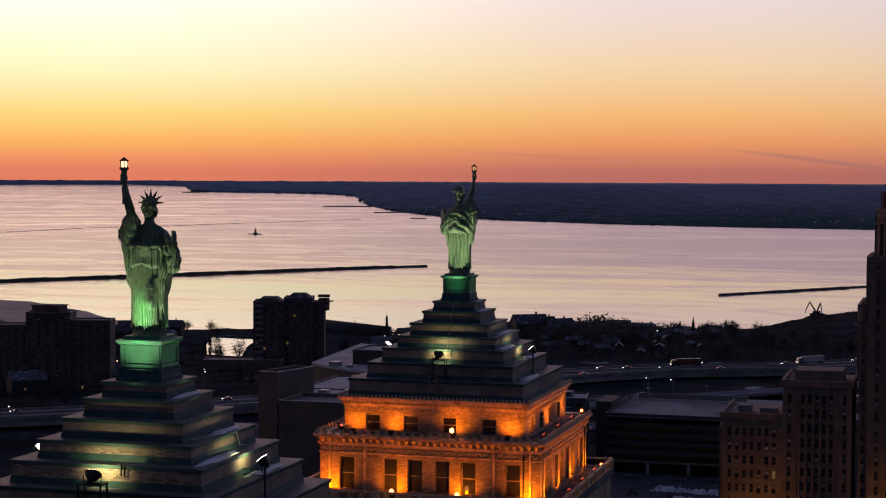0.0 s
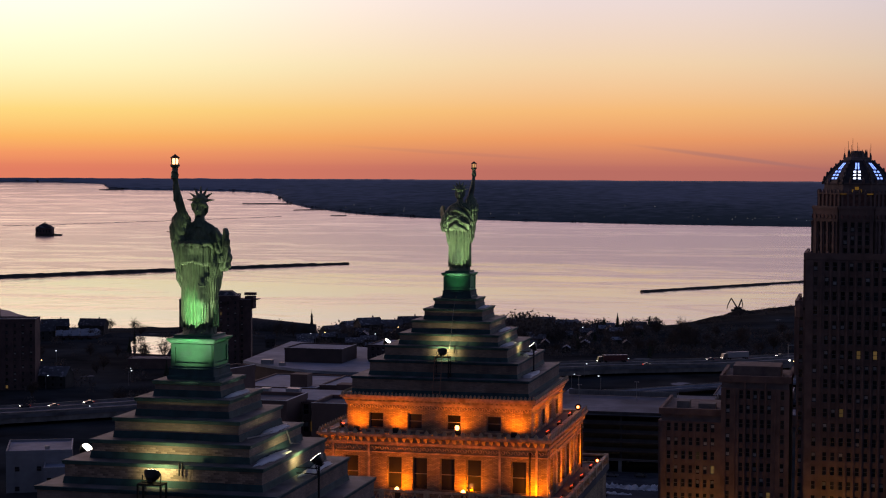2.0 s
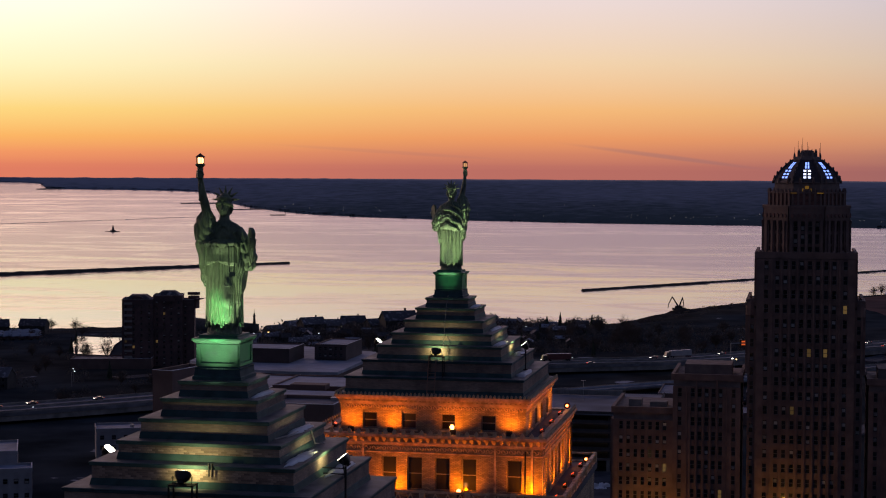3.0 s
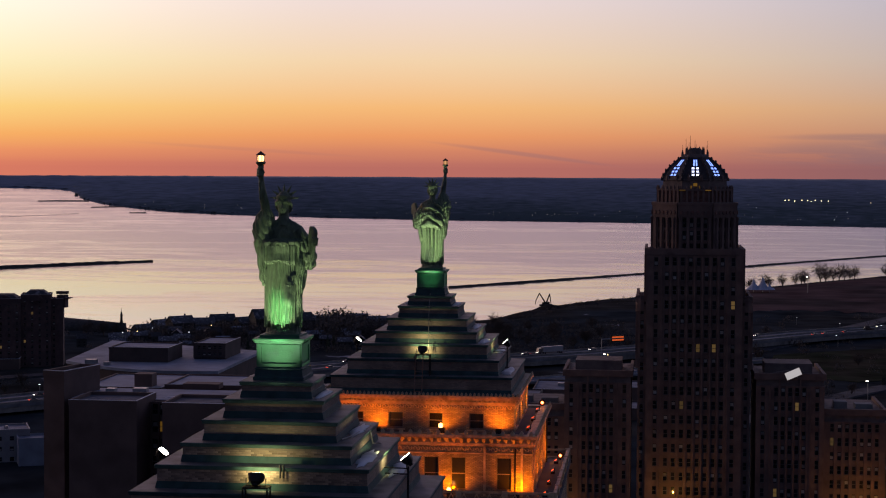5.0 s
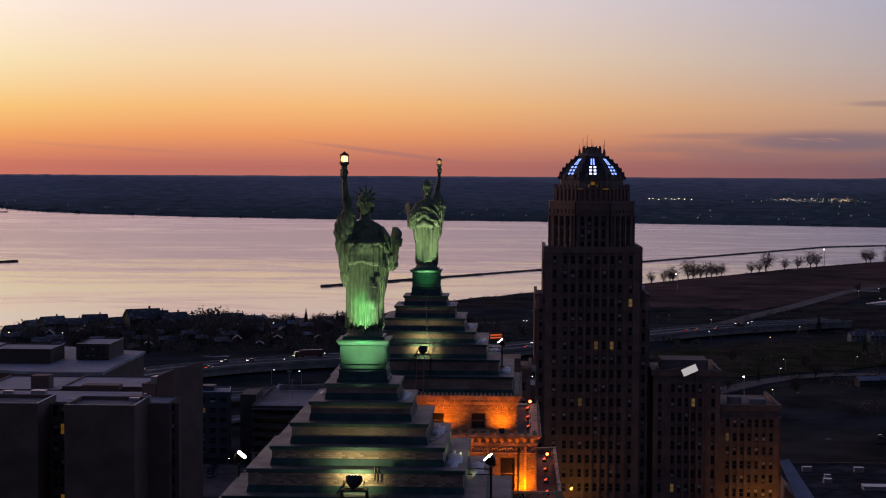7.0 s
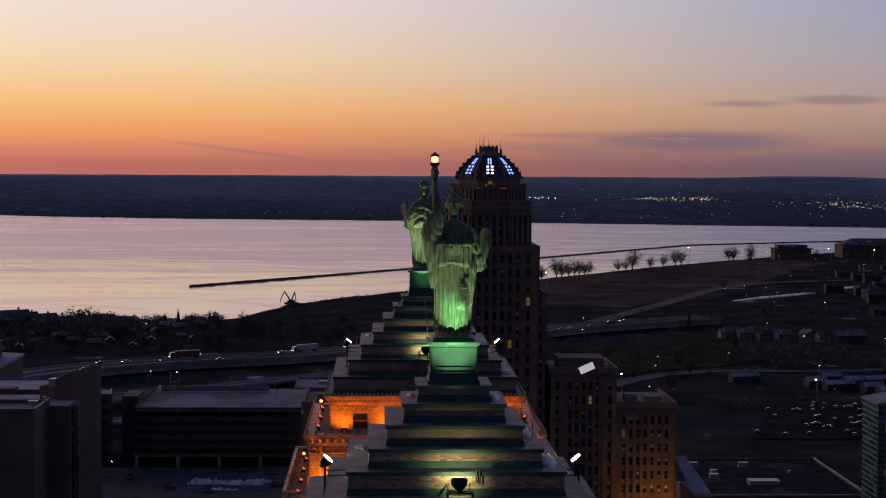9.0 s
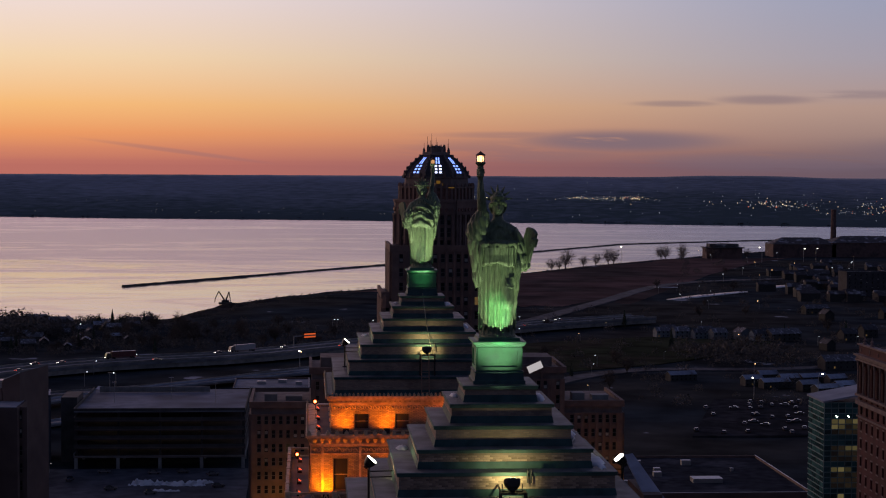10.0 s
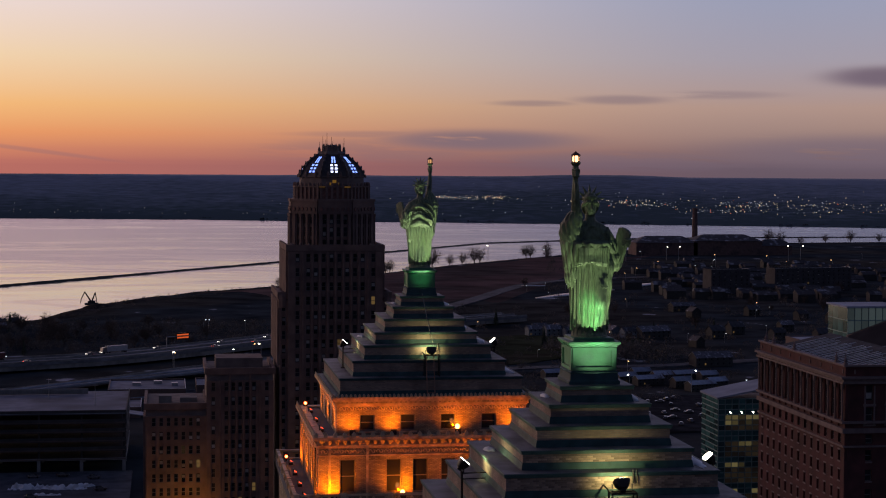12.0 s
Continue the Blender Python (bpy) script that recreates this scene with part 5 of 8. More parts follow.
    # round-shouldered tiled dome with lit ribs
    prof = [(116.1, 7.6), (117.2, 7.25), (118.2, 6.65), (119.2, 5.8), (120.2, 4.75), (121.0, 3.8), (121.4, 3.3)]
    TILE = material("dark_glazed_tile", (0.05, 0.036, 0.036), 0.5, 0.0, 0.4, 1.0, 0.3, 3.0)
    part("dome", Mb().frustum(0, cy, [(z, r / math.cos(oct_)) for z, r in prof], 8, turn=oct_), TILE, ch)
    for i in range(8):
        a = oct_ + math.pi / 4 * i
        part("dome_rib", Mb().tube([(r / math.cos(oct_) * math.cos(a), cy + r / math.cos(oct_) * math.sin(a), z) for z, r in prof], 0.24, 6), TILE, ch)
        for z, r in prof[:-1]:
            part("crocket", Mb().frustum(r / math.cos(oct_) * math.cos(a) * 1.03, cy + r / math.cos(oct_) * math.sin(a) * 1.03, [(z - 0.2, 0.25), (z + 0.35, 0.22), (z + 0.6, 0.05)], 5), TILE, ch)
    for i in range(8):
        a = -math.pi / 2 + math.pi / 4 * i
        ca, sa = math.cos(a), math.sin(a)
        for k in range(5):
            z = 117.1 + 0.76 * k
            h = 0.42 if k < 3 else 0.7
            wd, d0 = (0.3, 0.52) if k < 3 else (0.16, 0.3 if k == 3 else 0.26)
            for d in (-d0, d0):
                q = []
                for zz in (z, z + h):
                    rr = float(np.interp(zz, [p[0] for p in prof], [p[1] for p in prof])) + 0.06
                    for e in (d - wd, d + wd):
                        q.append((rr * ca - e * sa, cy + rr * sa + e * ca, zz))
                inner = [(x * 0.985, cy + (y - cy) * 0.985, zz) for x, y, zz in q]
                part("dome_light", Mb().rings([[q[0], q[1], q[3], q[2]], [inner[0], inner[1], inner[3], inner[2]]]), LAMP_PALE if k < 3 and i == 0 else LAMP_BLUE, ch)
    part("lantern", Mb().frustum(0, cy, [(121.2, 3.5), (122.1, 3.5), (122.2, 2.3), (123.0, 2.2), (123.1, 1.7), (123.5, 1.6), (123.7, 0.9)], 8, turn=oct_), STONE_DARK, ch)
    for i in range(12):
        a = 2 * math.pi * i / 12
        part("pinnacle", Mb().frustum(2.1 * math.cos(a), cy + 2.1 * math.sin(a), [(122.1, 0.25), (123.3, 0.2), (124.0, 0.04)], 5), STONE_DARK, ch)
    for i in range(8):
        a = oct_ + math.pi / 4 * i
        part("pinnacle", Mb().frustum(3.2 * math.cos(a), cy + 3.2 * math.sin(a), [(121.9, 0.3), (122.6, 0.25), (123.2, 0.05)], 5), STONE_DARK, ch)
    for x, h in ((-2.9, 3.4), (-2.1, 4.9), (-1.4, 4.0), (-1.1, 5.6), (0.0, 4.6), (0.3, 3.6), (2.8, 3.2), (3.0, 4.4)):
        part("antenna", Mb().tube([(x, cy, 120.6), (x, cy, 121.0 + h)], [0.09, 0.035], 5), BLACK, ch)
    # sodium spots added unseen, just below view, to light the lower walls
    spot("square_light", (19.0, 343.5, 41.5), (18.5, 352.5, 49), 1100, (1.0, 0.45, 0.06), 165, 1.0, 0.08)
    for x in (-13.7, 60.3):
        spot("square_light", (x + 2.5, 344, 36.5), (x + 1.5, 352.5, 44), 2250, (1.0, 0.42, 0.05), 150, 1.0, 0.08)
    return ch


city_hall()


# ---- plain city blocks ----
HOTELBRICK = material("rust_brick", (0.082, 0.026, 0.027), 0.85, 0.0, 0.3, 0.5, 0.2, 3.0, (0.066, 0.024, 0.023), 0.12, 0.5)
SLATE = material("dark_slate_roof", (0.045, 0.043, 0.048), 0.8, 0.0, 0.3, 0.6, 0.3, 3.0, (0.07, 0.068, 0.075), 0.3, 0.4, spec=0.1)
HOTELTRIM = material("pale_terracotta_trim", (0.165, 0.122, 0.122), 0.75, 0.0, 0.25, 0.6, 0.2, 3.0)
SIDING = material("house_siding", (0.036, 0.037, 0.037), 0.8, 0.0, 0.2, 0.5, random_value=0.3)
PALE_SIDING = material("pale_house_siding", (0.15, 0.18, 0.21), 0.8, 0.0, 0.2, 0.5, random_value=0.3)
SHINGLE = material("dark_shingles", (0.05, 0.048, 0.052), 0.85, 0.0, 0.4, 0.4, 0.0, 2.0, (0.28, 0.29, 0.32), 0.12, 0.25, random_value=0.4)
SNOWROOF = material("snow_dusted_roof", (0.1, 0.1, 0.112), 0.8, 0.0, 0.3, 0.2, 0.0, 2.0, (0.36, 0.35, 0.39), 0.5, 0.3, random_value=0.5)
TERRACEROOF = material("snowy_terrace_roof", (0.3, 0.35, 0.44), 0.8, 0.0, 0.3, 0.2, 0.0, 2.0, (0.1, 0.1, 0.11), 0.1, 0.4, random_value=0.3)
SLABBRICK = material("grey_brown_brick", (0.062, 0.058, 0.064), 0.85, 0.0, 0.25, 0.3, 0.0, 2.0, (0.045, 0.042, 0.048), 0.04, 0.5)
DARKBRICK = material("dark_brown_brick", (0.125, 0.078, 0.074), 0.85, 0.0, 0.25, 0.3, 0.0, 2.0, (0.075, 0.052, 0.052), 0.08, 0.5)


def block(parent, mat, cx, cy, w, d, z0, z1, roof=ROOF, turn=0.0, parapet=0.8):
    """A box of wall with its roof and parapet under a thing."""
    m = pose(cx, cy, 0, 0, 0, turn)
    part("block", Mb().box(-w / 2, w / 2, -d / 2, d / 2, z0, z1), mat, parent, at=m)
    part("roof", Mb().box(-w / 2 + 0.4, w / 2 - 0.4, -d / 2 + 0.4, d / 2 - 0.4, z1, z1 + 0.12), roof, parent, at=m)
    if parapet:
        p = Mb().box(-w / 2 - 0.1, w / 2 + 0.1, -d / 2 - 0.1, -d / 2 + 0.35, z1 - 0.3, z1 + parapet).box(-w / 2 - 0.1, w / 2 + 0.1, d / 2 - 0.35, d / 2 + 0.1, z1 - 0.3, z1 + parapet)
        p.box(-w / 2 - 0.1, -w / 2 + 0.35, -d / 2 + 0.35, d / 2 - 0.35, z1 - 0.3, z1 + parapet).box(w / 2 - 0.35, w / 2 + 0.1, -d / 2 + 0.35, d / 2 - 0.35, z1 - 0.3, z1 + parapet)
        rail = part("parapet", p, mat, parent, at=m)
        snow = Mb().box(-w / 2 - 0.05, w / 2 + 0.05, -d / 2 - 0.05, -d / 2 + 0.25, z1 + parapet, z1 + parapet + 0.08).box(w / 2 - 0.28, w / 2 + 0.04, -d / 2 + 0.3, d / 2 - 0.1, z1 + parapet, z1 + parapet + 0.09)
        part("snow_edge", snow, SNOW, rail, "line of old snow")
    return m


def rooftop_units(parent, spots, z):
    for x, y, w, d, h in spots:
        part("roof_unit", Mb().box(x - w / 2, x + w / 2, y - d / 2, y + d / 2, z, z + h), STEEL, parent)


def office_complex():
    """Blank brown precast blocks with deep window bays between."""
    rng = random.Random(3)
    o = thing("office_complex", "blank brown precast office blocks with snowy flat roofs", "building")
    block(o, PANEL, -95.7, 287, 14, 14, 8, 70.9)
    block(o, PANEL, -76.4, 287, 14, 14, 8, 70.7)
    block(o, PANEL, -86, 302, 42, 18, 8, 70.2, ROOF_PALE, parapet=0)
    block(o, PANEL, -109.0, 301, 5.0, 14, 8, 75.0, turn=-14)
    m = pose(-67.6, 310, 0, 0, 0, -14)
    part("stair_tower", Mb().box(-3.5, -0.3, -7.5, 7.5, 8, 72.4), PANEL, o, at=m)
    part("parapet", Mb().box(-3.6, -0.4, -7.6, -7.2, 72.4, 73.0).box(-3.6, -3.2, -7.2, 7.5, 72.4, 73.0), PANEL, o, at=m)
    part("roof_unit", Mb().box(-2.8, -1.4, -5, -2, 72.4, 74.2).box(-2.2, -1.0, 0, 3, 72.4, 73.6), STEEL, o, at=m)
    part("sloped_slab", Mb().rings([[(-0.1, -7.6, 8), (3.6, -7.6, 8), (3.6, 7.6, 8), (-0.1, 7.6, 8)], [(-0.1, -7.6, 74.6), (3.6, -7.6, 76.2), (3.6, 7.6, 76.2), (-0.1, 7.6, 74.6)]]), PANEL, o, at=m)
    part("snow_edge", Mb().rings([[(0.1, -7.5, 74.7), (3.4, -7.5, 76.13), (3.4, -6.9, 76.13), (0.1, -6.9, 74.7)], [(0.1, -7.5, 74.8), (3.4, -7.5, 76.24), (3.4, -6.9, 76.24), (0.1, -6.9, 74.8)]]), SNOW, o, "line of old snow", at=m)
    block(o, PANEL, -103, 330, 18, 26, 8, 69.4, ROOF_PALE, parapet=0.4)
    block(o, PANEL, -82, 330, 24, 20, 8, 69.8, ROOF_PALE, parapet=0.4)
    part("stair_head", Mb().box(-101, -97, 320, 324, 69.4, 72.4), PANEL, o)
    part("stair_head", Mb().box(-88, -80, 313, 317, 70.2, 71.3), PANEL, o)
    part("snow_patch", Mb().rings([[(-87.5, 296.5, 70.33), (-83, 296, 70.33), (-82.4, 297.6, 70.33), (-86.6, 298.2, 70.33)], [(-87, 296.8, 70.5), (-83.4, 296.4, 70.5), (-83, 297.4, 70.5), (-86.4, 297.9, 70.5)]]), SNOW, o)
    rooftop_units(o, [(-72, 292, 2, 1.4, 1.2), (-69.6, 291, 0.6, 0.6, 2.2), (-68.8, 291.4, 0.5, 0.5, 1.8), (-94, 301, 3, 2, 1.4), (-101, 303, 2, 2, 1.0)], 70.3)
    facade(o, PANEL, (-86.05, 290, 0), 0, [-1.6, 0, 1.6], 5.2, 20.0, 70.4, 14, 1.3, 2.2, lit=0.0, amber=0.12, rng=rng)
    facade(o, PANEL, (-66.3, 296, 0), 0, [-1.2, 1.2], 5.6, 20.0, 70.0, 14, 1.3, 2.0, lit=0.0, rng=rng)
    block(o, PANEL, -118, 275, 22, 14, 8, 44.0)
    block(o, DARKBRICK, -62, 262, 20, 18, 8, 48.0)
    return o


office_complex()


HALLBRICK = material("dark_hall_panel", (0.072, 0.052, 0.05), 0.8, 0.0, 0.2, 0.25, 0.2, 2.0, (0.055, 0.042, 0.041), 0.05, 0.5)


def arena():
    a = thing("low_hall", "low brown hall with a curved pale snowy roof", "building")
    edge = [(-199 + 62 * i / 14, 541 - 16 * math.sin(math.pi * i / 14) * 0.3 + 24 * (1 - i / 14) ** 2) for i in range(15)]
    poly = edge + [(-137, 610), (-205, 640)]
    part("wall", Mb().prism(poly, 8, 46.6), HALLBRICK, a)
    part("roof", Mb().prism([((x + 168) * 1.015 - 168, (y - 580) * 1.015 + 580) for x, y in poly], 46.6, 47.6), ROOF_PALE, a)
    block(a, HALLBRICK, -172, 574, 22, 20, 47.6, 52.4, ROOF_PALE, parapet=0.5)
    block(a, HALLBRICK, -149, 590, 12, 24, 47.6, 53.0, ROOF_PALE, parapet=0.5)
    facade(a, HALLBRICK, (-149, 577.8, 0), 0, [-4, -2, 0, 2, 4], 12, 48.0, 52.8, 2, 1.2, 1.2, rng=random.Random(1))
    rooftop_units(a, [(-187, 556, 4, 3, 1.6), (-180, 552, 2, 2, 1.2)], 47.6)


arena()


GARAGE_BAND = material("dark_weathered_concrete", (0.07, 0.064, 0.063), 0.85, 0.0, 0.3, 0.3, 0.2, 2.0, (0.05, 0.046, 0.045), 0.06, 0.5)


SNOWY_DECK = material("snow_dusted_deck", (0.23, 0.25, 0.30), 0.85, 0.0, 0.25, 0.2, 0.0, 2.0, (0.13, 0.14, 0.165), 0.05, 0.5, spec=0.1)


TUBE = glowing("dim_garage_tube", (1.0, 0.86, 0.62), 0.16, 0.3)


def garage():
    """Open parking decks with a pale snowy top level."""
    g = thing("parking_garage", "five-level concrete parking garage with snowy top deck", "building")
    x0, x1, y0, y1 = -92, -30.5, 587, 650
    slab_edge = PANEL
    for i in range(6):
        z = 12.5 + 3.3 * i
        slab = part("deck", Mb().box(x0, x1, y0 - 0.4, y1, z, z + 0.3), slab_edge if i < 5 else SNOWY_DECK, g)
        part("deck_rail", Mb().box(x0, x1, y0 - 0.25, y0, z - 0.25, z + (1.35 if i else 0.5)).box(x0 - 0.25, x0, y0, y1, z - 0.25, z + 1.35).box(x1, x1 + 0.25, y0, y1, z - 0.25, z + 1.35), CONCRETE if i == 0 else GARAGE_BAND, slab)
    for i in range(5):
        x = x0 + 0.6 + (x1 - x0 - 1.2) * i / 4
        part("column", Mb().box(x - 0.6, x + 0.6, y0 - 0.1, y0 + 0.9, 8, 12.4), CONCRETE, g)
        part("column", Mb().box(x - 0.35, x + 0.35, y0 + 2.0, y0 + 2.7, 12.4, 29.0), GARAGE_BAND, g)
        part("column", Mb().box(x - 0.45, x + 0.45, y0 + 22, y0 + 22.9, 8, 29.0), CONCRETE, g)
    part("core_wall", Mb().box(x0 + 0.5, x1 - 0.5, y1 - 1, y1, 8, 29), CONCRETE, g)
    # ramp up the back and stair head
    r = Mb().rings([[(x0, 652, 29.3), (x0, 662, 29.3), (x0, 662, 29.0), (x0, 652, 29.0)], [(x1 + 25, 652, 16.3), (x1 + 25, 662, 16.3), (x1 + 25, 662, 16.0), (x1 + 25, 652, 16.0)]])
    part("ramp", r, ROOF_PALE, g)
    for i in range(40):
        x = x0 + 4 + 1.0 * i
        part("baluster", Mb().box(x, x + 0.3, 640, 640.4, 29.5, 31.2), CONCRETE, g)
    part("ramp_wall", Mb().box(x0 + 3, x0 + 46, 640.4, 640.8, 29.5, 31.6), CONCRETE, g)
    part("stair_head", Mb().box(-99, -93, 604, 622, 8, 32.2), GARAGE_BAND, g)
    for i, (x, z) in enumerate(((-80, 14.6), (-68, 17.9), (-55, 21.2), (-44, 17.9), (-62, 24.5), (-75, 27.8), (-50, 14.6), (-38, 21.2), (-86, 21.2), (-40, 27.8))):
        part("deck_light", Mb().box(x, x + 2.6, 592, 592.2, z + 0.62, z + 0.74), TUBE, g)
    for i in range(5):
        d = bpy.data.lights.new("deck_tube", "AREA")
        d.shape, d.size, d.size_y, d.energy, d.color = "RECTANGLE", 54.0, 0.5, 20.0, (1.0, 0.9, 0.75)
        new("deck_tube", d).matrix_basis = pose((x0 + x1) / 2, 603, 12.2 + 3.3 * i)
    for x, y in ((-80, 610), (-60, 625), (-42, 606), (-85, 640)):
        part("light_pole", Mb().tube([(x, y, 29.4), (x, y, 37.0)], [0.12, 0.07], 6).box(x - 0.9, x + 0.9, y - 0.15, y + 0.15, 37.0, 37.15), STEEL, g)


garage()


def side_office():
    """Mid-rise office beside the garage: window bands in front, glazed end wall."""
    rng = random.Random(19)
    o = thing("side_office", "blue-grey mid-rise office with snowy roof beside a garage", "building")
    clad = material("blue_grey_cladding", (0.075, 0.082, 0.105), 0.6, 0.0, 0.25, 0.3)
    block(o, clad, -112.5, 611, 17, 17, 8, 32.6, ROOF_PALE, 8, 0.5)
    m = pose(-112.5, 611, 0, 0, 0, 8)
    f = m @ Vector((0, -8.5, 0))
    facade(o, clad, (f.x, f.y, 0), 8, [-6, -2, 2, 6], 17, 9.0, 32.0, 6, 2.6, 1.9, recess=0.35, lit=0.08, rng=rng)
    f = m @ Vector((8.5, 0, 0))
    facade(o, clad, (f.x, f.y, 0), 98, [-5.4, -1.8, 1.8, 5.4], 17, 9.0, 32.0, 6, 2.9, 2.6, recess=0.25, lit=0.06, rng=rng)
    part("plant_room", Mb().box(-116, -110, 610, 616, 32.7, 34.6), clad, o)


side_office()
b = thing("low_roofs", "low commercial buildings with snowy flat roofs", "building")
for cx, cy, w, d, z in ((-25, 800, 36, 40, 13), (15, 800, 34, 30, 14), (-40, 740, 26, 30, 12), (-5, 735, 30, 26, 12.5)):
    block(b, PANEL, cx, cy, w, d, 7.5, z, SNOWY_DECK)
rooftop_units(b, [(-30, 800, 4, 3, 1.5), (-20, 806, 4, 3, 1.5), (-12, 798, 3, 3, 1.5), (10, 800, 4, 3, 1.2)], 13.1)


def hotel():
    """Old rust-brick hotel: colonnaded top storeys, pale bands, finials on the cornice."""
    rng = random.Random(8)
    h = thing("brick_hotel", "tall rust brick hotel with pale terracotta colonnade top", "building", (0, 0, 0.5))
    x0, y0, y1, top = 94.7, 214.7, 258.0, 86.4
    part("core", Mb().box(x0 + 0.6, x0 + 40, y0 + 0.6, y1, 8, top - 2), HOTELBRICK, h)
    cy, w = (y0 + y1) / 2, y1 - y0
    cols = [-w / 2 + 2.2 + (w - 4.4) * i / 12 for i in range(13)]
    # long side
    wall = facade(h, HOTELBRICK, (x0 + 0.6, cy, 0), -90, cols, w, 10.0, 72.2, 19, 1.0, 1.7, recess=0.5, lit=0.02, rng=rng, flush=True)
    lintel = Mb().box(-0.62, 0.62, -0.58, -0.5, 0, 0.26).mesh("lintel", HOTELTRIM)
    floor_h = 62.2 / 19
    for r in range(12, 19):
        for c in cols:
            z = 10.0 + r * floor_h + 0.9
            part("lintel", lintel, None, wall, at=(c, 0, z + 1.72))
            part("lintel", lintel, None, wall, at=(c, 0, z - 0.28))
    facade(h, HOTELBRICK, (x0 + 0.6, cy, 0), -90, cols, w, 72.5, 74.6, 1, 1.3, 1.5, recess=0.5, rng=rng, sill=0.3, flush=True)
    facade(h, HOTELBRICK, (x0 + 0.6, cy, 0), -90, cols, w, 75.4, 82.8, 1, 1.9, 5.2, recess=0.45, lit=0.0, rng=rng, sill=1.6)
    for i in range(14):
        y = y0 + 0.6 + (w - 1.2) * i / 13
        part("column", Mb().frustum(x0 - 0.15, y, [(76.6, 0.3), (77.0, 0.19), (81.7, 0.16), (81.9, 0.28), (82.8, 0.34)], 8), HOTELTRIM, h)
    for z, t, o in ((72.2, 0.3, 0.2), (74.6, 0.8, 0.4), (76.2, 0.4, 0.55), (82.8, 0.35, 0.6), (83.15, 0.5, 0.35), (83.65, 0.35, 0.9)):
        part("band", Mb().box(x0 - o, x0 + 0.7, y0 - o, y1, z, z + t).box(x0 + 0.7, x0 + 40, y0 - o, y0 + 0.7, z, z + t), HOTELTRIM, h)
    part("attic", Mb().box(x0 + 0.2, x0 + 0.8, y0 + 0.2, y1, 84.0, 85.6).box(x0 + 0.8, x0 + 40, y0 + 0.2, y0 + 0.8, 84.0, 85.6), HOTELBRICK, h)
    part("cornice", Mb().box(x0 - 0.2, x0 + 0.9, y0 - 0.2, y1, 85.6, 85.9).box(x0 + 0.9, x0 + 40, y0 - 0.2, y0 + 0.9, 85.6, 85.9), HOTELTRIM, h)
    block_mesh = Mb().box(-0.12, 0.12, -0.14, 0, 0, 0.7).mesh("panel", HOTELTRIM)
    for i in range(9):
        part("panel", block_mesh, None, h, at=pose(x0 + 0.2, y0 + 1.2 + (w - 2.4) * i / 8, 84.4, 0, 0, -90))
    for i in range(7):
        part("panel", block_mesh, None, h, at=pose(x0 + 1.8 + 5.6 * i, y0 + 0.2, 84.4))
    finial = Mb().frustum(0, 0, [(0, 0.42), (0.35, 0.42), (0.4, 0.22), (0.8, 0.34), (1.1, 0.14), (1.8, 0.05)], 8).mesh("finial", HOTELTRIM)
    for y in (y0 + 0.5, y0 + 4.6, y0 + 25.0, y0 + 36.0, y0 + 40.3):
        part("finial", finial, None, h, at=(x0 + 0.3, y, 85.9))
    for i in range(1, 6):
        part("finial", finial, None, h, at=(x0 + 0.3 + 7.2 * i, y0 + 0.3, 85.9))
    # end face
    fx = x0 + 20.3
    ends = [-15.9 + 3.7 * i for i in range(10)]
    wall = facade(h, HOTELBRICK, (fx, y0 + 0.6, 0), 0, ends, 40, 10.0, 72.2, 19, 1.2, 1.9, recess=0.5, lit=0.03, rng=rng, flush=True)
    for r in range(14, 19):
        for c in ends[:5]:
            part("lintel", lintel, None, wall, at=(c, 0, 10.0 + r * floor_h + 0.62))
    facade(h, HOTELBRICK, (fx, y0 + 0.6, 0), 0, ends, 40, 72.5, 74.6, 1, 1.2, 1.5, recess=0.5, lit=0.0, rng=rng, sill=0.3, flush=True)
    wall = facade(h, HOTELBRICK, (fx, y0 + 0.6, 0), 0, ends, 40, 75.4, 82.8, 2, 1.3, 2.5, recess=0.5, lit=0.0, rng=rng, flush=True)
    for c in ends[:5]:
        part("window_surround", Mb().box(-0.95, -0.68, -0.62, -0.5, 0, 6.4).box(0.68, 0.95, -0.62, -0.5, 0, 6.4).box(-1.1, 1.1, -0.66, -0.5, -0.3, 0).box(-1.1, 1.1, -0.66, -0.5, 3.0, 3.4), HOTELTRIM, wall, at=(c, 0, 76.0))
    # pitched roof with old snow lying between its seams
    part("roof", Mb().rings([[(x0 + 0.9, y0 + 0.9, 84.1), (x0 + 14, y0 + 0.9, 84.1), (x0 + 14, y1, 84.1), (x0 + 0.9, y1, 84.1)], [(x0 + 0.9, y0 + 0.9, 84.3), (x0 + 14, y0 + 0.9, 87.1), (x0 + 14, y1, 87.1), (x0 + 0.9, y1, 84.3)]]), SLATE, h)
    part("roof", Mb().box(x0 + 14, x0 + 40, y0 + 0.9, y1, 84.1, 84.4), ROOF, h)
    for i in range(26):
        y = y0 + 1.6 + 1.5 * i + rng.uniform(-0.3, 0.3)
        d = rng.uniform(0.05, 0.16)
        u0, u1 = 1.2 + rng.uniform(0, 2.5), 13.5 - rng.uniform(0, 4)
        z0, z1 = 84.3 + (u0 - 0.9) * 0.2137, 84.3 + (u1 - 0.9) * 0.2137
        part("snow_strip", Mb().rings([[(x0 + u0, y, z0), (x0 + u1, y, z1), (x0 + u1, y + d, z1), (x0 + u0, y + d, z0)], [(x0 + u0, y, z0 + 0.12), (x0 + u1, y, z1 + 0.12), (x0 + u1, y + d, z1 + 0.12), (x0 + u0, y + d, z0 + 0.12)]]), SNOW, h)


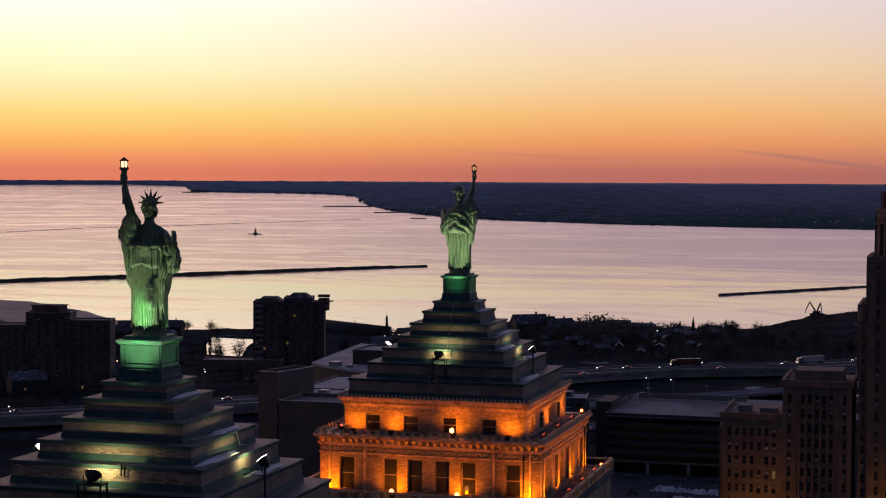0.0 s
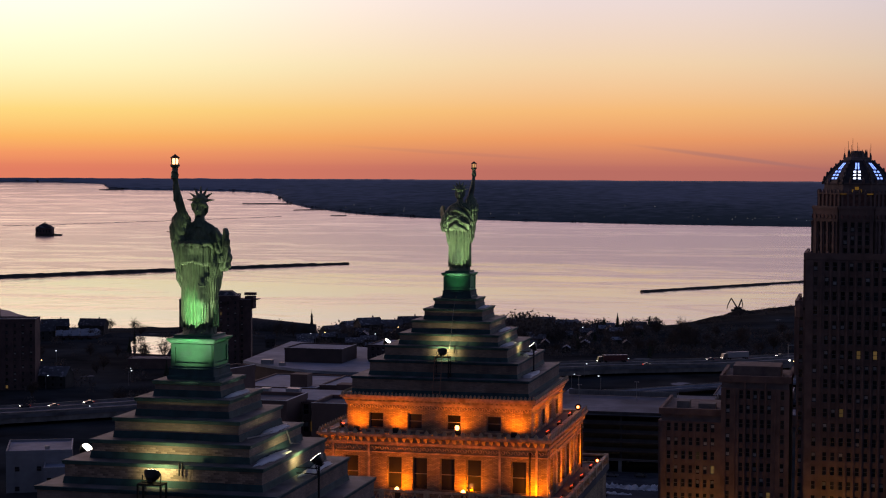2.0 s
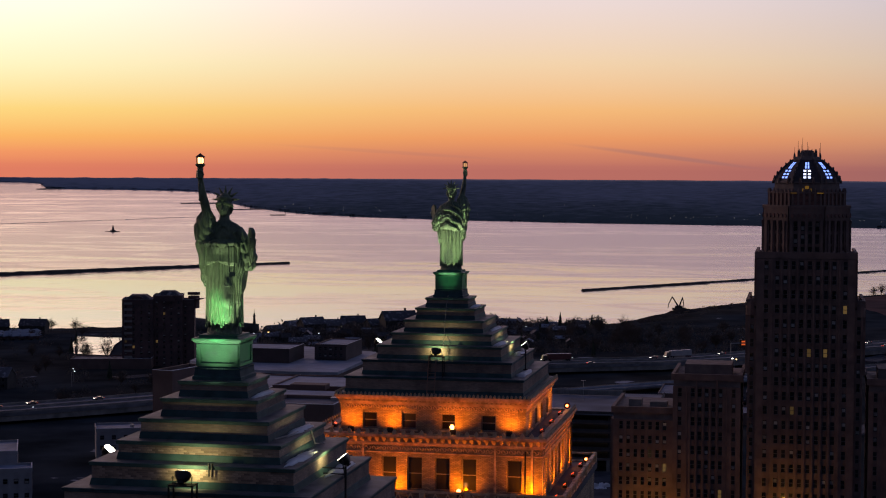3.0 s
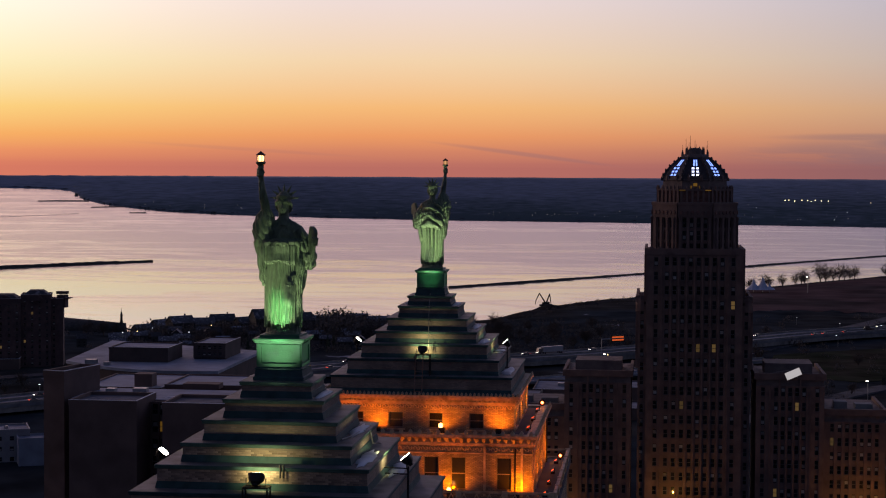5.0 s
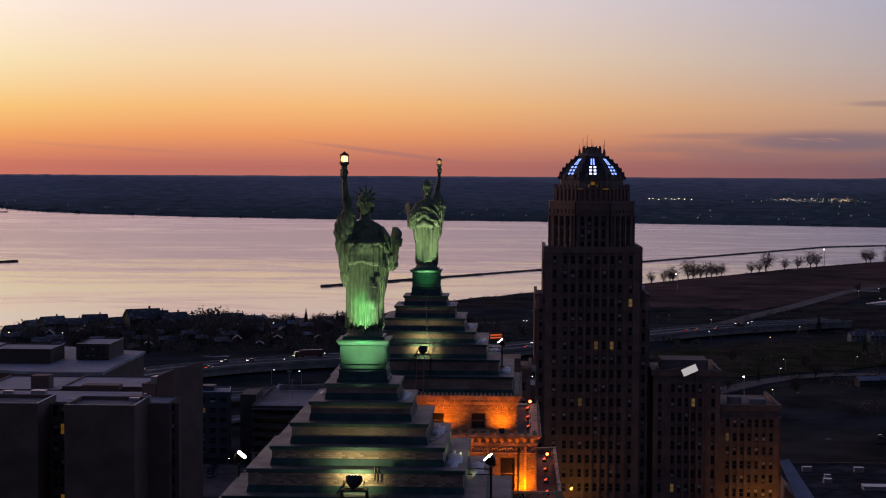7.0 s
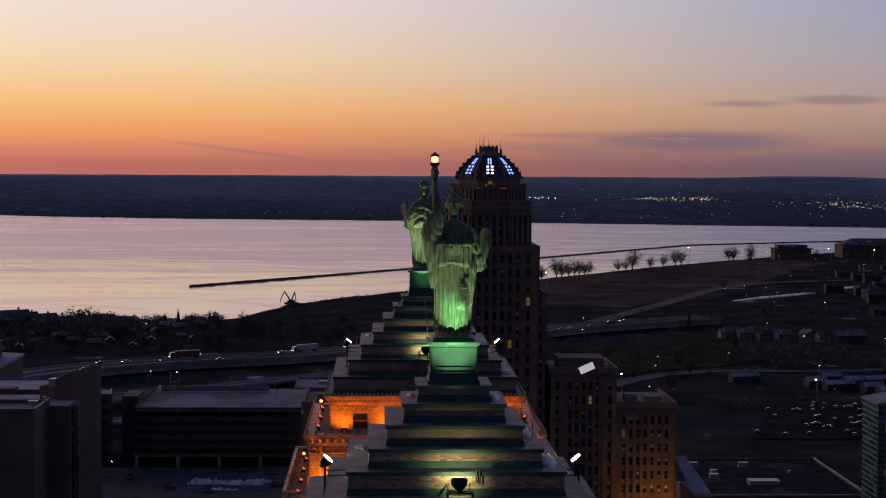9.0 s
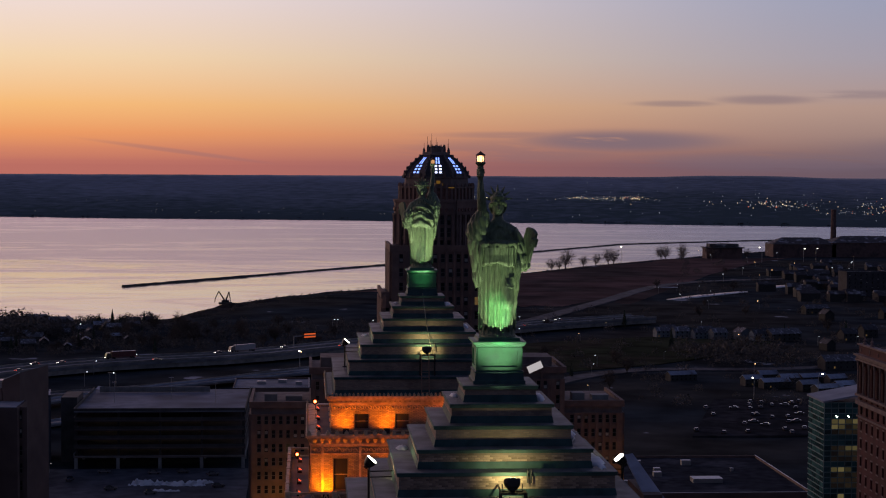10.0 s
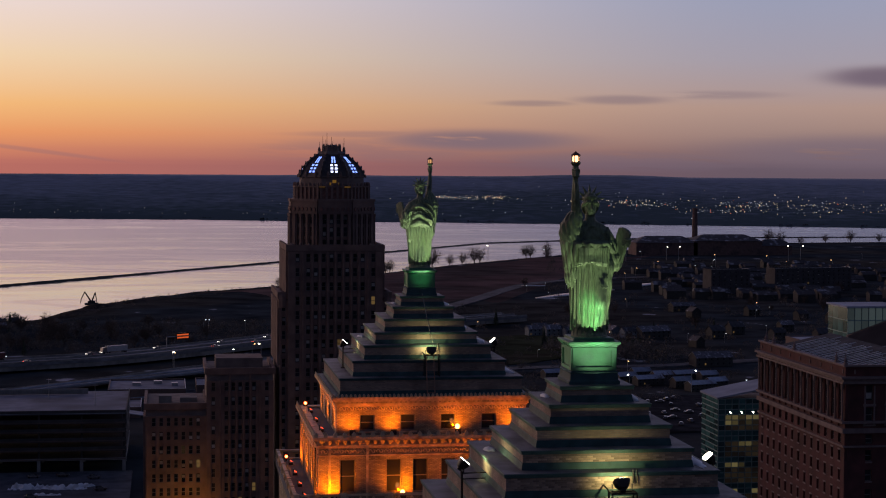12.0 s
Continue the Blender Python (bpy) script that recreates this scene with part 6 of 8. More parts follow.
hotel()


def glass_block(name, label, x0, x1, y0, y1, z0, z1, cols, rows, lit, sloped=0.0, lamp=None, dim=(), dim_from=0):
    """Curtain-walled building of panes in a pale grid."""
    rng = random.Random(21)
    g = thing(name, label, "building")
    part("core", Mb().box(x0 + 0.6, x1 - 0.6, y0 + 0.6, y1, z0, z1 - 0.3), PANEL, g)
    pw, ph = (x1 - x0) / cols, (z1 - z0) / rows
    pane = Mb().box(0.06, pw - 0.06, 0, 0.06, 0.08, ph - 0.08)
    kinds = {"dark": pane.mesh("pane", TEALGLASS), "lit": pane.mesh("pane", lamp or glowing("lit_office_glass", (1.0, 0.8, 0.32), 0.11, 0.2)), "dim": pane.mesh("pane", glowing("dim_office_glass", (1.0, 0.7, 0.36), 0.014, 0.1))}
    for r in range(rows):
        for c in range(cols):
            part("pane", kinds["lit" if (r, c) in lit else ("dim" if dim_from <= c and r in dim else "dark")], None, g, at=(x0 + c * pw, y0 + 0.1, z0 + r * ph))
    n = max(2, int((y1 - y0) / 3))
    pd = (y1 - y0) / n
    side = Mb().box(0, 0.06, 0.06, pd - 0.06, 0.08, ph - 0.08).mesh("pane", TEALGLASS)
    for r in range(rows):
        for c in range(n):
            part("pane", side, None, g, at=(x0 + 0.1, y0 + c * pd, z0 + r * ph))
    for r in range(rows + 1):
        part("transom", Mb().box(x0, x1, y0, y0 + 0.2, z0 + r * ph - 0.1, z0 + r * ph + 0.1).box(x0, x0 + 0.2, y0 + 0.2, y1, z0 + r * ph - 0.1, z0 + r * ph + 0.1), MULLION, g)
    for c in range(cols + 1):
        x = min(x0 + c * pw, x1 - 0.12)
        part("mullion", Mb().box(x, x + 0.12, y0 - 0.05, y0 + 0.1, z0, z1), MULLION, g)
    part("roof", Mb().rings([[(x0 - 0.4, y0 - 0.4, z1), (x1, y0 - 0.4, z1 + sloped), (x1, y1, z1 + sloped), (x0 - 0.4, y1, z1)], [(x0 - 0.4, y0 - 0.4, z1 + 0.4), (x1, y0 - 0.4, z1 + sloped + 0.4), (x1, y1, z1 + sloped + 0.4), (x0 - 0.4, y1, z1 + 0.4)]]), ROOF_PALE, g)
    return g


LITS = {(r, c) for r, cs in ((29, range(1, 15)), (28, (1, 2, 4, 7, 8)), (24, (3, 4, 9)), (20, (1, 2, 3, 6, 7, 10)), (15, (2, 5, 6)), (9, (6, 7))) for c in cs}
DIM = [r for r in range(33) if r % 5 in (2, 3, 4) and r < 31]
glass = glass_block("glass_building", "teal glass curtain-wall building, some floors lit", 108.7, 133.0, 327.0, 340.0, 26.0, 66.0, 15, 33, LITS, 4.5, None, DIM, 1)
for x in (111.6, 114.3, 117.0, 118.9):
    part("office_lamp", Mb().box(-0.28, 0.28, 0, 0.05, -0.11, 0.11), LAMP_WHITE, glass, at=pose(x, 327.03, 62.9, 0, 55, 0))
# every pavilion pane is given a faint glow to look pale
glass_block("glass_pavilion", "pale glass pavilion above a brick plinth", 133.0, 146.0, 311.0, 323.0, 79.6, 88.0, 8, 3, {(r, c) for r in range(3) for c in range(8)}, 0.0, glowing("glowing_pavilion_glass", (0.6, 0.8, 0.82), 0.055, 0.5))
p = thing("brick_plinth", "brown brick block under a glass pavilion", "building")
block(p, PANEL, 141, 321, 28, 26, 8, 79.4, ROOF_PALE, parapet=0.3)
part("ramp_wall", Mb().rings([[(132.6, 309.5, 79.3), (149, 309.5, 79.3), (149, 310.8, 79.3), (132.6, 310.8, 79.3)], [(132.6, 309.5, 82.0), (149, 309.5, 87.6), (149, 310.8, 87.6), (132.6, 310.8, 82.0)]]), PANEL, p)


def flat_building(label, cx, cy, w, d, z1, mat=PANEL, roof=ROOF, units=(), turn=0.0, rows=0, cols=0, lit=0.03, seed=0, name="low_building"):
    b = thing(name, label, "building")
    block(b, mat, cx, cy, w, d, 6.5, z1, roof, turn)
    if rows:
        rng = random.Random(seed)
        m = pose(cx, cy, 0, 0, 0, turn) @ Vector((0, -d / 2, 0))
        facade(b, mat, (m.x, m.y, 0), turn, [-w / 2 + w * (i + 0.5) / cols for i in range(cols)], w, 7.5, z1 - 0.4, rows, min(1.6, w / cols * 0.5), 1.6, recess=0.3, lit=lit, rng=rng)
    rooftop_units(b, units, z1 + 0.1)
    return b


flat_building("wide low building with a dark flat roof and vents", 112, 471, 52, 66, 24.5, PANEL, material("dark_roof_felt", (0.042, 0.046, 0.055), 0.9, 0.0, 0.35, 0.25, 0.0, 2.0, (0.07, 0.076, 0.09), 0.06, 0.5, spec=0.0), [(96, 490, 3, 2, 1.6), (112, 490, 3, 2, 1.6), (100, 476, 2, 2, 1.6), (99, 470, 2.5, 2.5, 1.4), (124, 478, 1, 1, 1), (112, 460, 9, 5, 1.3), (86, 452, 1.5, 1.5, 2)])
flat_building("small pale rendered house with a snowy flat roof", -254, 508, 22, 26, 21.5, material("pale_render", (0.3, 0.3, 0.32), 0.8, 0.0, 0.15, 0.3), ROOF_PALE, [(-249, 503, 1.2, 1.2, 1.2)], 24, 2, 3, 0.0, 4, "pale_house")
flat_building("lower pale annex with a flat roof", -238, 494, 14, 12, 17.5, bpy.data.materials["pale_render"], ROOF_PALE, [], 24, 2, 4, 0.0, 4, "pale_annex")
w = thing("wedge_roof_hall", "hall with a steep snow-covered wedge roof", "building")
part("wall", Mb().box(67.2, 71.4, 324, 344, 8, 46), PANEL, w)
part("roof", Mb().rings([[(66.5, 346, 51), (68.6, 346, 51.4), (72.4, 322, 44), (68, 321, 43.6)], [(66.5, 346, 51.4), (68.6, 346, 51.8), (72.4, 322, 44.4), (68, 321, 44.0)]]), ROOF_PALE, w)
flat_building("pale rendered terrace with a flat snowy roof", -231, 580, 22, 16, 19.5, material("pale_render", (0.3, 0.3, 0.32), 0.8, 0.0, 0.15, 0.3), ROOF_PALE, [(-228, 580, 1.2, 1.2, 1.2)], 24, 3, 5, 0.0, 4, "pale_house")
flat_building("lower pale annex with a flat roof", -214, 574, 14, 12, 17.5, ROOF_PALE, ROOF_PALE, [], 24, 0, 0, 0.0, 4, "pale_annex")


def apartment_one():
    rng = random.Random(31)
    a = thing("apartment_block", "wide dark brick apartment block with stepped roofline", "building")
    o = (-405, 752)
    t = 17
    for dx, w, z, d in ((-22, 16, 40.5, 16), (-4, 22, 47, 18), (17, 20, 43.0, 16)):
        m = pose(o[0], o[1], 0, 0, 0, t) @ Vector((dx, 0, 0))
        block(a, DARKBRICK, m.x, m.y + 3, w, d, 6, z, ROOF, t, 0.6)
        f = pose(m.x, m.y + 3, 0, 0, 0, t) @ Vector((0, -d / 2, 0))
        facade(a, DARKBRICK, (f.x, f.y, 0), t, [-w / 2 + 2 + (w - 4) * i / max(1, int(w / 4) - 1) for i in range(int(w / 4))], w, 8, z - 1, int((z - 9) / 3.1), 1.3, 1.5, recess=0.3, lit=0.012, rng=rng)
    m = pose(o[0], o[1], 0, 0, 0, t) @ Vector((-3, 4, 0))
    part("lift_house", Mb().box(m.x - 9, m.x + 6, m.y - 4, m.y + 5, 47, 50.2), DARKBRICK, a)
    part("crown", Mb().box(m.x - 9.6, m.x + 6.6, m.y - 4.6, m.y + 5.6, 50.2, 50.7), DARKBRICK, a)
    return a


apartment_one()


def apartment_two():
    rng = random.Random(32)
    a = thing("apartment_tower", "dark red brick apartment tower with arched gables", "building")
    t = 16
    o = pose(-327, 890, 0, 0, 0, t)
    for dx, dy, w, d, z in ((-15.5, 0, 17, 20, 45.2), (1, 2, 16, 18, 47.2), (12, 4, 7, 14, 44.5)):
        c = o @ Vector((dx, dy, 0))
        block(a, DARKBRICK, c.x, c.y, w, d, 6, z, ROOF, t, 0.7)
        f = o @ Vector((dx, dy - d / 2, 0))
        facade(a, DARKBRICK, (f.x, f.y, 0), t, [-w / 2 + 2 + (w - 4) * i / max(1, int(w / 4) - 1) for i in range(int(w / 4))], w, 8, z - 2, int((z - 10) / 3.0), 1.3, 1.5, recess=0.3, lit=0.012, rng=rng)
    for dx, dy, w, d, z in ((-15.5, 0, 15, 18, 45.3), (1, 2, 14, 16, 47.3)):
        hip = Mb().rings([[(-w / 2, -d / 2, 0), (w / 2, -d / 2, 0), (w / 2, d / 2, 0), (-w / 2, d / 2, 0)], [(-w / 2 + 3.4, -d / 2 + 3.4, 2.6), (w / 2 - 3.4, -d / 2 + 3.4, 2.6), (w / 2 - 3.4, d / 2 - 3.4, 2.6), (-w / 2 + 3.4, d / 2 - 3.4, 2.6)]])
        c = o @ Vector((dx, dy, 0))
        part("roof", hip, SNOWROOF, a, at=pose(c.x, c.y, z, 0, 0, t))
    for dx, r in ((-15.5, 4.0), (1, 4.2)):
        c = o @ Vector((dx, -9.6, 0))
        g = Mb().rings([[(r * math.cos(math.pi * i / 10), y, 44.6 + r * 0.75 * math.sin(math.pi * i / 10)) for i in range(11)] for y in (-0.4, 0.6)])
        part("gable", g, DARKBRICK, a, at=pose(c.x, c.y, 0, 0, 0, t))
    for k in range(11):
        c = o @ Vector((-20.5, -10.6, 10 + 3.3 * k))
        part("balcony", Mb().box(-2.2, 2.2, -1.2, 0.4, 0, 0.25).box(-2.2, 2.2, -1.2, -1.05, 0.25, 1.2), CONCRETE, a, at=pose(c.x, c.y, c.z, 0, 0, t))
    c = o @ Vector((15, 2, 0))
    part("roof_post", Mb().box(c.x - 2.5, c.x + 2.5, c.y - 2.5, c.y + 2.5, 40, 47.0).box(c.x - 4.2, c.x + 4.8, c.y - 3.6, c.y + 3.6, 45.0, 45.5).box(c.x - 3, c.x + 3, c.y - 2, c.y + 2, 47.5, 49), DARKBRICK, a)


apartment_two()
flat_building("low hall with a snowy roof by the expressway", -352, 872, 44, 20, 13, PANEL, SNOWROOF, [], 15)

# ---- industrial waterside far to the right ----
f = thing("waterworks", "dark brick waterworks with gabled halls and tall chimney", "building")
for cx, w, d, z in ((610, 80, 40, 24), (690, 90, 40, 26), (755, 40, 30, 20)):
    z0 = land_z(cx, 2150) - 1
    part("hall", Mb().box(cx - w / 2, cx + w / 2, 2130, 2130 + d, z0, z), DARKBRICK, f)
    part("roof", Mb().rings([[(cx - w / 2 - 1, 2129, z), (cx + w / 2 + 1, 2129, z), (cx + w / 2 + 1, 2131 + d, z), (cx - w / 2 - 1, 2131 + d, z)], [(cx - w * 0.3, 2130 + d / 2, z + 8), (cx + w * 0.3, 2130 + d / 2, z + 8), (cx + w * 0.3, 2130.5 + d / 2, z + 8), (cx - w * 0.3, 2130.5 + d / 2, z + 8)]]), SHINGLE, f)
part("chimney", Mb().frustum(664, 2190, [(2, 4.6), (10, 4.2), (63, 3.2), (65.5, 3.6), (66.5, 3.6)], 14), DARKBRICK, f)
f = thing("filter_house", "dark flat-topped brick pump house by the water", "building")
part("hall", Mb().box(476, 520, 2085, 2110, 4, 21), DARKBRICK, f)
part("roof", Mb().box(474, 522, 2083, 2112, 21, 22).box(480, 516, 2088, 2106, 22, 26), SHINGLE, f)
for cx, cy, w in ((474, 1462, 38), (557, 1480, 78)):
    flat_building("long dark brick slab of flats, few windows lit", cx, cy, w, 16, 29, SLABBRICK, SNOWROOF, [], 10, 6, int(w / 5), 0.02, int(cx), "slab_block")


for pts, half in (([(294, 1409), (330, 1452), (380, 1505)], 3.2), ([(413, 1551), (436, 1580), (460, 1599)], 3.4), ([(311, 1561), (330, 1562)], 1.8)):
    rings = []
    for i, (x, y) in enumerate(pts):
        w = half * (0.5 if i in (0, len(pts) - 1) else 1.0)
        rings.append([(x - w * 2, y - w, land_z(x, y) + 0.3), (x - w * 2, y + w, land_z(x, y) + 0.9), (x + w * 2, y + w, land_z(x, y) + 0.9), (x + w * 2, y - w, land_z(x, y) + 0.3)])
    tagged(part("snow_bank", Mb().rings(rings), SNOW, smooth=True), "long strip of old snow on brown grass", "snow")


# ---- lake works ----
ROCK = material("wet_breakwater_rock", (0.06, 0.055, 0.05), 0.85, 0.0, 0.5, 0.3, 0.4, 0.6)


def breakwater(label, pts, half, h, seed):
    rng = random.Random(seed)
    rings = []
    for (xa, ya), (xb, yb) in zip(pts, pts[1:]):
        n = max(2, int(math.hypot(xb - xa, yb - ya) / 6))
        for i in range(n):
            k = i / n
            x, y = xa + (xb - xa) * k, ya + (yb - ya) * k
            d = Vector((yb - ya, xa - xb)).normalized()
            z = lake_z(math.hypot(x, y))
            e = half * rng.uniform(0.94, 1.06)
            t = h * rng.uniform(0.85, 1.12)
            rings.append([(x - d.x * e, y - d.y * e, z - 1), (x - d.x * e * 0.5, y - d.y * e * 0.5, z + t), (x + d.x * e * 0.5, y + d.y * e * 0.5, z + t * rng.uniform(0.8, 1.1)), (x + d.x * e, y + d.y * e, z - 1)])
    tagged(part("breakwater", Mb().rings(rings), ROCK), label, "breakwater")


breakwater("long dark rubble breakwater lying in the lake", [(-1500, 1000), (-941, 1632), (-632, 2062)], 5, 3.4, 1)
breakwater("low tapering tail of the rubble breakwater", [(-635, 2058), (-619, 2080), (-602, 2103)], 3.4, 2.3, 3)
breakwater("thin dark breakwater running out from the far shore", [(-187, 1690), (68, 2051), (470, 2657), (700, 2800), (889, 2870), (1250, 2890)], 3.2, 1.7, 2)
k = thing("water_intake", "dark water intake house with hipped roof standing in the lake", "building", (-1379, 2842, lake_z(3158)), turn=14)
part("base", Mb().frustum(0, 0, [(-1, 17), (2.4, 16.5), (2.6, 17.2), (3.4, 17.2)], 20), ROCK, k)
part("wall", Mb().box(-14, 14, -11, 11, 3.4, 12.5), DARKBRICK, k)
part("cornice", Mb().box(-14.6, 14.6, -11.6, 11.6, 12.5, 13.2), STONE_DARK, k)
part("roof", Mb().rings([[(-15.2, -12.2, 13.2), (15.2, -12.2, 13.2), (15.2, 12.2, 13.2), (-15.2, 12.2, 13.2)], [(-3.5, -0.4, 21.5), (3.5, -0.4, 21.5), (3.5, 0.4, 21.5), (-3.5, 0.4, 21.5)]]), SHINGLE, k)
part("chimney", Mb().box(-1, 1, -1, 1, 20.5, 23.5), DARKBRICK, k)
for x in (-10, -5, 0, 5, 10):
    part("window", Mb().box(x - 0.9, x + 0.9, -11.15, -11, 6, 10.2), GLASS, k)
part("landing", Mb().box(16, 30, -4, 4, -1, 2.6), ROCK, k)
k = thing("harbour_beacon", "small dark beacon tower on a low base", "lighthouse", (-1218, 3048, lake_z(3282)))
part("base", Mb().frustum(0, 0, [(-1, 6), (2.0, 5.4), (2.6, 5.4)], 12).box(-15, 13, -2.5, 2.5, -1, 1.0), ROCK, k)
part("tower", Mb().frustum(0, 0, [(2.6, 2.4), (7, 1.5), (7.3, 2.2), (7.9, 2.2), (8.0, 1.2), (10.2, 1.1), (12.5, 0.2)], 10), DARKBRICK, k)
# low spits off the far shore, and the broken edge of the drifting ice
for label, pts, w in (("low dark spit with bare trees off the far shore", [(-1420, 3984), (-1387, 4006), (-1350, 4018), (-1310, 4026)], 5), ("low dark spit at a far headland", [(-1900, 4240), (-1880, 4252), (-1850, 4275)], 5),
                      ("low dark shoal off the far shore", [(-1246, 3843), (-1210, 3868), (-1170, 3890)], 5), ("low dark reef in the far shallows", [(-1114, 3697), (-1098, 3703), (-1082, 3707)], 3)):
    rings = []
    for i, (x, y) in enumerate(pts):
        e, z = (w * 0.3 if i == 0 else w), lake_z(math.hypot(x, y))
        rings.append([(x, y - e * 3, z - 0.5), (x, y - e * 2, z + 0.9), (x, y + e * 2, z + 1.6), (x, y + e * 3, z - 0.5)])
    tagged(part("spit", Mb().rings(rings), ROCK), label, "spit")
ICE_EDGE = material("wet_ice_edge", (0.16, 0.15, 0.17), 0.7, 0.0, 0.3, 0.05)
rng = random.Random(91)
line = [(-1672, 2911), (-1607, 3124), (-1492, 3266), (-1347, 3458), (-1208, 3640)]
edge = Mb()
for (xa, ya), (xb, yb) in zip(line, line[1:]):
    for i in range(24):
        k = (i + rng.random() * 0.4) / 24
        x, y = xa + (xb - xa) * k, ya + (yb - ya) * k + rng.uniform(-9, 9)
        z = lake_z(math.hypot(x, y))
        w = rng.uniform(2, 6)
        edge.rings([[(x - w, y - 4, z - 0.3), (x - w * 0.8, y, z + 0.7), (x - w, y + 5, z - 0.3)], [(x + w, y - 2, z - 0.3), (x + w * 0.8, y + 2, z + 0.6), (x + w, y + 7, z - 0.3)]])
tagged(part("ice_edge", edge, ICE_EDGE), "broken line of ice floes lying across the lake", "ice", kind="stuff")
shelf = [(-1100, 1500), (-812, 1402), (-773, 1393), (-709, 1336), (-668, 1302), (-645, 1272), (-618, 1243), (-598, 1222), (-584, 1196), (-610, 1150), (-900, 1090), (-1200, 1200)]
tagged(part("ice_shelf", Mb().prism(shelf, -0.4, 0.12), material("grey_shore_ice", (0.27, 0.245, 0.275), 0.7, 0.0, 0.3, 0.02, 0.0, 2.0, (0.2, 0.18, 0.21), 0.006, 0.5, spec=0.25)), "flat sheet of grey ice along the harbour shore", "ice", kind="structure")
HULL = Mb().rings([[(-4.5, -1.2, 0), (2.5, -1.2, 0), (4.4, 0, 0.3), (2.5, 1.2, 0), (-4.5, 1.2, 0)], [(-4.7, -1.6, 1.5), (3, -1.6, 1.6), (5.4, 0, 1.9), (3, 1.6, 1.6), (-4.7, 1.6, 1.5)]]).mesh("hull", DARKBRICK)
COVER = Mb().rings([[(-4.7, -1.65, 1.5), (3, -1.65, 1.6), (5.4, 0, 1.9), (3, 1.65, 1.6), (-4.7, 1.65, 1.5)], [(-4.2, -0.15, 3.2), (1, -0.15, 3.4), (2.2, 0, 3.4), (1, 0.15, 3.4), (-4.2, 0.15, 3.2)]]).mesh("cover", ROOF_PALE)
for i in range(24):
    row, c = divmod(i, 8)
    x, y = -517 + 5.4 * c + 9 * row, 1040 + 1.8 * c - 20 * row
    k = thing("boat", "laid-up boat under a pale winter cover", "boat", (x, y, land_z(x, y) + 0.9), "boats laid up in the harbour yard", turn=62)
    part("hull", HULL, None, k)
    part("cover", COVER, None, k)
    part("cradle", Mb().box(-3, -2.6, -1, 1, -1.4, 0.1).box(2, 2.4, -1, 1, -1.4, 0.1), BLACK, k)
# mole with a slim light tower
k = thing("pier_light", "slim dark light tower on the end of a pier", "lighthouse", (-366, 1180, 1.0))
part("pier", Mb().rings([[(x, -w, -2), (x, -w * 0.7, z * 0.6), (x, -w * 0.2, z), (x, w * 0.4, z * 0.95), (x, w, -2)] for x, z, w in ((-78, 10.5, 20), (-58, 9.6, 18), (-38, 8.0, 15), (-20, 6.8, 11), (-6, 5.8, 7), (3, 5.3, 4))]), ROCK, k, smooth=True)
part("tower", Mb().frustum(0, 0, [(5.0, 1.4), (7, 1.0), (10.5, 0.8), (10.7, 1.2), (11.2, 1.2), (11.3, 0.7), (12.6, 0.6), (13.2, 0.2), (16, 0.1)], 8), BLACK, k)
# gantry cranes on the point
for x, y, s, wide, tw in ((-80, 1455, 0.66, 1.0, 8), (-76, 1458, 0.62, 0.34, 172)):
    k = thing("crane", "dark folded-arm crane standing on the point", "crane", (x, y, land_z(x, y)), "cranes on the point", turn=tw)
    part("base", Mb().box(-5 * s, 6 * s, -3, 3, 0, 1.6).box(-1, 2.5, -1.5, 1.5, 1.6, 3.4), ROCK, k)
    part("boom", Mb().tube([(1.5, 0, 3.2), (-5 * s * wide, 0, 16.5 * s), (-5.6 * s * wide, 0, 16.6 * s)], [0.7, 0.45, 0.45], 6), ROCK, k)
    part("jib", Mb().tube([(-5.2 * s * wide, 0, 16.6 * s), (-9.5 * s * wide, 0, 8 * s), (-10.5 * s * wide, 0, 1.5)], [0.45, 0.4, 0.25], 6), ROCK, k)
SOIL = material("dark_heaped_soil", (0.06, 0.055, 0.05), 0.95, 0.0, 0.4, 0.05, 0.0, 2.0, (0.09, 0.075, 0.065), 0.03, 0.6, spec=0.0)
rng = random.Random(62)
for i in range(9):
    a = -4.5 + 0.42 * i
    r = interp(NEAR, a) - rng.uniform(45, 120)
    x, y, w, h = r * math.sin(radians(a)), r * math.cos(radians(a)), rng.uniform(9, 19), rng.uniform(1.6, 4.0)
    rings = [[(x + w * (1 - t) ** 0.6 * math.cos(j * math.pi / 9) * rng.uniform(0.85, 1.15), y + w * 0.8 * (1 - t) ** 0.6 * math.sin(j * math.pi / 9) * rng.uniform(0.85, 1.15), land_z(x, y) - 1.5 + (h + 1.5) * t * rng.uniform(0.9, 1.05)) for j in range(18)] for t in (0, 0.3, 0.6, 0.85, 0.97)]
    tagged(part("soil_mound", Mb().rings(rings), SOIL, smooth=True), "low heap of dark soil on the point", "soil heap", "soil heaps on the point")
k = thing("white_tent", "pale peaked fabric pavilion by the shore trees", "tent", (107, 1557, land_z(107, 1557)))
FABRIC = material("pale_fabric", (0.5, 0.55, 0.68), 0.7, 0.0, 0.1, 0.2)
for dx, h, r in ((-5, 13, 7), (3, 15, 7), (9, 9, 5)):
    part("canopy", Mb().frustum(dx, 0, [(3.0, r), (4.5, r * 0.75), (h * 0.6, r * 0.3), (h, 0.15)], 10), FABRIC, k)
    part("mast", Mb().tube([(dx, 0, 0), (dx, 0, h + 1.5)], 0.2, 6), STEEL, k)
k = thing("pond", "small inlet of pale reflecting water", "water", kind="structure")
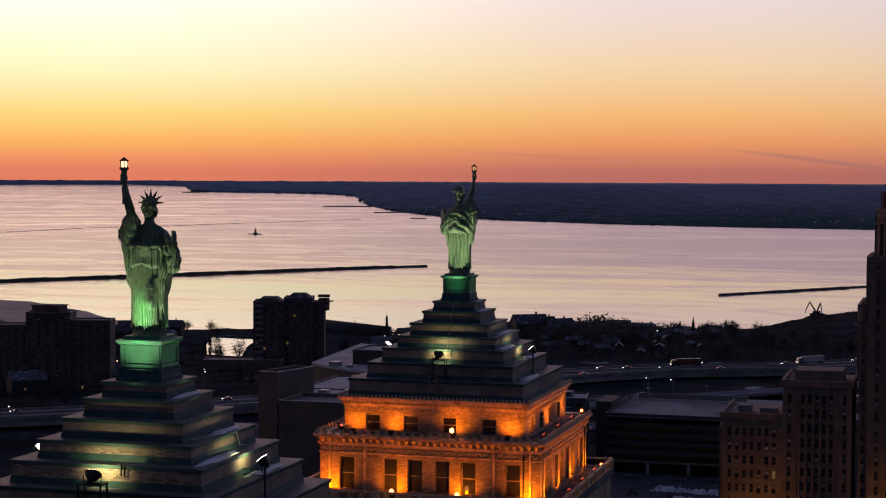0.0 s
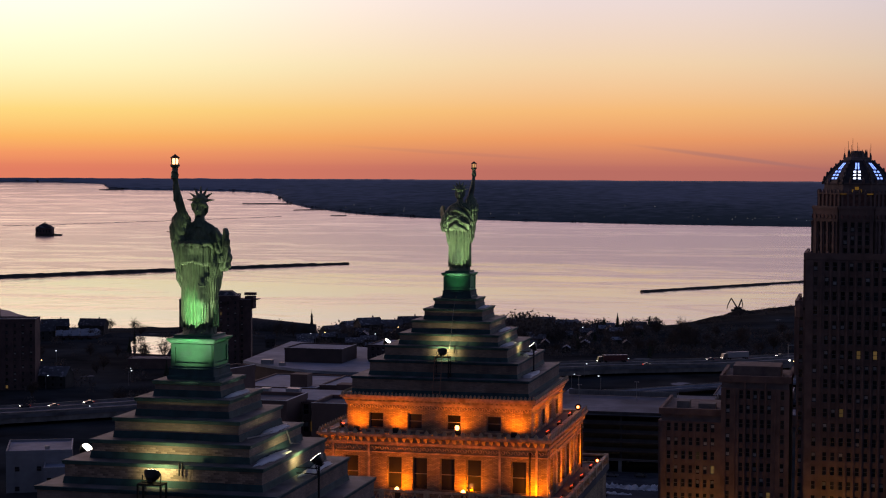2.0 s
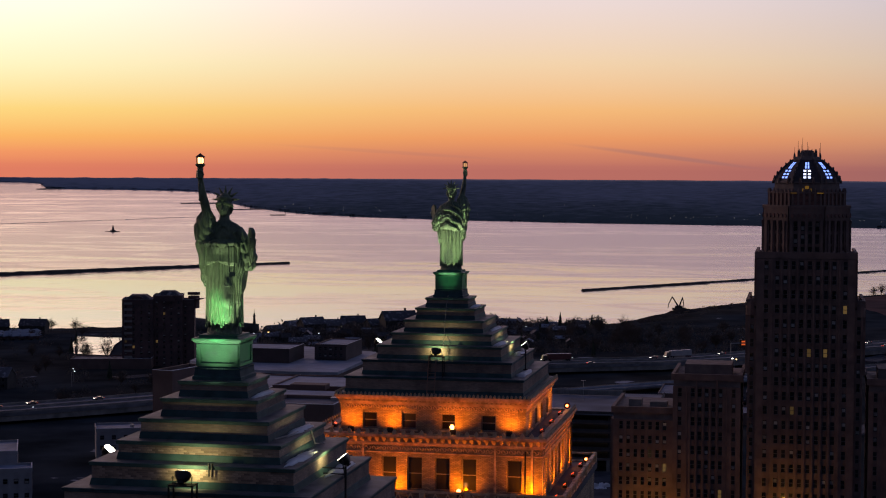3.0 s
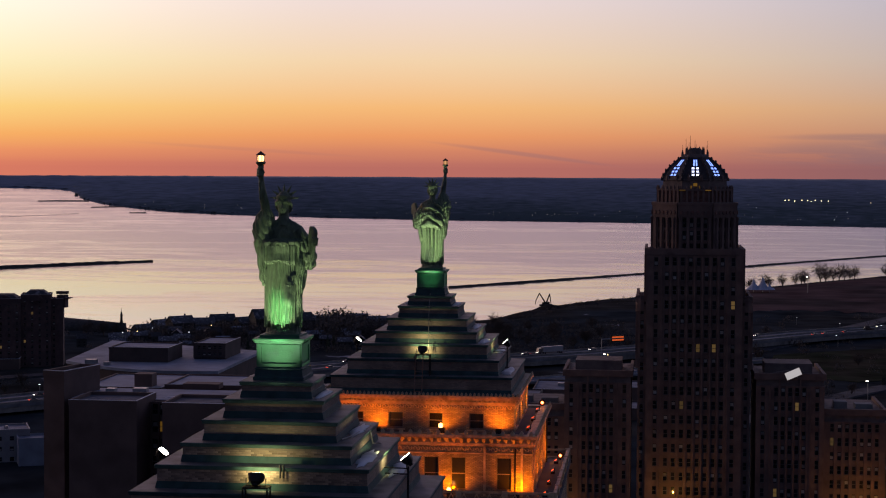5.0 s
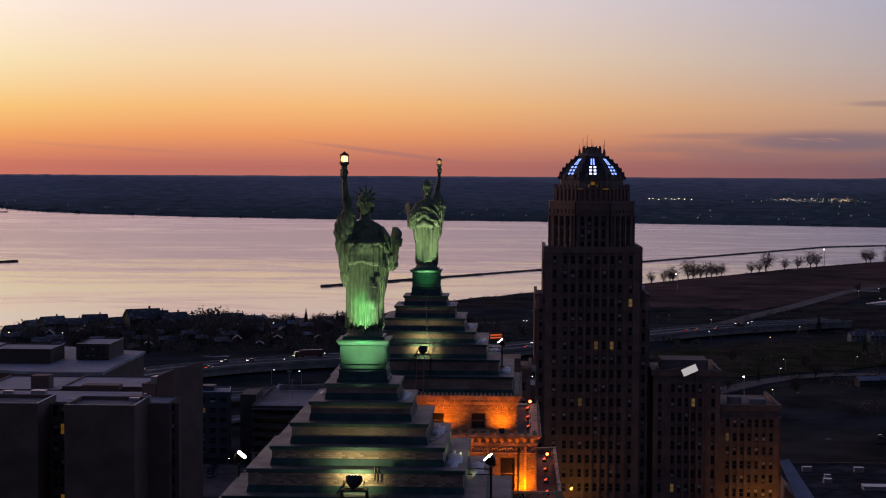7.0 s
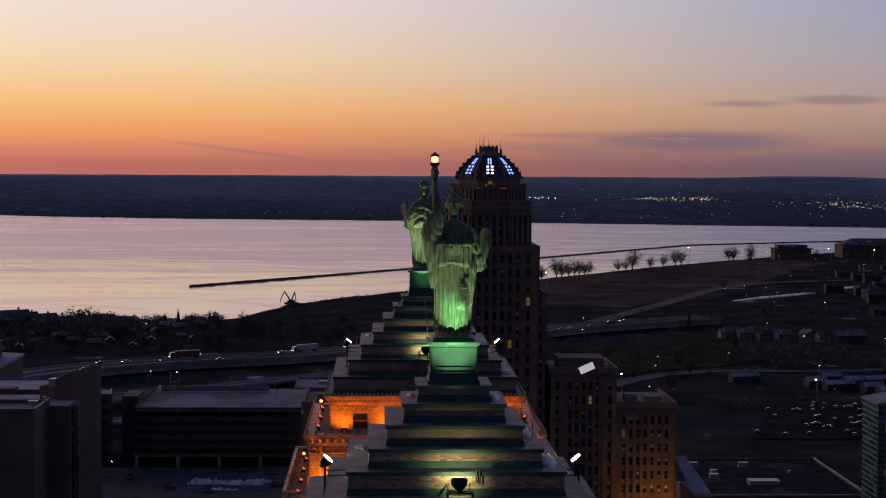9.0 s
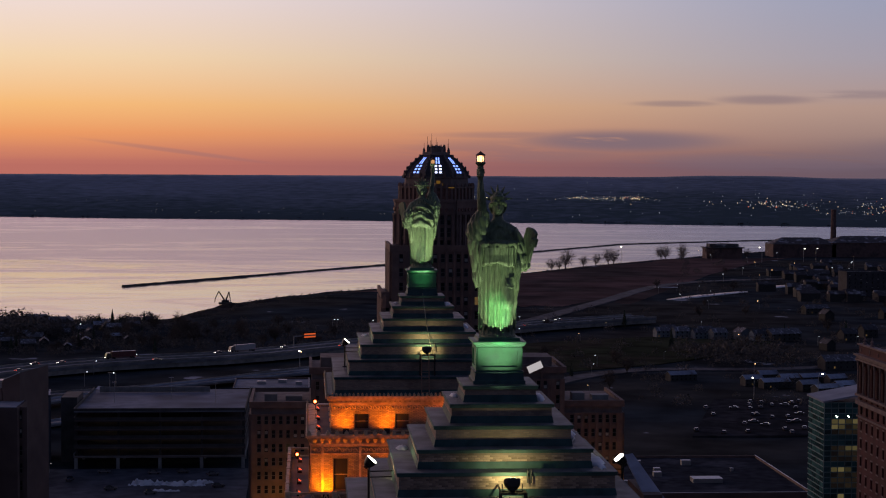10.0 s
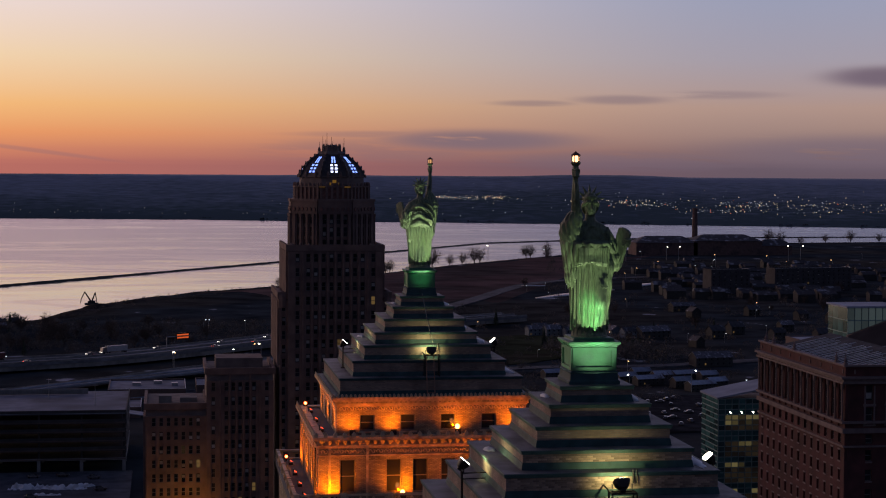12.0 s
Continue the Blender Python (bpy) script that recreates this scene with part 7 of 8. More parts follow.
part("pond_water", Mb().prism([(-400, 930), (-376, 926), (-396, 985), (-407, 1030), (-440, 1032), (-424, 985)], land_z(-420, 1040) + 0.3, land_z(-420, 1040) + 0.75), bpy.data.materials["lake_water"], k)


# ---- expressway ----
def ribbon(pts, half, z_of, thick=1.0):
    rings = []
    for i, (x, y) in enumerate(pts):
        a, b = Vector(pts[max(0, i - 1)]), Vector(pts[min(len(pts) - 1, i + 1)])
        d = (b - a).normalized()
        n = Vector((d.y, -d.x))
        z = z_of(x, y)
        rings.append([(x - n.x * half, y - n.y * half, z - thick), (x - n.x * half, y - n.y * half, z), (x + n.x * half, y + n.y * half, z), (x + n.x * half, y + n.y * half, z - thick)])
    return Mb().rings(rings)


def offset_line(pts, o):
    out = []
    for i, p in enumerate(pts):
        a, b = Vector(pts[max(0, i - 1)]), Vector(pts[min(len(pts) - 1, i + 1)])
        d = (b - a).normalized()
        out.append((p[0] + d.y * o, p[1] - d.x * o))
    return out


def curve_points(pts, step=20):
    out = []
    for i in range(len(pts) - 1):
        p0, p1, p2, p3 = (Vector(pts[max(0, min(len(pts) - 1, i + k))]) for k in (-1, 0, 1, 2))
        n = max(2, int((p2 - p1).length / step))
        for j in range(n):
            t = j / n
            out.append(tuple(0.5 * ((2 * p1) + (p2 - p0) * t + (2 * p0 - 5 * p1 + 4 * p2 - p3) * t * t + (3 * p1 - p0 - 3 * p2 + p3) * t ** 3)))
    out.append(tuple(pts[-1]))
    return out


HIGHWAY = curve_points([(-520, 520), (-365, 625), (-284, 697), (-215, 785), (-163, 862), (-112, 906), (-60, 930), (-15, 967), (47, 1030), (130, 1120), (230, 1190)])
road = tagged(part("road", ribbon(HIGHWAY, 13, lambda x, y: 13.0, 1.4), ASPHALT), "elevated dark asphalt expressway with concrete edges", "road", kind="structure")
for o in (-12.7, 0.0, 12.7):
    part("barrier", ribbon(offset_line(HIGHWAY, o), 0.25, lambda x, y: 14.0, 1.0), CONCRETE, road)
# girders added to cover the dark gap under the deck
for o in (-12.2, -4.0, 4.0, 12.2):
    part("girder", ribbon(offset_line(HIGHWAY, o), 0.4, lambda x, y: 11.6, 2.3), CONCRETE, road)
for i in range(4, len(HIGHWAY) - 2, 3):
    x, y = HIGHWAY[i]
    part("pier", Mb().box(x - 8, x + 8, y - 0.8, y + 0.8, 6, 11.7), CONCRETE, road)
RAMP = curve_points([(-150, 770), (-79, 812), (0, 892), (41, 930), (80, 965)])
ramp = tagged(part("road", ribbon(RAMP, 6, lambda x, y: 10.5, 1.0), ASPHALT), "lower ramp road beside the expressway", "road", kind="structure")
for o in (-5.8, 5.8):
    part("barrier", ribbon(offset_line(RAMP, o), 0.2, lambda x, y: 11.4, 0.9), CONCRETE, ramp)
for pts, half, label in (([(60, 1000), (222, 1363), (336, 1606), (485, 1696), (700, 1760)], 7, "winding lakeside road"), ([(40, 700), (150, 880), (260, 900), (420, 960)], 6, "city street beyond the square"), ([(-330, 820), (-260, 900), (-230, 1010), (-200, 1200)], 6, "street between the waterfront houses"), ([(-140, 500), (-120, 560), (-130, 640), (-150, 720)], 7, "street beside the garage")):
    p = curve_points(pts)
    tagged(part("road", ribbon(p, half, lambda x, y: land_z(x, y) + 0.75, 0.9), LOT), label, "road", kind="structure")
for pts, z0, label in (([(-170, 705), (-95, 790), (-40, 842), (40, 905)], 11.0, "long pale ramp below the expressway"), ([(-120, 690), (-70, 745), (-20, 790), (30, 812)], 9.6, "second pale ramp road below the expressway")):
    deck = tagged(part("road", ribbon(curve_points(pts), 4.5, lambda x, y: z0, 0.8), ASPHALT), label, "road", kind="structure")
    for o in (-4.4, 4.4):
        part("barrier", ribbon(offset_line(curve_points(pts), o), 0.2, lambda x, y: z0 + 0.8, 0.8), ROOF_PALE, deck)
# gantry sign with amber message
s = thing("gantry_sign", "overhead expressway sign with amber message panel", "sign", (-6, 966, 13), turn=35)
part("mast", Mb().tube([(-12, 0, 0), (-12, 0, 8), (4, 0, 8)], 0.3, 6), STEEL, s)
part("panel", Mb().box(-6, 4, -0.2, 0.2, 6, 10), BLACK, s)
for z in (6.8, 8.4):
    part("message_bar", Mb().box(-5, 3, -0.3, -0.22, z, z + 0.8), glowing("amber_message", (1.0, 0.15, 0.03), 0.6), s)


# ---- cars and trucks ----
CARPAINT = material("car_paint", (0.1, 0.1, 0.11), 0.35, 0.3, 0.1, 1.0, coat=0.5, random_value=0.8)
WHITEPAINT = material("white_truck_side", (0.36, 0.37, 0.4), 0.5, 0.0, 0.08, 0.5)
REDPAINT = material("dark_red_truck_side", (0.11, 0.03, 0.03), 0.45, 0.0, 0.15, 0.6)
RUBBER = material("tyre_rubber", (0.02, 0.02, 0.02), 0.9)
CAR_BODY = Mb().rings([[(-2.2, -0.85, 0.35), (2.2, -0.85, 0.35), (2.2, 0.85, 0.35), (-2.2, 0.85, 0.35)], [(-2.25, -0.9, 0.6), (2.25, -0.9, 0.6), (2.25, 0.9, 0.6), (-2.25, 0.9, 0.6)], [(-2.1, -0.86, 0.95), (2.15, -0.86, 0.88), (2.15, 0.86, 0.88), (-2.1, 0.86, 0.95)]]).mesh("body", CARPAINT)
CAR_CABIN = Mb().rings([[(-1.6, -0.8, 0.93), (1.1, -0.8, 0.9), (1.1, 0.8, 0.9), (-1.6, 0.8, 0.93)], [(-1.1, -0.66, 1.45), (0.35, -0.66, 1.45), (0.35, 0.66, 1.45), (-1.1, 0.66, 1.45)]]).mesh("cabin", GLASS)
WHEEL = Mb().rings([[(0.33 * math.cos(a), -0.11, 0.33 * math.sin(a)) for a in [2 * math.pi * i / 10 for i in range(10)]], [(0.33 * math.cos(a), 0.11, 0.33 * math.sin(a)) for a in [2 * math.pi * i / 10 for i in range(10)]]]).mesh("wheel", RUBBER)
HEAD = Mb().box(2.2, 2.3, -0.2, 0.2, 0.6, 0.82).mesh("headlight", glowing("headlight", (1.0, 0.93, 0.8), 5.0))
TAIL = Mb().box(-2.3, -2.2, -0.2, 0.2, 0.65, 0.88).mesh("tail_light", glowing("tail_light", (1.0, 0.06, 0.03), 2.2))
HEAD_OFF = Mb().box(2.2, 2.3, -0.2, 0.2, 0.6, 0.82).mesh("headlight", STEEL)
TAIL_OFF = Mb().box(-2.3, -2.2, -0.2, 0.2, 0.65, 0.88).mesh("tail_light", material("unlit_tail_light", (0.12, 0.01, 0.01), 0.4))


def car(x, y, z, turn, lit, group):
    c = thing("car", "car driving with its lights on" if lit else "parked car with its lights off", "car", (x, y, z), group, turn=turn)
    part("body", CAR_BODY, None, c)
    part("cabin", CAR_CABIN, None, c)
    for wx in (-1.4, 1.4):
        for wy in (-0.8, 0.8):
            part("wheel", WHEEL, None, c, at=(wx, wy, 0.33))
    for wy in (-0.6, 0.6):
        part("headlight", HEAD if lit else HEAD_OFF, None, c, at=(0, wy, 0))
        part("tail_light", TAIL if lit else TAIL_OFF, None, c, at=(0, wy, 0))


def truck(x, y, z, turn, label, paint):
    c = thing("truck", label, "truck", (x, y, z), turn=turn)
    part("trailer", Mb().box(-9, 4.5, -1.3, 1.3, 1.1, 4.0), paint, c)
    part("trailer_roof", Mb().box(-9.05, 4.55, -1.33, 1.33, 4.0, 4.12), WHITEPAINT, c)
    part("cab", Mb().rings([[(5, -1.25, 0.6), (8, -1.25, 0.6), (8, 1.25, 0.6), (5, 1.25, 0.6)], [(5, -1.25, 3.4), (7.3, -1.25, 3.4), (7.3, 1.25, 3.4), (5, 1.25, 3.4)]]), CARPAINT, c)
    for wx in (-8, -6.8, 3, 6.6):
        for wy in (-1.1, 1.1):
            part("wheel", WHEEL, None, c, at=pose(wx, wy, 0.5) @ Matrix.Scale(1.5, 4))
    for wy in (-0.9, 0.9):
        part("headlight", HEAD, None, c, at=(5.8, wy, 0.3))
        part("tail_light", TAIL, None, c, at=(-6.8, wy, 0.4))


def build_traffic():
    rng = random.Random(77)
    line_len = len(HIGHWAY)
    for i in range(34):
        k = 8 + (line_len - 12) * (i + rng.uniform(0.1, 0.9)) / 34
        j = min(int(k), line_len - 2)
        a, b = Vector(HIGHWAY[j]), Vector(HIGHWAY[j + 1])
        d = (b - a).normalized()
        p = a + (b - a) * (k - j)
        lane = rng.choice((-9.5, -5.5, 5.5, 9.5))
        q = p + Vector((d.y, -d.x)) * lane
        ang = math.degrees(math.atan2(d.y, d.x)) + (0 if lane > 0 else 180)
        if i == 20:
            truck(q.x, q.y, 13.0, ang, "white box trailer truck on the expressway", WHITEPAINT)
        elif i == 17:
            truck(q.x, q.y, 13.0, ang, "dark red trailer truck on the expressway", REDPAINT)
        else:
            car(q.x, q.y, 13.0, ang, True, "cars on the expressway")
    for i in range(76):
        r, c = divmod(i, 16)
        x = 156 + 4.0 * c + 6 * r + rng.uniform(-2.4, 2.4)
        y = 668 + 21 * r + rng.uniform(-8, 8)
        if rng.random() < 0.38:
            car(x + rng.uniform(-1, 1), y, land_z(x, y) + 0.8, rng.choice((80, 80, 170)) + rng.uniform(-12, 12), False, "parked cars on the lot")
    for x, y, t in ((-127, 640, 100), (-104, 575, 80), (-104, 569, 80), (-103, 563, 80), (-102, 557, 80), (-74, 541, 10), (-60, 533, 8), (-41, 568, 20), (-62, 572, 0), (-80, 575, 0), (-38, 545, 15), (-90, 560, 80), (-52, 574, 5)):
        car(x, y, land_z(x, y) + 0.8, t, False, "parked cars by the garage")


build_traffic()
cols = []
for i in range(94):
    a = 0.1 + 0.17 * i
    taper = min(1.0, i / 26, (93 - i) / 34)
    near, far = 1330 + 60 * noise.noise((a * 0.7, 1, 1)) + 10 * max(0.0, a - 6), interp(NEAR, a) - 26 - 330 * max(0.0, min(1.0, (a - 11) / 4))
    near = far - (far - near) * max(0.02, taper * taper * (3 - 2 * taper)) + 18 * noise.noise((a * 2.1, 7, 1))
    cols.append([(r * math.sin(radians(a)), r * math.cos(radians(a)), land_z(r * math.sin(radians(a)), r * math.cos(radians(a))) + (0.45 if 0 < j < 9 else -0.4)) for j, r in enumerate([near + (far - near) * q / 9 for q in range(10)])])
field = Mb().rings(cols, cap=False, closed=False)
field.f = [tuple(reversed(f)) for f in field.f]
tagged(part("field", field, material("dead_brown_grass", (0.15, 0.1, 0.092), 0.95, 0.0, 0.35, 0.03, 0.0, 2.0, (0.085, 0.068, 0.062), 0.008, 0.6, spec=0.0), smooth=True), "wide field of dead brown grass by the lake", "field", kind="structure")
lawn = [(72, 905), (120, 880), (190, 925), (268, 1000), (290, 1060), (215, 1085), (140, 1050), (85, 1010)]
tagged(part("lawn", Mb().prism(lawn, 7.2, 8.55), material("dull_winter_grass", (0.05, 0.056, 0.034), 0.95, 0.0, 0.4, 0.06, 0.0, 2.0, (0.065, 0.058, 0.042), 0.02, 0.5, spec=0.0)), "dull green winter lawn beyond the square", "lawn", kind="structure")
tagged(part("pavement", Mb().prism([(-135, 520), (-28, 520), (-28, 584), (-135, 584)], 7.4, 8.75), LOT), "dark asphalt parking yard with wet patches", "parking lot", kind="structure")
tagged(part("pavement", Mb().prism([(150, 655), (225, 655), (260, 770), (185, 770)], 7.4, 8.75), material("dark_lot_asphalt", (0.036, 0.037, 0.04), 0.9, 0.0, 0.3, 0.2, 0.0, 2.0, (0.05, 0.05, 0.055), 0.05, 0.5, spec=0.0)), "dark asphalt parking lot behind the square", "parking lot", kind="structure")


def snow_heap(x, y, w, d, h, seed, turn):
    """A ragged ridge of ploughed snow."""
    n, k = 40, 14
    rows = []
    for j in range(k + 1):
        row = []
        for i in range(n + 1):
            u, v = 2 * i / n - 1, 2 * j / k - 1
            v += 0.35 * noise.noise((u * 3, seed, 2))
            lump = 0.55 + 0.9 * noise.noise((u * w * 0.5, v * d * 0.7, seed)) + 0.5 * noise.noise((u * w * 1.3, v * d * 1.5, seed + 5))
            z = h * (lump - 1.1 * (u * u) ** 1.5 - 1.2 * v * v)
            row.append((u * w, v * d, max(-0.25, z)))
        rows.append(row)
    m = Mb().rings(rows, cap=False, closed=False)
    tagged(part("snow_mound", m, SNOW, at=pose(x, y, 8.8, 0, 0, turn), smooth=True), "ploughed heap of old grey snow on the yard", "snow")


snow_heap(-61, 551, 9, 2.6, 2.2, 1, 4)
snow_heap(-50, 549, 8, 2.2, 1.9, 2, -6)
snow_heap(-44, 553, 5, 1.6, 1.5, 5, 14)
snow_heap(-56, 538, 6, 1.2, 1.0, 7, 2)


# ---- houses ----
def house_parts(w, d, h, rise, snow, siding=SIDING):
    wall = Mb().box(-w / 2, w / 2, -d / 2, d / 2, 0, h)
    wall.rings([[(-w / 2, -d / 2, h), (-w / 2, d / 2, h), (-w / 2, 0, h + rise)], [(w / 2, -d / 2, h), (w / 2, d / 2, h), (w / 2, 0, h + rise)]])
    roof = Mb()
    for s in (-1, 1):
        e = [(s * (d / 2 + 0.5), h - 0.35), (0, h + rise), (0, h + rise + 0.3), (s * (d / 2 + 0.5), h - 0.05)]
        roof.rings([[(-w / 2 - 0.4, y, z) for y, z in e], [(w / 2 + 0.4, y, z) for y, z in e]])
    spots = [(x, z) for x in [-w / 2 + w * (i + 0.5) / max(2, int(w / 4)) for i in range(max(2, int(w / 4)))] for z in (1.2, 4.2) if z + 1.3 < h]
    out = {"wall": wall.mesh("wall", siding), "roof": roof.mesh("roof", (TERRACEROOF if snow == "terrace" else SNOWROOF) if snow else SHINGLE), "chimney": Mb().box(w * 0.2, w * 0.2 + 0.7, 0.4, 1.1, h, h + rise + 1.2).mesh("chimney", DARKBRICK)}
    for key, lit in (("dark", -1), ("lit", int(w) % len(spots))):
        m = Mb()
        for x, z in spots:
            m.box(x - 0.5, x + 0.5, -d / 2 - 0.06, -d / 2, z, z + 1.3)
        me = m.mesh("glazing", [GLASS, LIT_WARM])
        for i, p in enumerate(me.polygons):
            p.material_index = 1 if i // 6 == lit else 0
        out[key] = me
    return out


HOUSES = [house_parts(12, 9, 6.0, 3.6, False), house_parts(18, 10, 6.4, 4.0, True), house_parts(10, 8, 8.4, 4.2, False), house_parts(26, 11, 6.0, 3.2, True), house_parts(14, 9, 7.0, 3.4, True), house_parts(18, 10, 6.4, 3.0, "terrace"), house_parts(26, 11, 6.0, 2.6, "terrace"), house_parts(12, 9, 6.0, 3.0, True, PALE_SIDING)]


def house(x, y, turn, kind, label, group, lit, rng, size=1.0):
    p = HOUSES[kind]
    h = thing("house", label, "house", (x, y, land_z(x, y) + 0.1), group, turn=turn)
    h.matrix_basis = h.matrix_basis @ Matrix.Scale(size, 4)
    part("wall", p["wall"], None, h)
    part("roof", p["roof"], None, h)
    part("chimney", p["chimney"], None, h)
    tagged(part("glazing", p["lit" if rng.random() < lit * 5 else "dark"], None, h), kind="stuff")


def build_houses():
    rng = random.Random(55)
    # waterfront terraces
    for row in range(9):
        y = 1000 + 28 * row
        for i in range(10):
            x = -330 + 22 * i + 11 * (row % 2) + rng.uniform(-5, 5)
            yy = y + rng.uniform(-6, 6) + 0.12 * (x + 230)
            if math.hypot(x, yy) > interp(NEAR, math.degrees(math.atan2(x, yy))) - 22:
                continue
            house(x, yy, rng.choice((12, 12, 100, 15)) + rng.uniform(-6, 6), rng.choice((1, 5, 2, 1, 4, 4)), "gabled waterfront house with snow-dusted roof", "waterfront houses", 0.05, rng, rng.uniform(0.45, 0.65))
    # front row of larger gables on the shore
    for i in range(19):
        a = -16.4 + 0.5 * i + rng.uniform(-0.12, 0.12)
        r = interp(NEAR, a) - rng.uniform(24, 48)
        house(r * math.sin(radians(a)), r * math.cos(radians(a)), -a * -1 + 8 + rng.uniform(-8, 8) + (90 if i % 3 == 1 else 0), 4 if i % 3 else 5, "tall gabled shore house, dark against the lake", "shore houses", 0.03, rng, rng.uniform(0.8, 1.1) if -12.5 < a < -8 else rng.uniform(0.5, 0.65))
    for a, r, k, size in ((-13.1, 1150, 4, 1.1), (-12.35, 1140, 4, 1.6), (-11.8, 1148, 2, 1.2), (-11.35, 1138, 4, 1.35), (-15.9, 1185, 1, 0.95), (-15.3, 1160, 4, 1.2), (-14.6, 1188, 1, 1.0), (-13.9, 1195, 4, 1.2), (-16.5, 1150, 1, 0.9)):
        house(r * math.sin(radians(a)), r * math.cos(radians(a)), 30 + rng.uniform(-14, 30), k, "large dark gabled house block on the waterfront", "waterfront houses", 0.04, rng, size)
    # terraces beyond the square
    for x, y, t, k in ((218, 828, 14, 1), (227, 818, 14, 3), (238, 832, 14, 1), (231, 848, 14, 1), (241, 806, 18, 1), (247, 793, 18, 3), (258, 802, 18, 1), (262, 830, 18, 1), (252, 838, 18, 3), (186, 850, 14, 3)):
        house(x, y, t, 5 if k == 1 else 6, "low terrace with a pale snowy pitched roof", "terraces beyond the square", 0.08, rng, 0.58)
    # streets inland to the north
    for i in range(30):
        if i < 7:
            p = Vector((222 + 5.6 * i, 1084 - 2.6 * i + 11 * (i % 2)))
        elif i < 12:
            p = Vector((272 + 8 * (i - 7), 1060 + 9 * (i % 2)))
        else:
            a, r = rng.uniform(16.5, 27), rng.uniform(930, 1350)
            p = Vector((r * math.sin(radians(a)), r * math.cos(radians(a))))
        house(p.x, p.y, 14 + (90 if i % 4 == 3 else 0) + rng.uniform(-5, 5), 7 if i < 9 else rng.choice((0, 0, 3, 4)), "small pale house with a snow-dusted roof" if i < 9 else "small house with a snow-dusted roof in dusk", "inland houses", 0.07, rng, rng.uniform(0.7, 0.9))
    for i in range(24):
        a, r = rng.uniform(-34, -24.5), rng.uniform(820, 1180)
        house(r * math.sin(radians(a)), r * math.cos(radians(a)), rng.uniform(0, 90), rng.choice((0, 1, 3)), "dark low house by the harbour", "harbour houses", 0.05, rng)


build_houses()


# ---- trees ----
def bare_tree(seed, height, limbs=9, boughs=9, twigs=4, wood=WOOD):
    """Trunk, forking limbs and a rounded crown of fine bare twigs."""
    rng = random.Random(seed)
    trunk, crown = Mb(), Mb()
    fork = Vector((0.05, -0.1, height * 0.14))
    trunk.tube([(0, 0, -0.5), (0.1, 0.05, height * 0.1), tuple(fork)], [height * 0.03, height * 0.023, height * 0.02], 7)
    centre = Vector((rng.uniform(-0.06, 0.06) * height, 0, height * 0.48))

    def shell(k):
        u = Vector((rng.gauss(0, 1), rng.gauss(0, 1), rng.gauss(0.1, 0.9))).normalized()
        return centre + Vector((u.x * 0.47, u.y * 0.47, u.z * 0.42)) * height * k

    for i in range(limbs):
        tip = shell(rng.uniform(0.45, 0.6))
        mid = (fork + tip) / 2 + Vector((0, 0, -0.04 * height))
        crown.tube([fork, mid, tip], [height * 0.014, height * 0.01, height * 0.006], 5)
        for j in range(boughs):
            p = mid + (tip - mid) * rng.uniform(0.0, 1.0)
            q = shell(rng.uniform(0.7, 0.95))
            q = p + (q - p) * min(1.0, height * 0.34 / max(0.01, (q - p).length))
            crown.tube([p, (p + q) / 2 + Vector((0, 0, 0.02 * height)), q], [height * 0.006, height * 0.005, height * 0.0035], 3)
            for k in range(twigs):
                o = p + (q - p) * rng.uniform(0.35, 1.0)
                e = o + ((o - centre).normalized() + Vector((rng.uniform(-1, 1), rng.uniform(-1, 1), rng.uniform(-0.4, 0.9))) * 0.7).normalized() * height * rng.uniform(0.06, 0.13)
                crown.tube([o, e], [height * 0.0038, height * 0.002], 3)
    return trunk.mesh("trunk", wood), crown.mesh("crown", wood)


SHOREWOOD = material("pale_winter_twigs", (0.13, 0.095, 0.085), 0.9, 0.0, 0.3, 1.0)
TREES = [bare_tree(s, 14.0) for s in (1, 2, 3)]
FULL_TREES = [bare_tree(s, 15.5, 10, 8, 4, SHOREWOOD) for s in (4, 5, 6)]
NEEDLES = material("dark_conifer_needles", (0.03, 0.045, 0.028), 0.9, 0.0, 0.5, 0.8)


def conifer_mesh(seed):
    rng = random.Random(seed)
    m = Mb()
    for i in range(420):
        t = rng.random() ** 0.8
        z = 1.2 + 11 * t
        r = (1 - t) * 2.9 + 0.15
        a = rng.uniform(0, 2 * math.pi)
        o = Vector((math.cos(a), math.sin(a), 0))
        s = Vector((-o.y, o.x, 0))
        tip = o * r * rng.uniform(0.75, 1.15) + Vector((0, 0, z - 0.5))
        root = o * r * 0.25 + Vector((0, 0, z + 0.25))
        n = len(m.v)
        m.v += [tuple(root + s * 0.28), tuple(tip), tuple(root - s * 0.28), tuple(root + Vector((0, 0, 0.35)))]
        m.f += [(n, n + 1, n + 3), (n + 3, n + 1, n + 2), (n, n + 2, n + 1)]
    return m.mesh("crown", NEEDLES), Mb().frustum(0, 0, [(-0.5, 0.25), (12, 0.05)], 6).mesh("trunk", WOOD)


CONIFERS = [conifer_mesh(s) for s in (1, 2)]


def tree(x, y, kind, size, label, group, rng):
    meshes = (TREES + CONIFERS)[kind] if group != "shore trees" else FULL_TREES[kind]
    t = thing("tree", label, "tree", group=group)
    t.matrix_basis = pose(x, y, land_z(x, y) - 0.2, 0, 0, rng.uniform(0, 360)) @ Matrix.Scale(size, 4)
    if kind >= len(TREES):
        part("crown", meshes[0], None, t)
        part("trunk", meshes[1], None, t)
    else:
        part("trunk", meshes[0], None, t)
        part("crown", meshes[1], None, t)


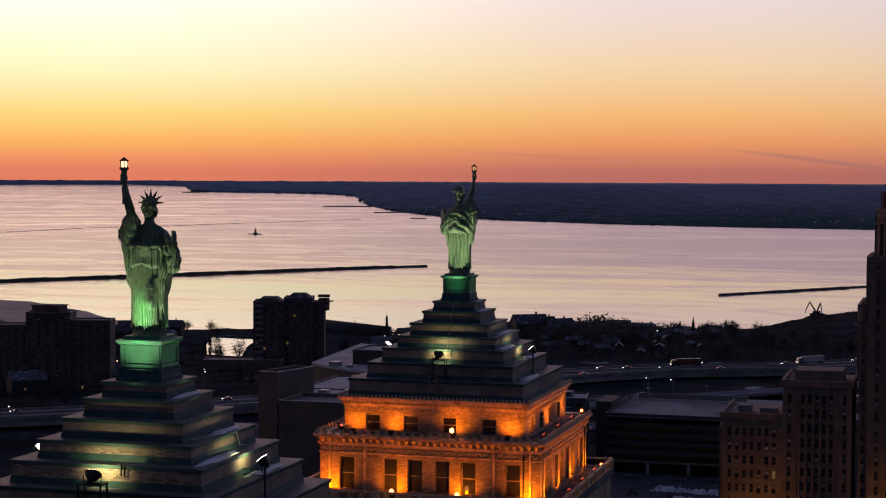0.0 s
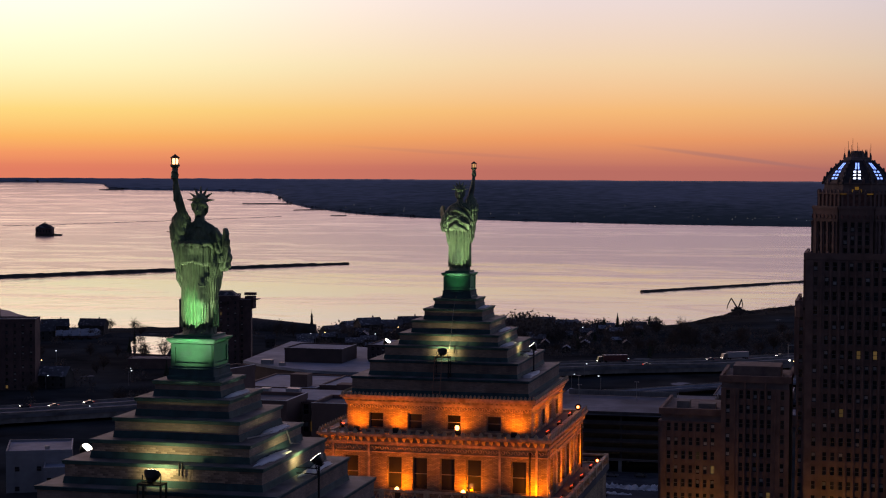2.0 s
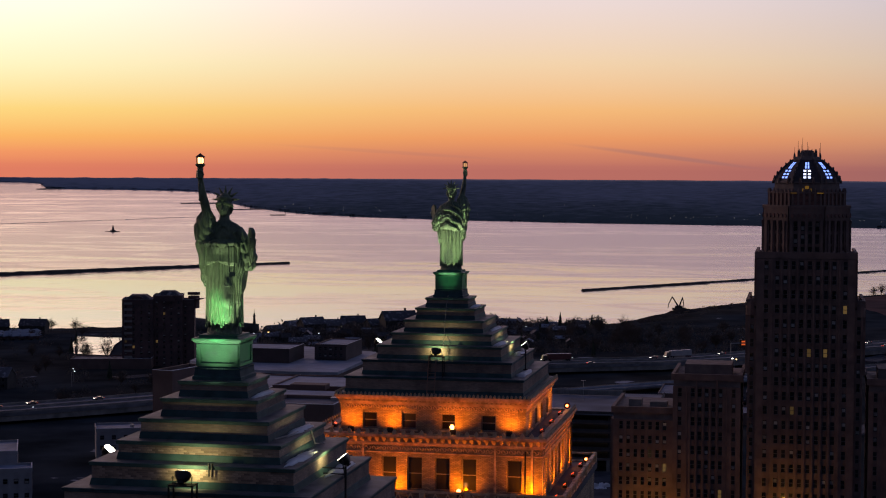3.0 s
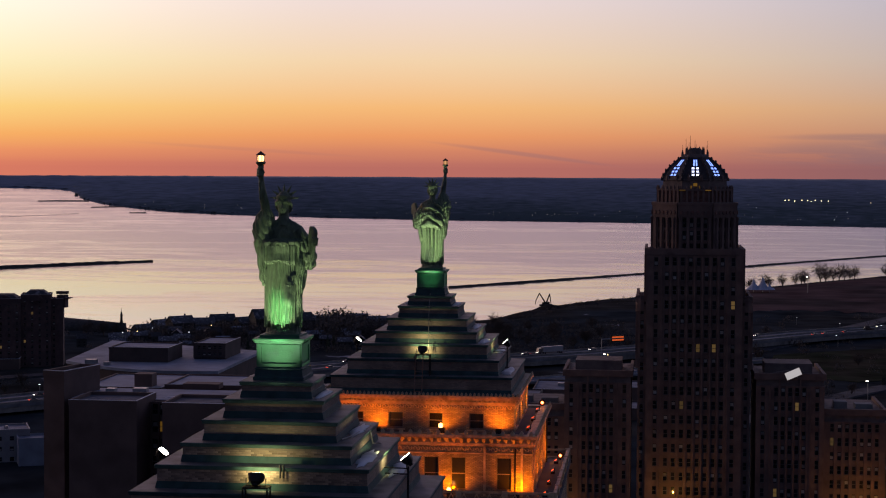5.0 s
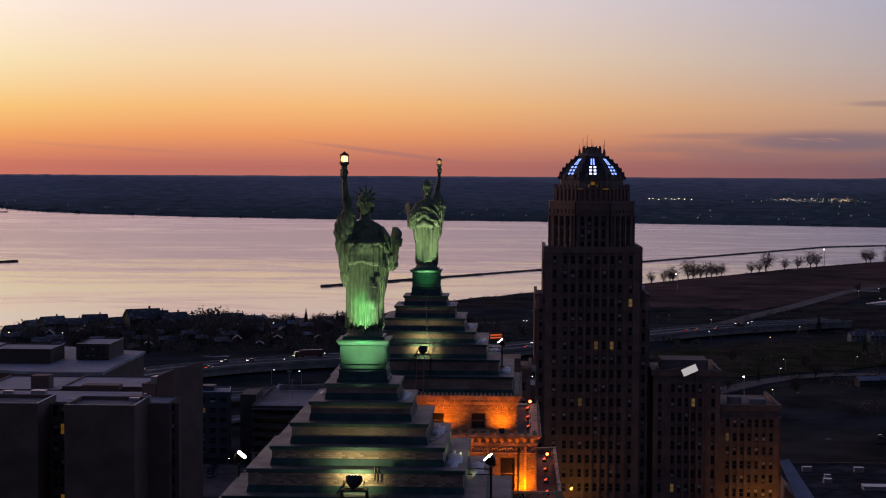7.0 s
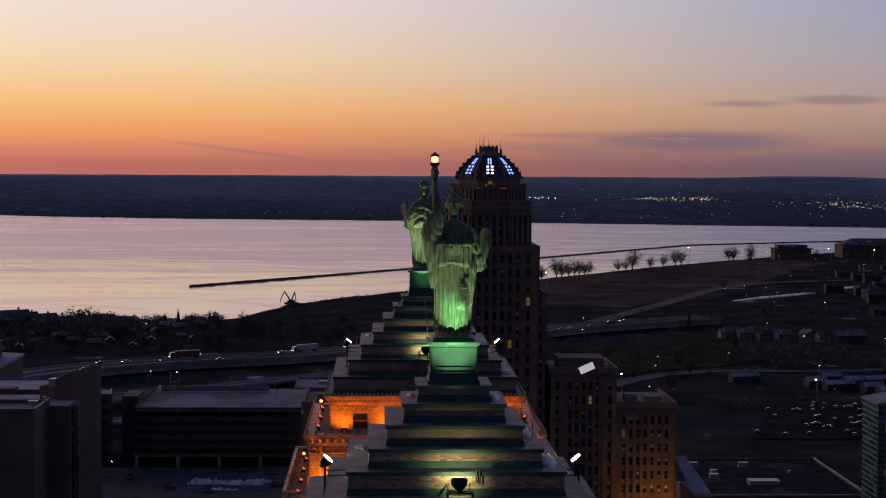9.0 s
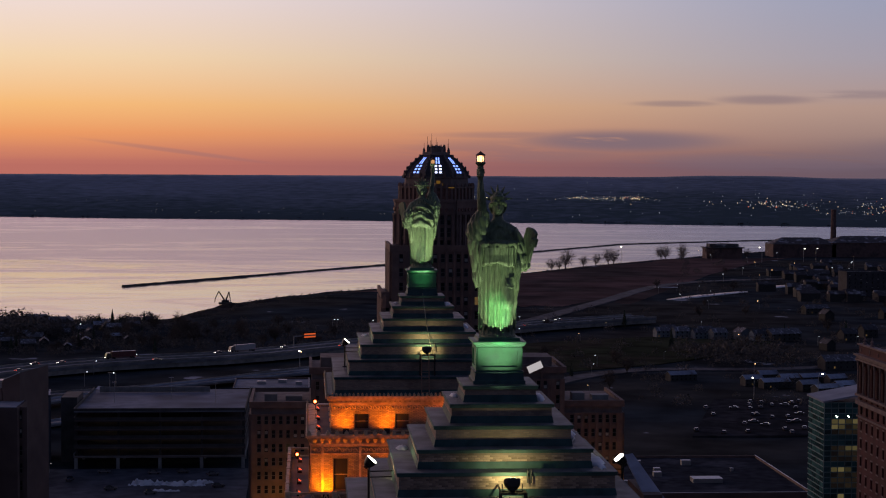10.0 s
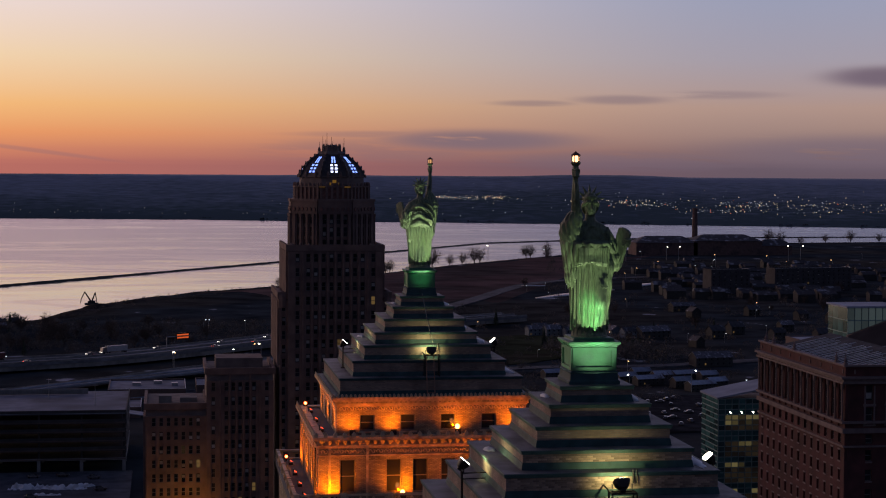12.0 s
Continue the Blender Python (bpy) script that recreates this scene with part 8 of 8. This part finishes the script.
def build_trees():
    rng = random.Random(9)
    for a, size in ((3.1, 1.0), (3.34, 1.15), (3.6, 1.1), (3.62, 1.25), (4.06, 1.5), (4.2, 1.2), (4.6, 1.35), (4.99, 1.3), (5.2, 1.7), (5.3, 1.4), (5.78, 2.3), (5.95, 1.8), (6.18, 1.7), (6.37, 1.9), (6.53, 1.7), (6.7, 1.3), (6.84, 1.6),
                    (7.81, 1.5), (8.06, 1.4), (8.26, 2.5), (8.84, 1.5), (9.25, 1.6), (9.66, 2.1), (9.84, 1.8), (11.37, 1.8), (11.51, 1.9), (12.04, 2.0)):
        r = interp(NEAR, a) - rng.uniform(16, 40)
        tree(r * math.sin(radians(a)), r * math.cos(radians(a)), rng.randrange(3), size * 0.82, "bare winter tree on the lake shore", "shore trees", rng)
    for i in range(16):
        a = 12.2 + 11 * i / 16 + rng.uniform(-0.2, 0.2)
        r = interp(NEAR, a) - rng.uniform(20, 300)
        tree(r * math.sin(radians(a)), r * math.cos(radians(a)), rng.randrange(3), rng.uniform(1.0, 1.9), "bare winter tree on the lake shore", "shore trees", rng)
    for x, y, s in ((-537, 1120, 0.7), (-512, 1120, 0.55), (-498, 1122, 0.9), (-482, 1128, 0.9), (-440, 1140, 0.8), (-432, 1146, 0.6), (-424, 1146, 0.7), (-640, 1110, 0.8), (-600, 1110, 0.7), (-371, 1115, 1.1), (-362, 1125, 1.0), (-352, 1120, 0.9), (-418, 912, 0.8), (-372, 912, 1.0), (-388, 918, 0.8), (-380, 902, 1.0), (-366, 930, 0.8), (-402, 914, 0.7)):
        tree(x, y, rng.randrange(3), s, "bare winter tree by the harbour", "harbour trees", rng)
    for i in range(11):
        tree(-156 + 26 * rng.random() ** 1.4, 1150 + 40 * rng.random(), 3 + i % 2, rng.uniform(0.35, 1.15), "dark pointed conifer among the houses", "conifers", rng)
    for i in range(46):
        a, r = rng.uniform(-15, -5.6), rng.uniform(985, 1225)
        tree(r * math.sin(radians(a)), r * math.cos(radians(a)), rng.choice((0, 1, 2, 3, 4)), rng.uniform(0.55, 0.95), "dark winter tree among the waterfront houses", "garden trees", rng)
    for i in range(34):
        a, r = rng.uniform(-7, 1.5), rng.uniform(1020, 1170)
        tree(r * math.sin(radians(a)), r * math.cos(radians(a)), rng.choice((0, 1, 2)), rng.uniform(0.6, 1.1), "dark winter tree beside the expressway", "roadside trees", rng)
    for i in range(62):
        a, r = rng.uniform(4, 27), rng.uniform(760, 1900)
        if a < 11 and r > 1250:
            continue
        tree(r * math.sin(radians(a)), r * math.cos(radians(a)), rng.choice((0, 1, 2, 2, 3)), rng.uniform(0.5, 1.1), "bare winter tree in the streets", "street trees", rng)
    for i in range(40):
        a, r = rng.uniform(-33, -20), rng.uniform(760, 1150)
        tree(r * math.sin(radians(a)), r * math.cos(radians(a)), rng.choice((0, 1, 2, 3)), rng.uniform(0.5, 0.9), "dark winter tree by the harbour", "harbour trees", rng)


build_trees()


# ---- lamps in the streets, lights of the far shore ----
POLE = Mb().tube([(0, 0, 0), (0, 0, 8.2), (0.5, 0, 8.9), (1.6, 0, 9.0)], [0.14, 0.1, 0.07, 0.06], 6).mesh("pole", STEEL)
GLOBES = [Mb().frustum(1.6, 0, [(8.65, 0.1), (8.75, 0.38), (9.0, 0.38), (9.1, 0.1)], 8).mesh("lamp_head", glowing(n, c, e)) for n, c, e in (("street_lamp_white", (1.0, 0.92, 0.75), 7.0), ("street_lamp_warm", (1.0, 0.6, 0.25), 5.0), ("street_lamp_dim", (0.8, 0.9, 1.0), 2.0))]


def street_lamp(x, y, kind, turn=0.0, scale=1.0):
    s = thing("street_lamp", "tall steel street lamp, lit", "street lamp", group="street lamps")
    s.matrix_basis = pose(x, y, land_z(x, y) + 0.3, 0, 0, turn) @ Matrix.Scale(scale, 4)
    part("pole", POLE, None, s)
    part("lamp_head", GLOBES[kind], None, s)


def build_lamps():
    rng = random.Random(14)
    for x, y, s in ((-99.5, 577, 0.42), (113, 780, 1.4), (205, 772, 1.2), (240, 785, 1.2), (-270, 760, 1.1), (20, 905, 1.2), (-12, 890, 1.3), (36, 930, 1.3), (150, 1560, 1.6), (360, 2020, 2.2), (520, 1990, 2.0), (575, 2010, 1.8), (590, 2010, 1.8), (720, 1990, 2.0), (735, 1990, 2.0)):
        street_lamp(x, y, 0, rng.uniform(0, 360), s)
    for i in range(105):
        a, r = rng.uniform(5, 27), rng.uniform(760, 2300)
        if a < 11 and r > 1250:
            continue
        street_lamp(r * math.sin(radians(a)), r * math.cos(radians(a)), rng.choice((1, 1, 2, 2, 2)), rng.uniform(0, 360), rng.uniform(0.5, 0.8) * max(1.0, r / 1500))
    for i in range(26):
        a, r = rng.uniform(-34, -6), rng.uniform(700, 1150)
        street_lamp(r * math.sin(radians(a)), r * math.cos(radians(a)), rng.choice((1, 2, 2, 2)), rng.uniform(0, 360), rng.uniform(0.7, 1.0))
    for i in range(10):
        a, r = rng.uniform(-3, 5), rng.uniform(760, 1150)
        street_lamp(r * math.sin(radians(a)), r * math.cos(radians(a)), rng.choice((1, 2, 2)), rng.uniform(0, 360), rng.uniform(0.7, 1.0))


build_lamps()


def far_lights(name, label, mat, count, seed, clusters, size):
    rng = random.Random(seed)
    m = Mb()
    for i in range(count):
        a0, wa, k0, wk = rng.choice(clusters)
        a = rng.gauss(a0, wa)
        r0 = interp(FAR, a)
        r = r0 + (4895 - r0) * min(0.93, max(0.03, rng.gauss(k0, wk)))
        x, y, z = r * math.sin(radians(a)), r * math.cos(radians(a)), far_z(a, r) + 4
        s = size * rng.uniform(0.5, 1.3)
        m.frustum(x, y, [(z - s * 0.5, s * 0.3), (z, s * 0.6), (z + s * 0.5, s * 0.3)], 5)
    tagged(part(name, m, mat), label, "town lights", kind="stuff")


TOWN = [(10.3, 0.35, 0.38, 0.015), (10.3, 0.3, 0.37, 0.015), (8.8, 0.3, 0.37, 0.01), (9.4, 0.8, 0.36, 0.03), (14.6, 1.0, 0.3, 0.03), (15.3, 0.6, 0.24, 0.02), (17.5, 0.7, 0.15, 0.02), (18.6, 0.6, 0.28, 0.03), (20, 1.5, 0.2, 0.05), (22, 1.2, 0.25, 0.06), (17, 4, 0.3, 0.15)]
far_lights("town_lights", "small warm white lights of the far town", glowing("far_warm_light", (1.0, 0.8, 0.5), 1.5), 230, 1, TOWN, 1.15)
far_lights("town_lights", "faint cool lights of the far town", glowing("far_cool_light", (0.75, 0.85, 1.0), 0.5), 330, 6, TOWN[3:] + [(9, 4, 0.3, 0.2), (16, 5, 0.35, 0.2)], 1.2)
far_lights("town_lights", "small amber and red lights of the far town", glowing("far_red_light", (1.0, 0.2, 0.08), 1.4), 26, 2, TOWN, 1.15)
far_lights("shore_lights", "faint pale lights along the far shoreline", glowing("far_pale_light", (0.85, 0.85, 0.9), 0.12), 70, 3, [(-8, 4, 0.04, 0.02), (-2, 4, 0.04, 0.02), (3, 4, 0.04, 0.03), (-6, 6, 0.15, 0.12), (-14, 2, 0.05, 0.03)], 1.6)
m = Mb()
for i in range(9):
    a = 4.3 + 0.165 * i + 0.05 * math.sin(i * 5)
    r0 = interp(FAR, a)
    r = r0 + (4895 - r0) * (0.36 + 0.012 * math.sin(i * 2.3))
    x, y, z = r * math.sin(radians(a)), r * math.cos(radians(a)), far_z(a, r) + 4
    m.frustum(x, y, [(z - 1, 0.5), (z, 1.1), (z + 1, 0.5)], 5)
tagged(part("town_lights", m, glowing("far_row_light", (1.0, 0.85, 0.5), 3.0)), "row of bright lights on the far shore", "town lights", kind="stuff")


# ---- what nobody could count: far roofs, thickets ----
def far_trees(label, seed, count, place, low, high):
    """Far tree clumps: ragged tufts that break the shoreline and the skyline."""
    rng = random.Random(seed)
    m = Mb()
    for i in range(count):
        a, r, z = place(rng)
        h = rng.uniform(low, high)
        x, y = r * math.sin(radians(a)), r * math.cos(radians(a))
        for k in range(7):
            o, t = rng.gauss(0, h * 0.8), h * rng.uniform(0.5, 1.0)
            w = h * rng.uniform(0.2, 0.45)
            n = len(m.v)
            m.v += [(x + o - w, y, z - 2), (x + o + w, y, z - 2), (x + o + w * 0.8, y + 1, z + t * 0.6), (x + o + w * 0.1, y + 1, z + t), (x + o - w * 0.7, y + 1, z + t * 0.65), (x + o, y + w, z - 2)]
            m.f += [(n, n + 1, n + 2, n + 3, n + 4), (n + 1, n + 5, n + 2), (n + 5, n + 3, n + 2), (n + 5, n + 4, n + 3), (n + 5, n, n + 4)]
    tagged(part("far_trees", m, FOREST), label, "trees", kind="stuff")


def on_far_shore(rng):
    a = rng.uniform(-27, -13) if rng.random() < 0.7 else rng.uniform(-14, 26)
    r = interp(FAR, a) + rng.uniform(2, 40)
    return a, r, lake_z(interp(FAR, a)) + 1.0


far_trees("dark bare trees along the far shoreline", 41, 420, on_far_shore, 2, 6)

def far_roofs(seed, count):
    rng = random.Random(seed)
    walls, roofs = Mb(), Mb()
    for i in range(count):
        a, r = rng.uniform(15.2, 28), rng.uniform(1450, 1980)
        x, y = r * math.sin(radians(a)), r * math.cos(radians(a))
        x, y = round(x / 34) * 34 + rng.uniform(-11, 11), round(y / 17) * 17 + rng.uniform(-6, 6)
        z, w, d, h = land_z(x, y), rng.uniform(5, 9), rng.uniform(4, 6), rng.uniform(4.5, 7)
        walls.box(x - w, x + w, y - d, y + d, z - 0.5, z + h)
        rise = rng.uniform(2, 3.6)
        roofs.rings([[(x - w - 0.4, y - d - 0.5, z + h), (x - w - 0.4, y, z + h + rise), (x - w - 0.4, y + d + 0.5, z + h)], [(x + w + 0.4, y - d - 0.5, z + h), (x + w + 0.4, y, z + h + rise), (x + w + 0.4, y + d + 0.5, z + h)]])
    town = tagged(part("far_houses", walls, SIDING), "rows of small far houses in dusk", "houses", kind="stuff")
    tagged(part("far_house_roofs", roofs, SHINGLE, town), kind="stuff")


far_roofs(5, 190)
TWIGS = material("dark_bare_thicket", (0.112, 0.1, 0.09), 0.95, 0.0, 0.5, 0.3)


def thicket(label, seed, count, place, low=3.0, high=7.5):
    """Clumps of fine twigs that read as bare winter trees and bushes."""
    rng = random.Random(seed)
    m = Mb()
    for i in range(count):
        p = place(rng)
        if p is None:
            continue
        x, y = p
        z, h = land_z(x, y), rng.uniform(low, high)
        w = h * rng.uniform(0.45, 0.8)
        base = Vector((x, y, z))
        for k in range(130):
            u = Vector((rng.gauss(0, 1), rng.gauss(0, 1), abs(rng.gauss(0.45, 0.8)))).normalized()
            q = base + Vector((u.x * w, u.y * w, h * 0.3 + u.z * h * 0.7)) * rng.uniform(0.62, 1.0)
            n = len(m.v)
            for c in range(3):
                m.v.append(tuple(q + Vector((rng.gauss(0, 1), rng.gauss(0, 1), rng.gauss(0, 1))) * h * 0.05))
            m.f.append((n, n + 1, n + 2))
    tagged(part("thicket", m, TWIGS), label, "thicket", kind="stuff")


def polar(a0, a1, r0, r1, shore=30):
    def place(rng):
        a, r = rng.uniform(a0, a1), rng.uniform(r0, r1)
        if r > interp(NEAR, a) - shore:
            return None
        return r * math.sin(radians(a)), r * math.cos(radians(a))
    return place


thicket("dark bare trees among the waterfront houses", 1, 480, polar(-17, -5.6, 985, 1270, 24), 3.5, 8.0)
thicket("tall dark trees along the waterfront", 6, 170, lambda rng: (lambda a, r: (r * math.sin(radians(a)), r * math.cos(radians(a))))(*(lambda a: (a, interp(NEAR, a) - rng.uniform(16, 70)))(rng.uniform(-14.2, -5.6))), 5.0, 11.0)
thicket("tall rounded winter trees round the waterfront houses", 8, 95, lambda rng: (lambda a, r: (r * math.sin(radians(a)), r * math.cos(radians(a))))(-7.9 - 4.5 * rng.random(), rng.uniform(1080, 1215)), 7.0, 13.0)
thicket("dark trees between the larger waterfront houses", 12, 36, lambda rng: (lambda a, r: (r * math.sin(radians(a)), r * math.cos(radians(a))))(-11.0 - 6.0 * rng.random(), rng.uniform(1090, 1165)), 7.0, 13.0)
thicket("highest dark trees at the wooded end of the waterfront", 9, 26, lambda rng: (lambda a, r: (r * math.sin(radians(a)), r * math.cos(radians(a))))(-9.0 - 2.0 * rng.random(), rng.uniform(1080, 1190)), 13.0, 18.0)
thicket("dark scrub over the soil heaps on the point", 10, 120, lambda rng: (lambda a: ((interp(NEAR, a) - rng.uniform(12, 190)) * math.sin(radians(a)), (interp(NEAR, a) - rng.uniform(12, 190)) * math.cos(radians(a))))(rng.uniform(-5.2, 1.2)), 1.2, 3.4)
thicket("dark bare woods beside the expressway", 2, 260, polar(-7, 2.5, 1000, 1190), 4, 8)
inland = polar(4, 28, 760, 2050)
thicket("dark bare street trees and hedges inland", 3, 640, lambda rng: (lambda p: None if p is None or (math.hypot(*p) > 1300 and math.degrees(math.atan2(*p)) < 12) else p)(inland(rng)), 3, 8)
thicket("dark clump of big trees on the lawn", 7, 60, lambda rng: (rng.gauss(240, 14), rng.gauss(950, 24)), 7, 12)
thicket("dark bare trees round the harbour", 4, 200, polar(-36, -18, 760, 1220), 3, 7)
thicket("low scrub along the lake shore", 5, 160, lambda rng: (lambda a: ((interp(NEAR, a) - rng.uniform(8, 40)) * math.sin(radians(a)), (interp(NEAR, a) - rng.uniform(8, 40)) * math.cos(radians(a))))(rng.uniform(-2, 24)), 1.0, 2.8)
